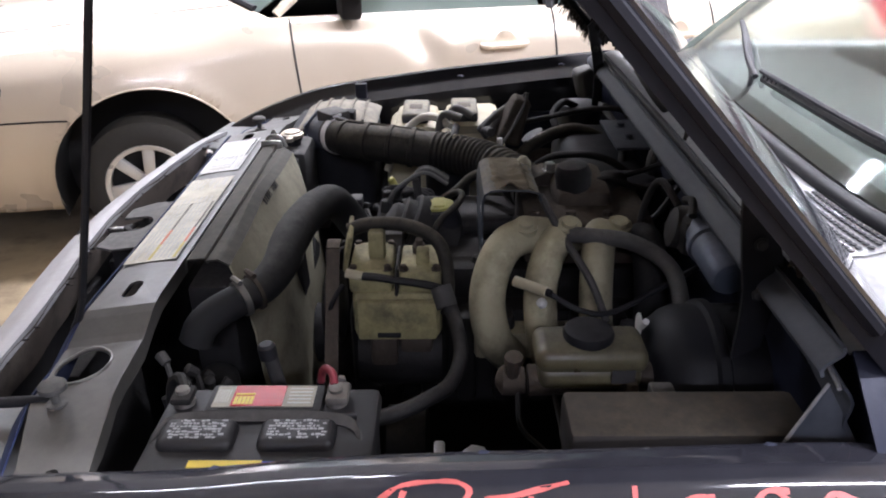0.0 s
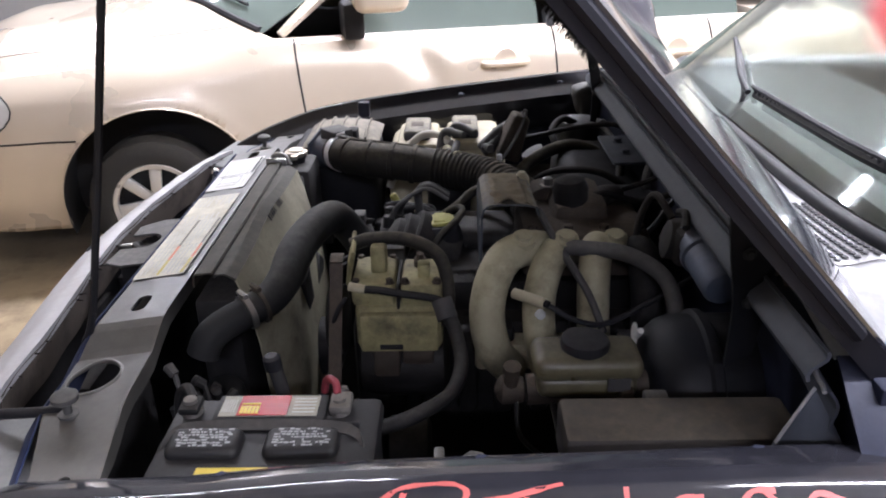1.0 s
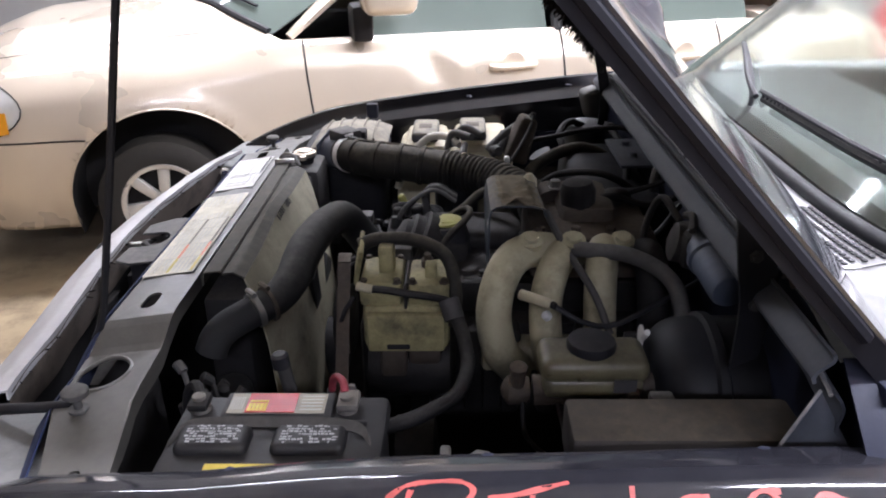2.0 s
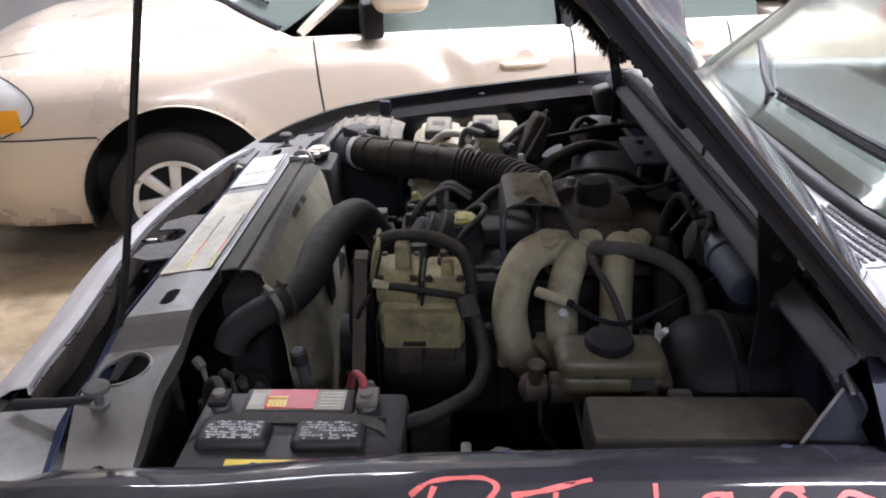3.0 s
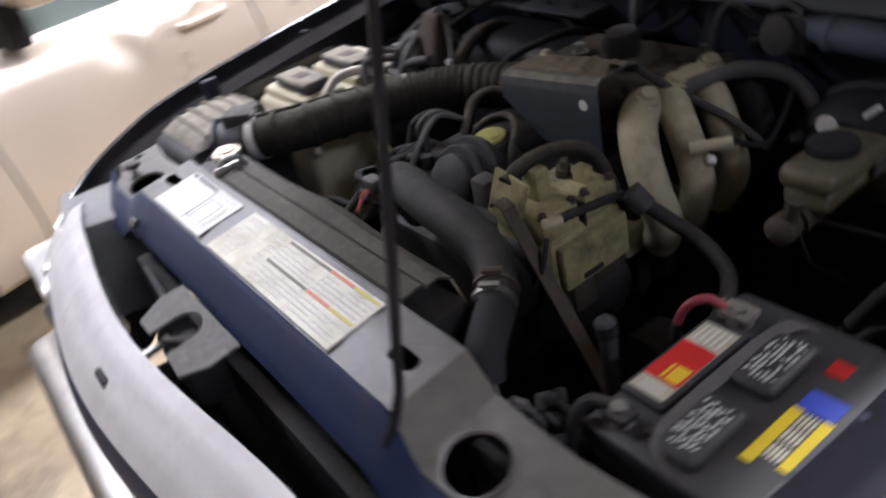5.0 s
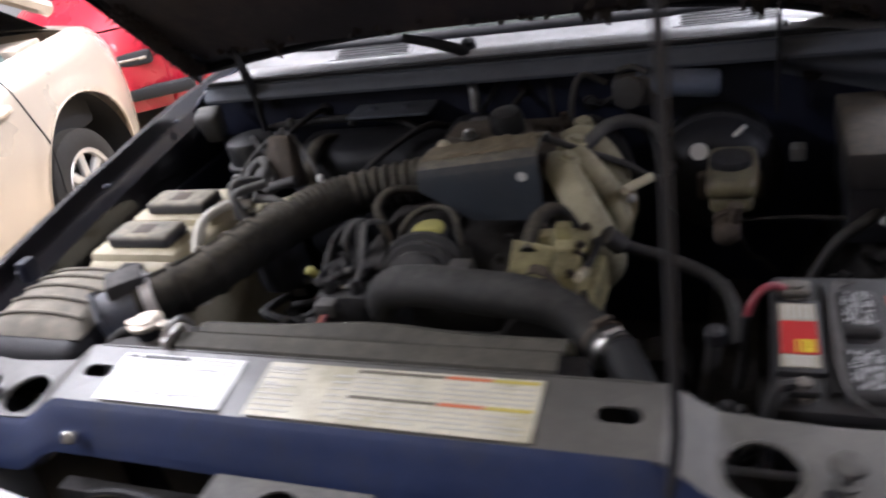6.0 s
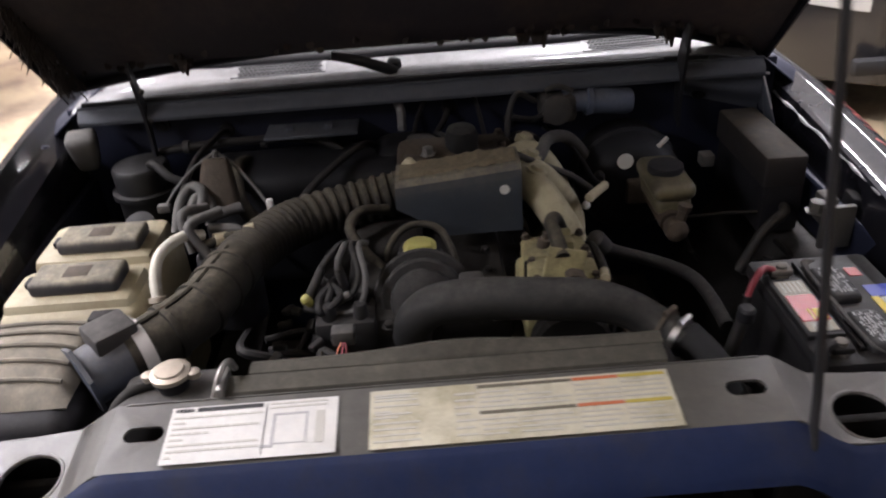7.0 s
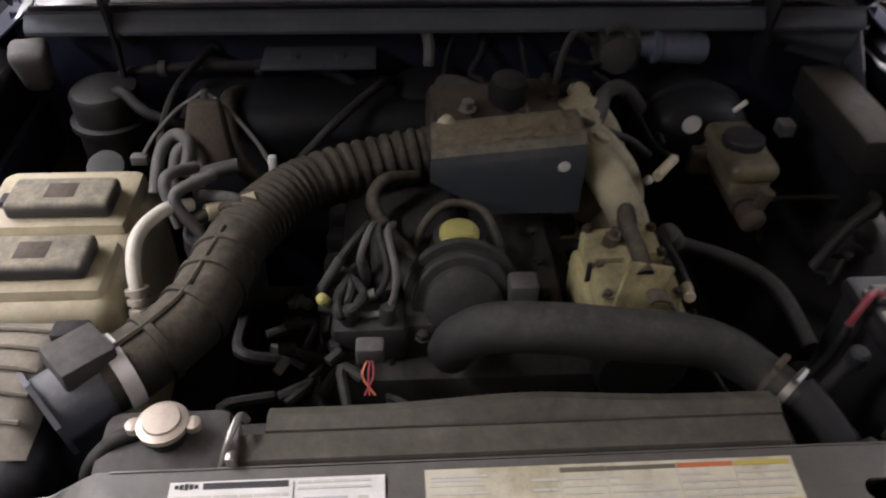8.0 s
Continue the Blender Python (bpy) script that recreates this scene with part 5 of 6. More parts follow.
def shieldf(u, v):
    """u: down the front face, over the fold and back along the top."""
    yl = 0.062 - 0.005 * u
    y = yl + (-0.158 - yl) * v
    top = 0.996 + 0.020 * v
    low = 0.955 - 0.060 * min(1, v * 2.4)
    prof = [(0.573, low), (0.574, top - 0.02), (0.577, top - 0.006), (0.585, top), (0.60, top + 0.002), (0.645, top + 0.001), (0.662, top - 0.003), (0.668, top - 0.02)]
    k = min(6, int(u * 7))
    t = u * 7 - k
    return (prof[k][0] + (prof[k + 1][0] - prof[k][0]) * t, y, prof[k][1] + (prof[k + 1][1] - prof[k][1]) * t)


sheet(shieldf, steps(0, 1, 28), steps(0, 1, 24), bm, 0.003)
shield = part("engine_shield", bm, M_SHIELD, engine, "blue-grey folded plastic shield with a dusty top")
part("push_pin", lathe([(0, 0.0105), (0.003, 0.010), (0.004, 0.004)], (0.574, -0.128, 0.976), (-1, 0, 0), seg=18), M_WHITE, shield, "white push pin")
bm = bmesh.new()
sheet(lambda u, v: Vector(shieldf(0.50 + 0.33 * u, 0.03 + 0.94 * v)) + Vector((0.006 * noise.noise(Vector((v * 9, u * 3, 1))), 0, 0.0015 + 0.012 * max(0, noise.noise(Vector((u * 4, v * 11, 5))) + 0.25) * math.sin(math.pi * min(1, u + 0.05)) ** 0.5 * (0.4 + 0.9 * v))), steps(0, 1, 16), steps(0, 1, 40), bm, 0.002)
part("caked_dust", bm, M_CRUST, shield, "lumpy brown caked dust")
bm = bmesh.new()
part("bracket", rbox(0.63, 0.66, -0.075, -0.045, 0.80, 0.93, 0.006), M_COVER, shield)
bm.free()

# intake runners
RUN = [[(0.70, -0.150, 0.930), (0.655, -0.172, 0.948), (0.613, -0.195, 0.943), (0.588, -0.220, 0.910), (0.578, -0.245, 0.860), (0.590, -0.255, 0.800), (0.62, -0.22, 0.74)],
       [(0.72, -0.155, 0.935), (0.695, -0.190, 0.948), (0.675, -0.220, 0.930), (0.662, -0.250, 0.890), (0.664, -0.262, 0.830), (0.68, -0.23, 0.75)],
       [(0.77, -0.150, 0.935), (0.76, -0.195, 0.955), (0.752, -0.230, 0.925), (0.750, -0.252, 0.870), (0.755, -0.258, 0.81), (0.77, -0.22, 0.74)],
       [(0.83, -0.150, 0.93), (0.835, -0.195, 0.945), (0.838, -0.228, 0.91), (0.84, -0.245, 0.86), (0.84, -0.245, 0.80), (0.84, -0.2, 0.74)]]
manifold = part("intake_manifold", tube(RUN[0], 0.0295, seg=22), M_CAST, engine, "dusty cast aluminium intake manifold runner")
for r in RUN[1:]:
    part("runner", tube(r, 0.0265, seg=20), M_CAST if r is not RUN[3] else M_DIRTBLACK, manifold)
bm = bmesh.new()
rbox(0.56, 0.88, -0.20, -0.13, 0.72, 0.775, 0.01, bm)
part("manifold_flange", bm, M_CAST, manifold)
for x in (0.64, 0.71, 0.79):
    bm = lathe([(0, 0.020), (0.012, 0.020), (0.013, 0.013), (0.02, 0.012)], (x, -0.19, 0.975 - 0.01), (0, -0.4, 1), None, 14)
    part("bolt_boss", bm, M_CAST, manifold)
part("vacuum_port", tube([(0.618, -0.285, 0.922), (0.640, -0.304, 0.923), (0.662, -0.324, 0.924)], 0.0085, seg=12), M_CREAM, manifold, "short pale plastic port")
part("port_mouth", tube([(0.660, -0.322, 0.924), (0.667, -0.328, 0.924)], 0.0060, smooth=False, seg=10), M_DIRTBLACK, manifold)
part("port_cap", lathe([(0, 0.0075), (0.008, 0.008), (0.012, 0.004)], (0.662, -0.288, 0.882), (-0.5, -0.3, 0.8), seg=12), M_WHITE, manifold, "small white plug")
dip = part("dipstick_tube", tube([(0.668, -0.145, 1.005), (0.695, -0.20, 0.965), (0.735, -0.27, 0.915), (0.755, -0.32, 0.87)], 0.0065, seg=8), M_COVER, engine, "slanting dipstick tube")
part("vacuum_hose", tube([(0.70, -0.195, 0.958), (0.735, -0.215, 0.965), (0.80, -0.24, 0.965), (0.85, -0.285, 0.945), (0.862, -0.325, 0.90), (0.85, -0.35, 0.86)], 0.013, seg=12), M_PALEHOSE, engine, "grey vacuum hose looping to the booster")

# compressor, its bracket, belt and pulley
comp = part("compressor", rbox(0.362, 0.505, -0.255, -0.135, 0.800, 0.885, 0.012), M_COMP, truck, "oxidised yellowish air conditioning compressor")
part("head", rbox(0.358, 0.428, -0.250, -0.145, 0.880, 0.925, 0.008), M_COMP, comp)
part("head", rbox(0.438, 0.505, -0.250, -0.145, 0.880, 0.920, 0.008), M_COMP, comp)
part("side_cover", rbox(0.370, 0.498, -0.270, -0.250, 0.806, 0.874, 0.005), M_COMP, comp)
part("sump", rbox(0.388, 0.434, -0.262, -0.150, 0.750, 0.806, 0.008), M_RUST, comp)
part("sump", rbox(0.436, 0.490, -0.258, -0.150, 0.772, 0.806, 0.008), M_RUST, comp)
for x, y in ((0.366, -0.243), (0.420, -0.243), (0.366, -0.153), (0.420, -0.153), (0.445, -0.243), (0.497, -0.243), (0.497, -0.153)):
    part("bolt", bolt((x, y, 0.921), (0, 0, 1), 0.006, 0.007), M_RUST, comp)
part("manifold_block", rbox(0.388, 0.414, -0.215, -0.180, 0.920, 0.972, 0.006), M_COMP, comp)
part("bolt_boss", rbox(0.465, 0.485, -0.225, -0.200, 0.915, 0.943, 0.004), M_COMP, comp)
part("seam_band", rbox(0.4305, 0.4365, -0.253, -0.142, 0.802, 0.915, 0.002), M_IRON, comp)
part("cable", tube([(0.370, -0.258, 0.918), (0.40, -0.262, 0.918), (0.44, -0.264, 0.912), (0.49, -0.262, 0.902), (0.512, -0.25, 0.885), (0.52, -0.24, 0.86)], 0.0065, seg=8), M_RUBBER, comp)
part("head_bracket", rbox(0.350, 0.358, -0.222, -0.160, 0.905, 0.978, 0.004, rot=Euler((0.25, 0.2, 0.1)).to_matrix()), M_COMP, comp)
part("cable_plug", tube([(0.356, -0.256, 0.922), (0.382, -0.260, 0.918)], 0.0075, smooth=False, seg=10), M_CREAM, comp, "pale cable plug")
part("slot", rbox(0.402, 0.440, -0.2725, -0.266, 0.812, 0.821, 0.002), M_SEAM, comp)
part("suction_hose", tube([(0.355, -0.19, 0.965), (0.39, -0.188, 0.975), (0.45, -0.188, 0.972), (0.500, -0.205, 0.950), (0.515, -0.225, 0.895), (0.51, -0.24, 0.84)], 0.0115, seg=12), M_HOSE, comp)
part("lower_body", lathe([(0, 0.05), (0.03, 0.06), (0.14, 0.06), (0.15, 0.04)], (0.365, -0.20, 0.745), (1, 0, 0), seg=24), M_IRON, comp)
bm = bmesh.new()
lathe([(0, 0.055), (0.006, 0.062), (0.012, 0.058), (0.02, 0.058), (0.026, 0.062), (0.030, 0.05)], (0.312, -0.20, 0.83), (1, 0, 0), bm, 30)
part("pulley", bm, M_IRON, comp)
bm = bmesh.new()
sheet(lambda u, v: (0.322 + 0.021 * v, -0.218 - 0.165 * u, 0.945 - 0.25 * u), steps(0, 1, 8), steps(0, 1, 2), bm, 0.003)
sheet(lambda u, v: (0.322 + 0.021 * v, -0.218 + 0.024 * math.sin(u * 1.57), 0.945 + 0.006 * math.sin(u * 3.14)), steps(0, 1, 5), steps(0, 1, 2), bm, 0.003)
part("drive_belt", bm, M_RUST, engine, "brown dusty flat drive belt")
bm = bmesh.new()
lathe([(0, 0.10), (0.012, 0.10), (0.02, 0.06), (0.06, 0.045), (0.07, 0.01)], (0.235, -0.01, 0.66), (1, 0, 0), bm, 28)
fan = part("cooling_fan", bm, M_DIRTBLACK, engine, "black cooling fan")
for k in range(7):
    a = 2 * math.pi * k / 7
    bm = bmesh.new()
    rbox(0.235, 0.248, -0.01 + 0.14 * math.cos(a) - 0.05, -0.01 + 0.14 * math.cos(a) + 0.05, 0.66 + 0.14 * math.sin(a) - 0.03, 0.66 + 0.14 * math.sin(a) + 0.03, 0.004, bm, 1, Euler((a, 0, 0)).to_matrix())
    part("fan_blade", bm, M_DIRTBLACK, fan)
part("lower_hose", tube([(0.512, -0.275, 0.890), (0.528, -0.315, 0.862), (0.534, -0.365, 0.840), (0.518, -0.415, 0.826), (0.484, -0.445, 0.820), (0.44, -0.460, 0.808), (0.38, -0.466, 0.795)], 0.0112, seg=14), M_RUBBER, truck, "thick black hose curving beside the battery")
part("hose_end", tube([(0.504, -0.272, 0.905), (0.514, -0.290, 0.880)], 0.017, smooth=False, seg=12), M_COVER, comp)
bm = bmesh.new()
lathe([(0, 0.045), (0.06, 0.045), (0.065, 0.03)], (0.42, -0.35, 0.685), (1, 0, 0), bm, 20)
part("steering_pump", bm, M_DIRTBLACK, engine)

# small bits below the radiator neck
for k in range(14):
    bm = bmesh.new()
    x, y, z = rng.uniform(0.13, 0.20), rng.uniform(-0.50, -0.43), rng.uniform(0.80, 0.89)
    lathe([(0, 0.007), (0.016, 0.008), (0.018, 0.005)], (x, y, z), (rng.uniform(-1, 1), rng.uniform(-1, 1), 0.8), bm, 8)
    tube([(x, y, z), (x + 0.01, y - 0.01, z - 0.03), (x + rng.uniform(-0.02, 0.03), y + 0.03, z - 0.07)], 0.004, bm, n=3, seg=6)
    part("connector", bm, M_COVER if k % 4 == 0 else M_DIRTBLACK, truck, "small dusty wire connector")
stick = part("dipstick", tube([(0.272, -0.440, 0.895), (0.276, -0.436, 0.86), (0.285, -0.425, 0.78)], 0.010, seg=12), M_COVER, truck, "grey tube with a black cap")
part("dipstick_cap", lathe([(0, 0.0125), (0.018, 0.0125), (0.022, 0.009)], (0.271, -0.441, 0.890), (-0.1, 0, 1), seg=14), M_BLACK, stick)

# ---- battery ----
bm = rbox(0.165, 0.425, -0.690, -0.508, 0.695, 0.868, 0.008)
rbox(0.160, 0.430, -0.695, -0.503, 0.858, 0.886, 0.010, bm)
BATTERY_AT = pose(0.295, -0.60, 0.70)
battery = thing("car_battery", BATTERY_AT, "black car battery with red, yellow and white labels on a tray", "battery")
part("case", bm, M_BATTERY, battery)
part("battery_tray", rbox(0.15, 0.44, -0.71, -0.49, 0.66, 0.70, 0.01), M_DIRTBLACK, truck)
ZB = 0.886


def bpatch(x0, x1, y0, y1, z0=ZB, h=0.001, bm=None):
    return rbox(x0, x1, y0, y1, z0, z0 + h, 0.0, bm)


part("label_ridge", rbox(0.216, 0.360, -0.562, -0.508, ZB - 0.004, ZB + 0.008, 0.004), M_BATTERY, battery)
ZL = ZB + 0.0082
part("white_label", bpatch(0.224, 0.349, -0.556, -0.514, ZL), M_DULLLABEL, battery, "white label ends")
part("red_label", bpatch(0.247, 0.311, -0.5555, -0.5145, ZL + 0.001), M_RED, battery, "red label field")
bm = bmesh.new()
for k in range(5):
    bpatch(0.250 + k * 0.0050, 0.2540 + k * 0.0050, -0.5525, -0.537, ZL + 0.002, 0.0006, bm)
bpatch(0.250, 0.274, -0.534, -0.531, ZL + 0.002, 0.0006, bm)
part("yellow_print", bm, M_YELLOW, battery)
bm = bmesh.new()
for k in range(6):
    bpatch(0.226 + 0.003 * k, 0.2275 + 0.003 * k, -0.548, -0.522, ZL + 0.001, 0.0006, bm)
for k in range(5):
    bpatch(0.317, 0.345, -0.550 + 0.007 * k, -0.5475 + 0.007 * k, ZL + 0.001, 0.0006, bm)
tagged(part("printed_bar", bm, M_GREYINK, battery), kind="stuff")
for x0 in (0.176, 0.293):
    vc = part("vent_cap", rbox(x0, x0 + 0.090, -0.628, -0.578, ZB - 0.012, ZB + 0.013, 0.0124, seg=5), M_BATTERY, battery, "raised black vent cap")
    bm = bmesh.new()
    for r in range(7):
        x = x0 + 0.012 + 0.004 * (r in (0, 6))
        y = -0.6195 + r * 0.0050
        while x < x0 + 0.076 - 0.004 * (r in (0, 6)):
            w = rng.uniform(0.0015, 0.0065)
            if rng.random() < 0.72:
                dy = rng.uniform(-0.0006, 0.0006)
                rbox(x, x + w, y + dy, y + dy + rng.uniform(0.0018, 0.0034), ZB + 0.013, ZB + 0.0137, 0.0, bm)
            x += w + rng.uniform(0.0006, 0.0018)
    part("cap_print", bm, M_FADED, vc, "faded white printed warnings")
bm = bpatch(0.222, 0.305, -0.6545, -0.643)
part("yellow_label", bm, M_YELLOW, battery, "yellow label")
part("yellow_label", bpatch(0.232, 0.305, -0.684, -0.674), M_YELLOW, battery)
bm = bmesh.new()
for k in range(4):
    for x in (0.237, 0.262, 0.284):
        bpatch(x, x + 0.019, -0.672 + 0.0044 * k, -0.6695 + 0.0044 * k, bm=bm)
tagged(part("printed_text", bm, M_AGED, battery), kind="stuff")
part("blue_label", bpatch(0.3055, 0.335, -0.682, -0.645), M_BLUEINK, battery, "blue label end")
part("red_label", bpatch(0.362, 0.385, -0.66, -0.64), M_RED, battery)
band = spline([(0.163, -0.622, 0.880), (0.167, -0.596, 0.890), (0.186, -0.576, 0.8975), (0.23, -0.5705, 0.899), (0.30, -0.5695, 0.899), (0.36, -0.5705, 0.898), (0.398, -0.577, 0.895), (0.412, -0.595, 0.889), (0.418, -0.622, 0.880)], 6)
strap = sheet(lambda u, v: band[u] + Vector((0, -0.012 * v, -0.0075 * v)), range(len(band)), steps(0, 1, 3), None, 0.003)
part("carry_strap", strap, M_COVER, battery, "dark grey rubber carry strap")
part("ridge", rbox(0.185, 0.405, -0.5715, -0.566, ZB, ZB + 0.008, 0.002), M_BATTERY, battery)
for x in (0.185, 0.376):
    bm = lathe([(0, 0.014), (0.006, 0.0135), (0.007, 0.009), (0.022, 0.0085), (0.023, 0.006)], (x, -0.536, ZB), (0, 0, 1), seg=16)
    part("terminal", bm, M_LEAD, battery, "lead terminal post")
bm = bmesh.new()
rbox(0.364, 0.392, -0.552, -0.515, 0.892, 0.904, 0.004, bm)
bolt((0.378, -0.512, 0.898), (0, 1, 0), 0.006, 0.010, bm)
part("cable_clamp", bm, M_LEAD, battery, "corroded cable clamp")
bm = bmesh.new()
tube([(0.372, -0.522, 0.902), (0.368, -0.507, 0.909), (0.358, -0.494, 0.908), (0.350, -0.482, 0.893), (0.346, -0.476, 0.872)], 0.0054, bm, seg=10)
for ob in battery.children:
    ob.matrix_parent_inverse = BATTERY_AT.inverted()
cable = part("positive_cable", bm, M_REDCABLE, truck, "red battery cable")
# the cable's lower run is coloured black for the shade it drops into
part("shaded_cable_end", tube([(0.346, -0.476, 0.876), (0.345, -0.474, 0.85), (0.350, -0.472, 0.80), (0.36, -0.465, 0.74)], 0.0066, seg=10), M_DIRTBLACK, cable, "lower run of the red cable, coloured black for shade")
bm = bmesh.new()
tube([(0.185, -0.528, 0.902), (0.172, -0.508, 0.905), (0.155, -0.500, 0.88), (0.145, -0.495, 0.80)], 0.007, bm, seg=8)
rbox(0.172, 0.198, -0.552, -0.520, 0.892, 0.903, 0.004, bm)
part("negative_cable", bm, M_DIRTBLACK, truck)
bm = bmesh.new()
rbox(0.180, 0.215, -0.74, -0.69, 0.83, 0.905, 0.006, bm)
part("hold_down", bm, M_COVER, truck)

# ---- brake booster, master cylinder, fuse box ----
bm = bmesh.new()
lathe([(0.0, 0.03), (0.003, 0.070), (0.012, 0.088), (0.028, 0.101), (0.045, 0.107), (0.070, 0.108), (0.074, 0.114), (0.086, 0.114), (0.090, 0.108), (0.14, 0.108)], (0.790, -0.420, 0.836), (1, 0, 0), bm, 44)
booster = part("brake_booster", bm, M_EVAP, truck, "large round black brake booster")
part("sticker", lathe([(0, 0.0165), (0.0015, 0.0165)], (0.7835, -0.393, 0.911), (-1, 0.0, 0.06), seg=20), M_WHITE, booster, "round white sticker")
part("check_valve", lathe([(0, 0.012), (0.02, 0.010), (0.03, 0.006)], (0.80, -0.345, 0.875), (-1, 0.1, 0.2), seg=12), M_BLACK, booster)
bm = bmesh.new()
tube([(0.80, -0.444, 0.858), (0.70, -0.444, 0.856), (0.625, -0.444, 0.853)], 0.022, bm, n=3, seg=18)
lathe([(0, 0.018), (0.012, 0.021), (0.03, 0.021), (0.036, 0.014), (0.04, 0.005)], (0.620, -0.444, 0.853), (-1, 0, 0), bm, 16)
lathe([(0, 0.010), (0.022, 0.010), (0.024, 0.013), (0.034, 0.013)], (0.603, -0.452, 0.868), (0, -0.2, 1), bm, 8)
rbox(0.745, 0.765, -0.50, -0.39, 0.83, 0.885, 0.008, bm)
master = part("master_cylinder", bm, M_RUST, truck, "brownish brake master cylinder")
bm = bmesh.new()
rbox(0.630, 0.778, -0.490, -0.410, 0.890, 0.926, 0.018, bm, 4)
rbox(0.636, 0.772, -0.484, -0.416, 0.862, 0.896, 0.012, bm, 3)
resv = part("fluid_reservoir", bm, M_RESV, master, "stained plastic brake fluid reservoir")
part("reservoir_cap", lathe([(0, 0.033), (0.008, 0.034), (0.014, 0.032), (0.016, 0.025)], (0.702, -0.448, 0.924), (0, 0, 1), seg=28), M_BLACK, resv, "black screw cap")
part("reservoir_label", rbox(0.728, 0.758, -0.4935, -0.4915, 0.882, 0.902, 0), M_COVER, master)
part("brake_line", tube([(0.61, -0.46, 0.845), (0.615, -0.48, 0.80), (0.65, -0.50, 0.77), (0.66, -0.52, 0.74)], 0.004, seg=6), M_IRON, master)
part("brake_line", tube([(0.66, -0.455, 0.84), (0.66, -0.56, 0.845), (0.66, -0.66, 0.84)], 0.004, seg=6), M_IRON, master)
part("white_clip", tube([(0.770, -0.470, 0.962), (0.770, -0.452, 0.944)], 0.0045, smooth=False, seg=8), M_WHITE, truck, "small white clip")
part("throttle_cable", tube([(0.668, -0.328, 0.922), (0.71, -0.335, 0.90), (0.76, -0.325, 0.89), (0.84, -0.30, 0.92), (0.925, -0.25, 0.94)], 0.0045, seg=8), M_BLACK, engine)

bm = rbox(0.647, 0.892, -0.698, -0.619, 0.80, 0.925, 0.010)
fuse = part("fuse_box", bm, M_BLACK, truck, "black fuse box with a dusty brown lid")
part("lid", rbox(0.642, 0.897, -0.693, -0.614, 0.900, 0.962, 0.007), surf("brown_dusty_lid", (0.020, 0.018, 0.019), 0.6, 0, 0.2, 7, 120, 0.08, (0.078, 0.063, 0.043), 0.9), fuse, "dusty brown lid")
part("loom", tube([(0.64, -0.66, 0.86), (0.60, -0.64, 0.87), (0.585, -0.60, 0.84), (0.57, -0.56, 0.77)], 0.010, seg=10), M_RUBBER, fuse)
bm = bmesh.new()
rbox(0.555, 0.600, -0.715, -0.690, 0.86, 0.915, 0.006, bm)
bolt((0.545, -0.67, 0.90), (0, 0, 1), 0.014, 0.02, bm)
rbox(0.50, 0.512, -0.715, -0.66, 0.85, 0.93, 0.003, bm)
part("relay_bracket", bm, M_SUPPORT, truck, "small metal relay bracket")
gus = part("gusset", sheet(lambda u, v: (0.889 + (0.054 * v - 0.050) * u, -0.698 - 0.016 * u + 0.006 * math.sin(v * 3.1) * u, 1.028 - 0.085 * u), steps(0, 1, 8), steps(0, 1.8, 8), None, 0.003), M_BLUEGREY, truck, "blue-grey sheet metal gusset")
part("worn_edge", tube([(0.889 - 0.050 * u, -0.697 - 0.016 * u, 1.029 - 0.085 * u) for u in steps(0, 0.7, 5)], 0.002, seg=6), M_WORN, gus)

# wiper motor
bm = bmesh.new()
lathe([(0, 0.014), (0.003, 0.023), (0.010, 0.0265), (0.085, 0.0265), (0.089, 0.030), (0.098, 0.030), (0.10, 0.022), (0.15, 0.022)], (0.888, -0.428, 0.998), (-0.05, 1, 0.10), bm, 28)
motor = part("wiper_motor", bm, M_MOTOR, truck, "grey wiper motor on the firewall")
bm = bmesh.new()
rbox(0.855, 0.93, -0.31, -0.235, 0.97, 1.03, 0.014, bm)
lathe([(0, 0.030), (0.018, 0.030), (0.022, 0.022)], (0.868, -0.268, 1.0), (-1, 0.1, 0.2), bm, 18)
tube([(0.868, -0.30, 1.035), (0.875, -0.27, 1.046), (0.872, -0.245, 1.038)], 0.006, bm, n=4, seg=8)
part("gear_case", bm, M_COVER, motor)
part("motor_hose", tube([(0.87, -0.225, 1.02), (0.85, -0.185, 1.045), (0.835, -0.165, 1.0), (0.83, -0.16, 0.93)], 0.006, seg=8), M_COVER, motor)
for pts in (((0.925, -0.10, 1.03), (0.90, -0.11, 1.0), (0.86, -0.12, 0.95), (0.80, -0.13, 0.93)), ((0.925, 0.0, 1.02), (0.88, 0.02, 0.99), (0.80, 0.03, 0.96))):
    part("firewall_cable", tube(pts, 0.005, seg=6), M_BLACK, truck)

# pipe along the firewall, small bits by the fuse box
pipe = part("firewall_pipe", tube([(0.900, 0.575, 0.955), (0.895, 0.52, 0.966), (0.890, 0.40, 0.974), (0.885, 0.25, 0.972), (0.872, 0.175, 0.940), (0.868, 0.16, 0.88)], 0.009, seg=12), M_RUBBER, truck, "dull pipe along the firewall")
for y in (0.50, 0.34):
    part("pipe_clip", lathe([(-0.006, 0.0135), (0.006, 0.0135)], (0.893, y, 0.969), (0, 1, 0), seg=14), M_COVER, pipe)
part("relay", rbox(0.760, 0.790, -0.566, -0.540, 0.895, 0.920, 0.004), M_PALEHOSE, truck, "small pale relay")
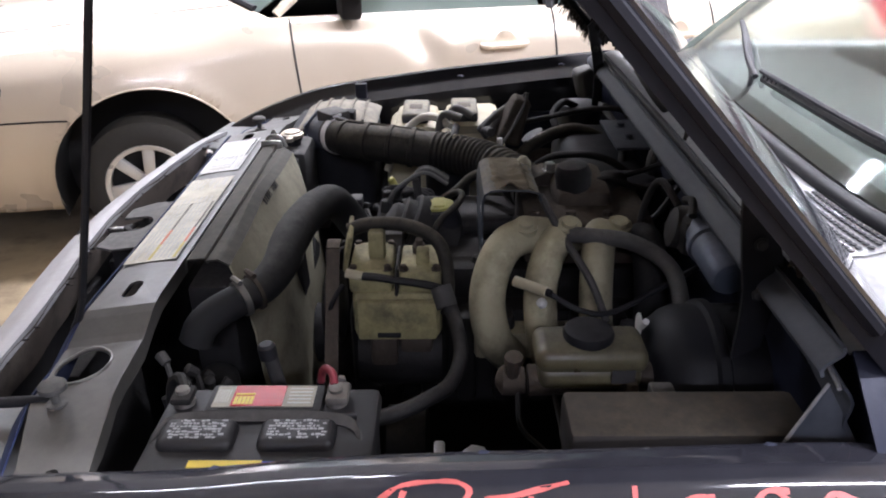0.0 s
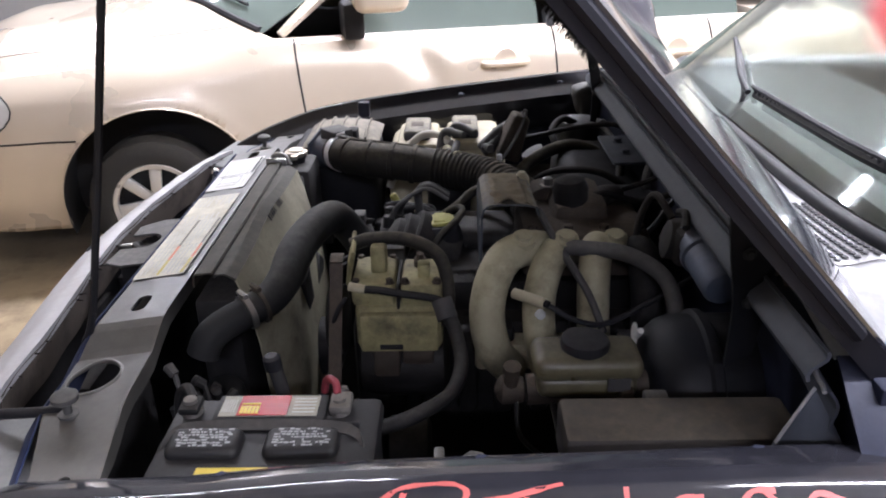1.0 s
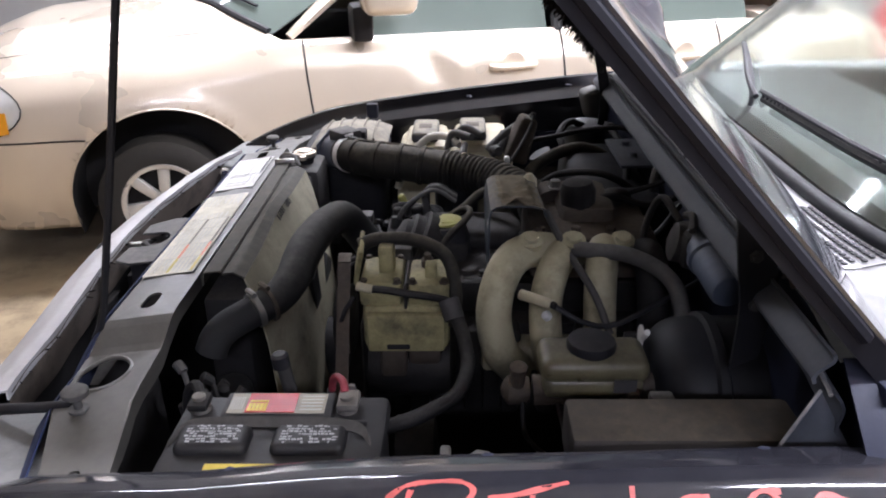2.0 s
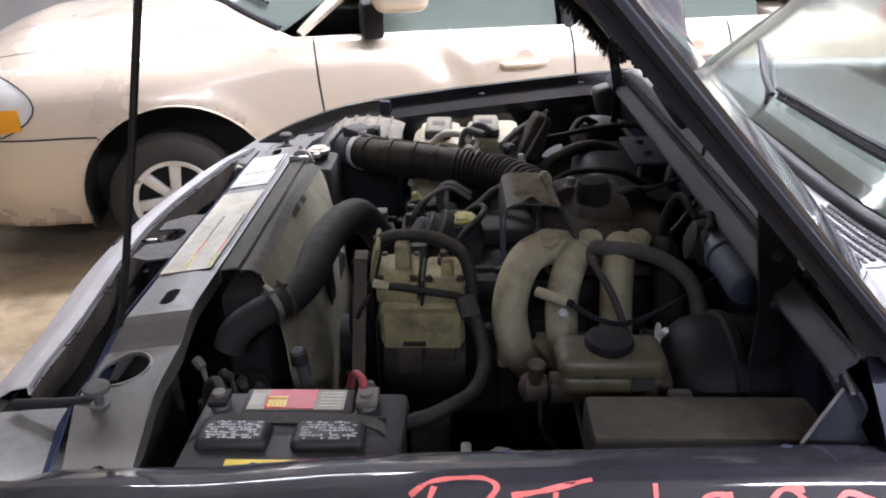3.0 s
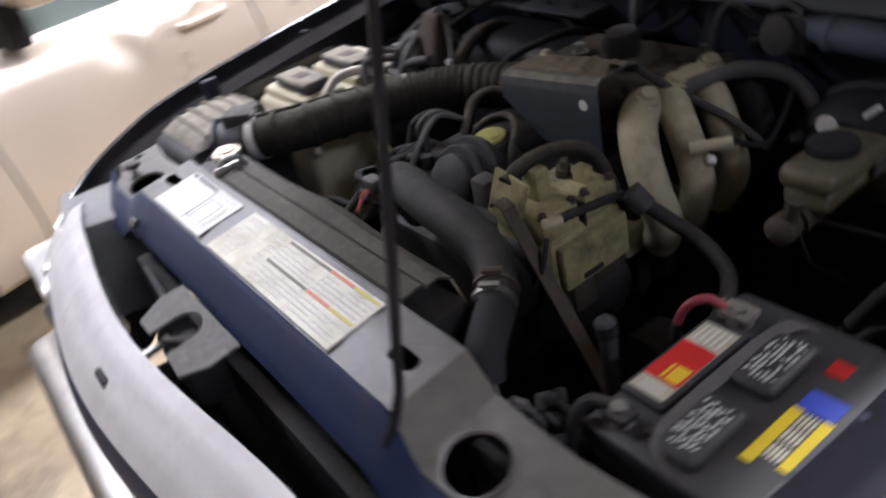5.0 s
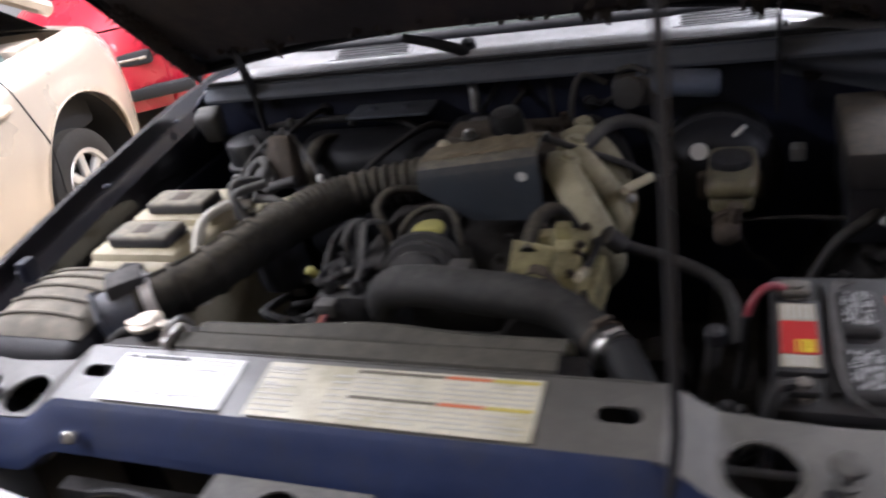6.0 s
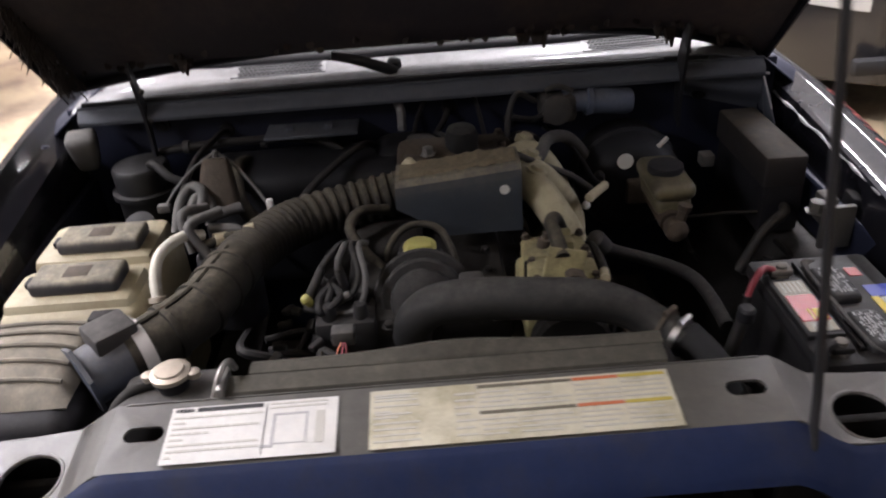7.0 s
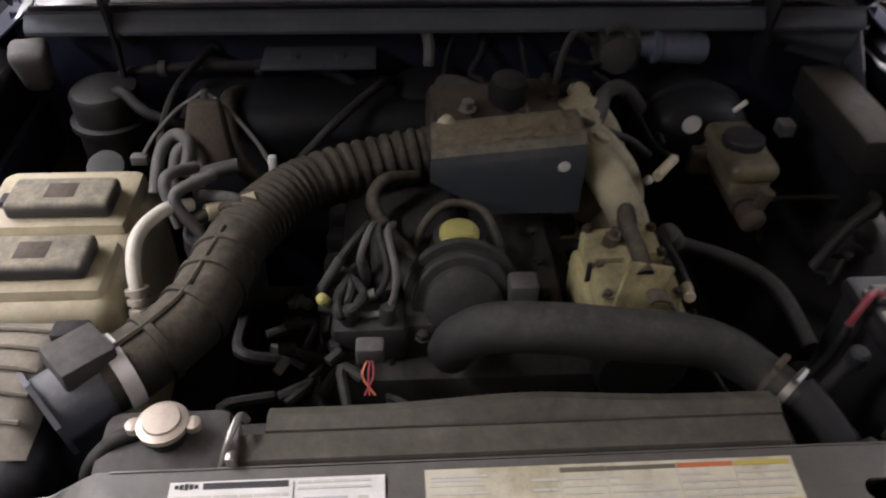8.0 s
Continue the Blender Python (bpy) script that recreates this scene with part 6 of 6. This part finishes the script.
for k, (y, z) in enumerate(((-0.05, 1.0), (0.42, 0.985), (-0.18, 0.96), (0.55, 1.01), (-0.58, 0.99))):
    part("grommet", lathe([(0, 0.016), (0.006, 0.015), (0.007, 0.007), (0.012, 0.006)], (0.93, y, z), (-1, 0, 0), seg=14), M_RUBBER, truck)
for pts in (((0.93, -0.05, 1.0), (0.90, -0.04, 0.985), (0.86, -0.02, 0.97), (0.80, -0.03, 0.99), (0.76, -0.05, 0.985)), ((0.93, 0.42, 0.985), (0.89, 0.43, 0.99), (0.82, 0.46, 0.975), (0.74, 0.47, 0.955), (0.66, 0.46, 0.945)),
            ((0.93, -0.18, 0.96), (0.90, -0.19, 0.975), (0.86, -0.22, 0.985), (0.86, -0.25, 1.0))):
    part("loom", tube(pts, 0.0065, seg=8), M_DIRTBLACK, truck, "taped black wiring loom")
for k in range(6):
    r = rng.uniform
    x, y = r(0.47, 0.60), r(-0.68, -0.54)
    part("stray_wire", tube([(x, y, 0.76 + r(0, 0.03)), (x + r(-0.03, 0.03), y + r(-0.03, 0.03), 0.80 + r(-0.02, 0.02)), (x + r(-0.05, 0.05), y + r(-0.05, 0.05), 0.76)], r(0.003, 0.006), n=4, seg=6), M_DIRTBLACK, truck)

# leads on the compressor
part("clutch_lead", tube([(0.352, -0.262, 0.905), (0.335, -0.270, 0.88), (0.322, -0.262, 0.84), (0.318, -0.245, 0.80)], 0.004, seg=6), M_DIRTBLACK, comp)
part("switch", lathe([(0, 0.011), (0.016, 0.011), (0.018, 0.007), (0.028, 0.006)], (0.468, -0.178, 0.918), (0, -0.2, 1), seg=10), M_RUST, comp)

# worn inner lip of the left fender; dark panel and pan added below to hide the lit floor
worn = [Vector((x, -0.729 - 0.010 * (x - 0.48) / 0.36 + 0.0015 * math.sin(x * 60), 0.9655 + 0.011 * (x - 0.48) / 0.36 + 0.0015 * math.sin(x * 47))) for x in steps(0.47, 0.93, 30)]
part("worn_edge", tube(worn, lambda t: 0.0028 + 0.0012 * math.sin(t * 40), seg=6, n=2), M_WORN, fend_d, "bare worn metal edge")
part("floor_hiding_panel", rbox(-0.14, 0.13, -0.60, 0.60, 0.46, 0.48, 0.006), M_DIRTBLACK, truck, "added dark panel hiding the lit floor under the grille")
part("floor_hiding_pan", rbox(0.12, 1.45, -0.62, 0.62, 0.24, 0.262, 0.008), M_IRON, truck, "added dark pan hiding the lit floor under the engine")


# ---- hand-painted marks on the fender ----
def on_wing(x, d):
    """A point on the left fender, d metres down its outer side from the crest."""
    cy, czz = curve_table(CREST_Y, x), crest_z(-1, x)
    prof = [(-0.030, -0.006), (-0.010, -0.0005), (0.008, -0.002), (0.035, -0.018), (0.062, -0.055), (0.080, -0.11), (0.085, -0.20)]
    d += 0.0388
    for (a, b), (c, e) in zip(prof, prof[1:]):
        ln = math.hypot(c - a, e - b)
        if d <= ln or (c, e) == prof[-1]:
            t = max(0, d / ln)
            return Vector((x, -(cy + a + (c - a) * t + 0.0018), czz + b + (e - b) * t))
        d -= ln


def stroke(pts, w=0.0052):
    """A painted stroke: a flat ribbon hugging the fender."""
    bm = bmesh.new()
    line = spline([(x, d, 0) for x, d in pts], 6)
    rows = []
    for i, p in enumerate(line):
        t = (line[min(i + 1, len(line) - 1)] - line[max(i - 1, 0)]).normalized()
        nrm = Vector((-t.y, t.x, 0)) * w / 2 * (1 + 0.18 * math.sin(i * 0.9 + pts[0][0] * 70) + 0.10 * math.sin(i * 2.3))
        rows.append([bm.verts.new(on_wing(p.x + nrm.x, p.y + nrm.y)), bm.verts.new(on_wing(p.x - nrm.x, p.y - nrm.y))])
    for a, b in zip(rows, rows[1:]):
        bm.faces.new((a[0], b[0], b[1], a[1]))
    bm.normal_update()
    bmesh.ops.solidify(bm, geom=list(bm.faces), thickness=0.0006)
    return bm


LX, LD = 0.447, 0.006
LETTERS = {
    "letter_b": [[(0.006, 0.002), (0.026, -0.012), (0.055, -0.016), (0.078, -0.014), (0.086, 0.000), (0.049, 0.029), (0.015, 0.041)], [(0.031, -0.012), (0.013, 0.037), (-0.004, 0.085)], [(0.013, 0.041), (0.045, 0.041), (0.073, 0.061), (0.074, 0.070), (0.057, 0.086)]],
    "letter_i": [[(0.101, 0.004), (0.133, -0.001), (0.176, -0.012)], [(0.142, 0.001), (0.137, 0.037), (0.133, 0.073)], [(0.107, 0.090), (0.153, 0.073), (0.197, 0.061)]],
    "digit_one": [[(0.232, -0.006), (0.230, 0.049), (0.229, 0.100)]],
    "digit_zero": [[(0.299, 0.006), (0.276, 0.008), (0.253, 0.041), (0.257, 0.061), (0.269, 0.073), (0.285, 0.069), (0.302, 0.045), (0.301, 0.022), (0.288, 0.004)]],
    "digit_nought": [[(0.362, 0.002), (0.339, 0.004), (0.316, 0.037), (0.320, 0.058), (0.333, 0.071), (0.350, 0.066), (0.366, 0.042), (0.364, 0.018), (0.350, 0.000)]],
    "digit_eight": [[(0.42, 0.012), (0.396, 0.006), (0.38, 0.03), (0.402, 0.052), (0.418, 0.078), (0.398, 0.098), (0.378, 0.08), (0.398, 0.052), (0.418, 0.03), (0.412, 0.008)]],
}
for nm, strokes in LETTERS.items():
    for s in strokes:
        part(nm, stroke([(LX + x, LD + d) for x, d in s]), M_MARKER, fend_d, "red painted mark")


# ---- parked cars ----
def car(m, paint, label, length=4.80, width=1.88, wheelbase=2.87, over=1.02, belt=0.93, roof=1.52, tan=True):
    """A parked car; x runs from nose to tail with the front axle at 0, y to its right side, near side at -y."""
    th = thing("sedan" if tan else "hatchback", m, label, "car", "parked cars")
    x0, x1 = -over, length - over
    hw = width / 2
    R, AX, AZ = (0.415, 0.045, 0.300) if tan else (0.375, 0.0, 0.335)

    def half(x, z):
        """Half width of the body at a height."""
        nose = max(0, (x0 + 0.55 - x) / 0.55) if tan else 1.35 * max(0, (x0 + 0.70 - x) / 0.70)
        tail = max(0, (x - x1 + 0.6) / 0.6)
        w = hw - 0.30 * nose ** 2.2 - 0.22 * tail ** 2.2
        flare = 0.018 * (math.exp(-((x / 0.5) ** 2)) + math.exp(-(((x - wheelbase) / 0.5) ** 2))) * math.exp(-((z - 0.62) / 0.2) ** 2)
        s = 1 - ((z - 0.58) / 0.50) ** 2 * 0.10 if z > 0.58 else 1 - ((0.58 - z) / 0.36) ** 2 * 0.07
        dent = 0.0
        if tan:
            dent = 0.022 * math.exp(-((x - 1.18 - 0.5 * (0.86 - z)) / 0.07) ** 2) * math.exp(-((z - 0.84) / 0.09) ** 2) - 0.010 * math.exp(-((x - 1.33) / 0.05) ** 2) * math.exp(-((z - 0.80) / 0.06) ** 2)
        roll = max(0, (z - top(x) + 0.13) / 0.13) ** 2
        inset = 0.11 - 0.065 * min(1, max(0, (x - 0.1) / 0.4))
        swell = 0.0
        for cx in (0, wheelbase):
            r = math.hypot(x - cx - AX, z - AZ)
            swell += 0.012 * math.exp(-((r - R - 0.012) / 0.045) ** 2)
        return w * s + flare + swell - dent - inset * roll

    def top(x):
        """Height of the body's shoulder line."""
        nose = max(0, (x0 + 0.35 - x) / 0.35)
        tail = max(0, (x - x1 + 0.60) / 0.60)
        return 0.83 + 0.12 * min(1, max(0, (x - x0) / 1.6)) - 0.10 * nose ** 2 - 0.20 * tail ** 2.2

    for s in (-1, 1):
        bm = bmesh.new()
        nx, nz_ = 190, 30
        g = []
        for i in range(nx + 1):
            x = x0 + (x1 - x0) * i / nx
            row = []
            for j in range(nz_ + 1):
                z = 0.20 + (top(x) - 0.20) * j / nz_
                px = x
                for cx in (0, wheelbase):
                    dx, dz = x - cx - AX, z - AZ
                    r = math.hypot(dx, dz)
                    if abs(r - R) < 0.028 and r > 0.01:
                        px, z = cx + AX + dx * R / r, AZ + dz * R / r
                row.append(bm.verts.new((px, s * half(px, z), z)))
            g.append(row)
        for a, b in zip(g, g[1:]):
            for k in range(nz_):
                vs = (a[k], b[k], b[k + 1], a[k + 1])
                c = sum((v.co for v in vs), Vector()) / 4
                if all(math.hypot(c.x - cx - AX, c.z - AZ) > R - 0.004 for cx in (0, wheelbase)):
                    bm.faces.new(vs)
        bmesh.ops.delete(bm, geom=[v for v in bm.verts if not v.link_faces], context="VERTS")
        side = part("body_side", bm, paint, th, sharp=50)
        side.modifiers.new("skin", "SOLIDIFY").thickness = 0.012
        # wheel arch lips and wells
        for cx in (0, wheelbase):
            arch = [(cx + AX + R * math.cos(a), s * (half(cx + AX + R * math.cos(a), AZ + R * math.sin(a)) + 0.002), AZ + R * math.sin(a)) for a in steps(-0.2, math.pi + 0.2, 30)]
            part("arch_lip", tube(arch, 0.004, smooth=False, seg=8), paint, side)
            bm = bmesh.new()
            sheet(lambda u, v: (cx + AX + (R - 0.002) * math.cos(v), s * (hw - 0.03 - 0.30 * u), AZ + (R - 0.002) * math.sin(v)), steps(0, 1, 3), steps(-0.3, math.pi + 0.3, 24), bm)
            rbox(cx - R, cx + R, s * (hw - 0.34), s * (hw - 0.31), 0.20, 0.335 + R, 0, bm)
            part("wheel_well", bm, M_SEAM, th)
        # door gaps, handles, trim
        doors = (0.675, 1.835, 2.62)
        for x in doors:
            line = [(x + 0.02 * math.sin(z * 5), s * (half(x, z) + 0.0005), z) for z in steps(0.28, top(x) - 0.005, 14)]
            part("door_gap", tube(line, 0.0045, smooth=False, seg=5), M_SEAM, side)
        for x in (1.58, 2.42):
            hb = bmesh.new()
            y = half(x, 0.80)
            tube([(x - 0.105, s * (y - 0.003), 0.800), (x - 0.08, s * (y + 0.028), 0.803), (x + 0.07, s * (y + 0.028), 0.805), (x + 0.10, s * (y - 0.003), 0.805)], 0.014, hb, seg=10)
            h = part("door_handle", hb, paint, side)
            part("handle_recess", lathe([(-0.012, 0.048), (0.003, 0.050)], (x, s * (y - 0.002), 0.815), (0, s, 0), seg=20), paint, h)
        part("bumper_gap", tube([(x, s * (half(x, 0.60) + 0.0005), 0.605 + 0.02 * max(0, -0.75 - x)) for x in steps(x0 + 0.10, -0.26, 12)], 0.004, smooth=False, seg=5), M_SEAM, side)
        # headlight
        bm = bmesh.new()
        def lampf(u, v):
            x = x0 + 0.04 + 0.50 * u * (1 - 0.28 * (2 * v - 1) ** 2)
            z = 0.60 + 0.02 * u + (min(0.86, top(x) - 0.012) - 0.62) * v if tan else 0.55 + 0.05 * u + (min(0.76, top(x) - 0.015) - 0.60) * v
            return (x, s * (half(x, z) + 0.004), z)

        sheet(lambda u, v: lampf(u, v), steps(0, 1, 12), steps(0, 1, 8), bm, 0.004)
        hl = part("headlight", bm, M_LAMPGLASS, th, "clear headlight lens")
        rim_line = [lampf(u, 0) for u in steps(0.3, 1, 8)] + [lampf(1, v) for v in steps(0, 1, 8)[1:]] + [lampf(u, 1) for u in steps(1, 0.3, 8)[1:]]
        part("lens_gap", tube([Vector(p) + Vector((0, s * 0.001, 0)) for p in rim_line], 0.0032, smooth=False, seg=5), M_SEAM, hl)
        bm = bmesh.new()
        sheet(lambda u, v: (x0 + 0.28 + 0.20 * u, s * (half(x0 + 0.28 + 0.20 * u, 0.62 + 0.09 * v) + 0.009), 0.618 + 0.03 * u + (0.105 - 0.02 * u) * v), steps(0, 1, 6), steps(0, 1, 4), bm, 0.002)
        part("amber_lens", bm, M_AMBER, hl)
        # mirror
        mb = bmesh.new()
        rbox(0.885, 1.115, s * (hw - 0.03), s * (hw + 0.20), belt + 0.135, belt + 0.28, 0.05, mb, 4)
        mir = part("door_mirror", mb, paint, th)
        part("mirror_foot", rbox(0.86, 0.95, s * (hw - 0.15), s * (hw + 0.02), belt + 0.01, belt + 0.16, 0.02), M_BLACK, mir)
        # wheels
        for cx in (0, wheelbase):
            TR = 0.283 if tan else 0.30
            kk = TR / 0.322
            prof = [(-0.11, 0.20), (-0.112, 0.28), (-0.09, 0.315), (-0.05, 0.322), (0.05, 0.322), (0.09, 0.315), (0.112, 0.28), (0.108, 0.215), (0.10, 0.20)]
            wh = part("wheel", lathe([(h, r * kk) for h, r in prof], (cx, s * (hw - 0.135), TR), (0, s, 0), seg=44, cap=False), M_TYRE, th, "worn black tyre")
            bm = lathe([(h, r * kk) for h, r in ((0.0, 0.205), (0.09, 0.205), (0.088, 0.185), (0.040, 0.182), (0.035, 0.0))], (cx, s * (hw - 0.135), TR), (0, s, 0), seg=40)
            rim_ob = part("rim", bm, M_SEAM, wh)
            part("rim_ring", lathe([(h, r * kk) for h, r in ((0.080, 0.200), (0.104, 0.208), (0.108, 0.204), (0.102, 0.184), (0.080, 0.180))], (cx, s * (hw - 0.135), TR), (0, s, 0), seg=40, cap=False), M_RIM, wh, "silver alloy ring")
            sb = bmesh.new()
            for k in range(7):
                a = 2 * math.pi * k / 7 + 0.3
                sub = bmesh.new()
                rbox(0.03, 0.190 * kk, -0.014, 0.014, -0.030, 0.030, 0.010, sub)
                for v in sub.verts:
                    v.co.z *= 0.75 + 1.2 * max(0, v.co.x - 0.06)
                bmesh.ops.transform(sub, matrix=Matrix.Translation((cx, s * (hw - 0.058), TR)) @ Matrix.Rotation(a, 4, "Y"), verts=sub.verts)
                absorb(sb, sub)
            lathe([(0.0, 0.055), (0.02, 0.052), (0.026, 0.03)], (cx, s * (hw - 0.062), TR), (0, s, 0), sb, 20)
            part("spokes", sb, M_RIM, wh, "silver spokes")

    RX = 0.66 if tan else 0.50

    def roofline(x):
        return lerp_table([(RX - 0.08, belt + 0.01), (1.25, roof - 0.05), (1.9, roof), (2.6, roof - 0.05), (3.45, belt + 0.03)], x)

    # bonnet and boot
    bm = bmesh.new()
    BX, BOW = (0.57, 0.47) if tan else (0.50, 0.28)
    xs = steps(x0 + 0.005, BX, 30)
    def bon(u, v):
        """The bonnet's skin: u along the car, v across it."""
        rise = (0.15 if tan else 0.085) * min(1, (u - x0) / 0.5) ** 0.7 * (1 - abs(v) ** 2.6) + 0.012 * math.exp(-((abs(v) - 0.62) / 0.12) ** 2) * min(1, (u - x0) / 0.5)
        return (u - BOW * (1 - v * v) * max(0, (u - x0) / (BX - x0)) ** 2, v * half(u, top(u)), top(u) + rise)

    sheet(bon, xs, steps(-1, 1, 40), bm, 0.004)
    bonnet = part("bonnet", bm, paint, th)
    for s in (-1, 1):
        part("bonnet_gap", tube([(u - BOW * (1 - 0.875 ** 2) * max(0, (u - x0) / (BX - x0)) ** 2, s * 0.875 * half(u, top(u)), bon(u, 0.875)[2] + 0.003) for u in steps(x0 + 0.3, BX - 0.05, 10)], 0.0012, seg=5), M_SEAM, bonnet)
    bm = bmesh.new()
    sheet(lambda u, v: (u, v * half(u, top(u)), top(u) + 0.06 * (1 - abs(v) ** 3) * min(1, (x1 - u) / 0.3)), steps(3.25, x1 - 0.005, 16), steps(-1, 1, 20), bm, 0.004)
    part("boot_lid", bm, paint, th)
    # nose and tail
    for xe, sg in ((x0, -1), (x1, 1)):
        bm = bmesh.new()
        sheet(lambda u, v: (xe + sg * 0.09 * (1 - v * v) * (1 - 0.6 * (2 * u - 1) ** 2), v * half(xe, 0.20 + (top(xe) - 0.2) * u), 0.20 + (top(xe) - 0.20) * u), steps(0, 1, 12), steps(-1, 1, 24), bm, 0.006)
        nose = part("bumper", bm, paint, th)
        if sg < 0:
            part("lower_intake", rbox(xe - (0.080 if tan else 0.088), xe - 0.02, -(0.24 if tan else 0.44), 0.24 if tan else 0.44, 0.28, 0.36, 0.02), M_SEAM, nose)
            gr = part("grille", rbox(xe - 0.088, xe - 0.02, -0.24, 0.24, 0.50, 0.585, 0.02), M_SEAM, nose)
            part("chrome_bar", rbox(xe - 0.094, xe - 0.06, -0.22, 0.22, 0.535, 0.555, 0.008), M_BRIGHT, gr)
    # greenhouse
    bm = bmesh.new()
    sheet(lambda u, v: Vector(bon(BX, 0.95 * v)).lerp(Vector((1.33, v * 0.60 * hw / 0.94, roof - 0.06 + 0.03 * (1 - v * v))), u) - Vector((0.006, 0, 0.006)), steps(0, 1, 10), steps(-1, 1, 20), bm, 0.005)
    ws = part("windscreen", bm, M_CARGLASS, th, "grey-green windscreen glass")
    if tan:
        for va, vb in ((-0.80, -0.12), (0.0, 0.62)):
            wp = [Vector(bon(BX, v)).lerp(Vector((1.33, v * 0.60 * hw / 0.94, roof - 0.06)), 0.05 + 0.06 * abs(v)) + Vector((-0.012, 0, 0.012)) for v in steps(va, vb, 8)]
            part("wiper", tube(wp, 0.008, seg=6, n=3), M_BLACK, ws, "black wiper")
        part("cowl_grille", tube([Vector(bon(BX, v)) + Vector((0.012, 0, 0.002)) for v in steps(-0.93, 0.93, 24)], 0.018, seg=8, n=2), M_BLACK, ws, "black plastic strip below the glass")
    bm = bmesh.new()
    sheet(lambda u, v: (2.55 + 0.75 * u, v * (0.60 + 0.15 * u) * hw / 0.94, roof - 0.07 - (roof - 0.07 - belt - 0.02) * u + 0.03 * (1 - v * v)), steps(0, 1, 8), steps(-1, 1, 16), bm, 0.005)
    part("rear_window", bm, M_DARKGLASS, th)
    bm = bmesh.new()
    sheet(lambda u, v: (1.28 + 1.30 * u, v * 0.63 * hw / 0.94, roof - 0.06 + 0.05 * (1 - v ** 4) * math.sin(math.pi * (0.1 + 0.8 * u))), steps(0, 1, 14), steps(-1, 1, 20), bm, 0.006)
    part("roof", bm, paint, th)
    for s in (-1, 1):
        for xa, xb in ((0.92, 1.76), (1.86, 2.78)):
            bm = bmesh.new()
            sheet(lambda u, v: (xa + (xb - xa) * u, s * (hw * 0.885 - 0.235 * v * min(1, (roofline(xa + (xb - xa) * u) - belt) / 0.5)), belt + 0.005 + (min(roof - 0.10, roofline(xa + (xb - xa) * u)) - belt - 0.015) * v), steps(0, 1, 14), steps(0, 1, 6), bm, 0.004)
            part("side_window", bm, M_CARGLASS, th)
        rail = [(x, s * (hw * 0.885 - 0.24 * min(1, (roofline(x) - belt) / 0.5)), min(roof - 0.07, roofline(x))) for x in steps(RX - 0.06, 3.3, 36)]
        part("roof_rail", tube(rail, lambda t: 0.020 + 0.020 * min(1, t * 7), smooth=False, seg=8), paint, th)
        part("pillar", tube([(1.81, s * (hw * 0.885 + 0.002), belt), (1.83, s * (hw * 0.885 - 0.22), roof - 0.09)], 0.028, smooth=False, seg=8), M_SEAM, th)
        bm = bmesh.new()
        sheet(lambda u, v: (0.38 + 2.95 * u, s * (half(0.38 + 2.95 * u, top(0.38 + 2.95 * u)) * (1 - v) + hw * 0.878 * v), top(0.38 + 2.95 * u) * (1 - v) + (belt + 0.012) * v), steps(0, 1, 30), steps(0, 1, 3), bm, 0.004)
        part("shoulder", bm, paint, th)
        part("belt_trim", tube([(x, s * (hw * 0.885 + 0.006), belt + 0.012) for x in steps(0.70, 2.9, 14)], 0.008, seg=6), M_BRIGHT, th, "bright window trim")
        bm = rbox(2.85, 3.05, s * 0.55, s * hw * 0.89, belt - 0.03, belt + 0.04, 0.01)
        part("quarter_panel", bm, paint, th)
    part("underbody", rbox(x0 + 0.15, x1 - 0.15, -hw + 0.36, hw - 0.36, 0.18, 0.55, 0.03), M_SEAM, th)
    part("cabin_floor", rbox(0.4, 3.2, -hw + 0.10, hw - 0.10, 0.50, belt - 0.06, 0.03), M_SEAM, th)
    return th


YAW = 13.8
near = Vector((-0.775, 1.80, 0))
org = near + Matrix.Rotation(radians(YAW), 3, "Z") @ Vector((0, 0.885, 0))
car(pose(org.x, org.y, 0, 0, 0, YAW), M_TAN, "champagne tan four-door sedan parked beside the truck, dented door")
car(pose(4.04, 3.60, 0, 0, 0, 24), M_REDPAINT, "glossy red hatchback parked nose towards the truck", length=4.3, width=1.72, wheelbase=2.55, over=0.85, belt=0.90, roof=1.44, tan=False)

car(pose(3.75, -2.45, 0, 0, 0, 0), M_DARKPAINT, "charcoal hatchback parked in the dim rear of the hall", length=4.3, width=1.72, wheelbase=2.55, over=0.85, belt=0.90, roof=1.44, tan=False)
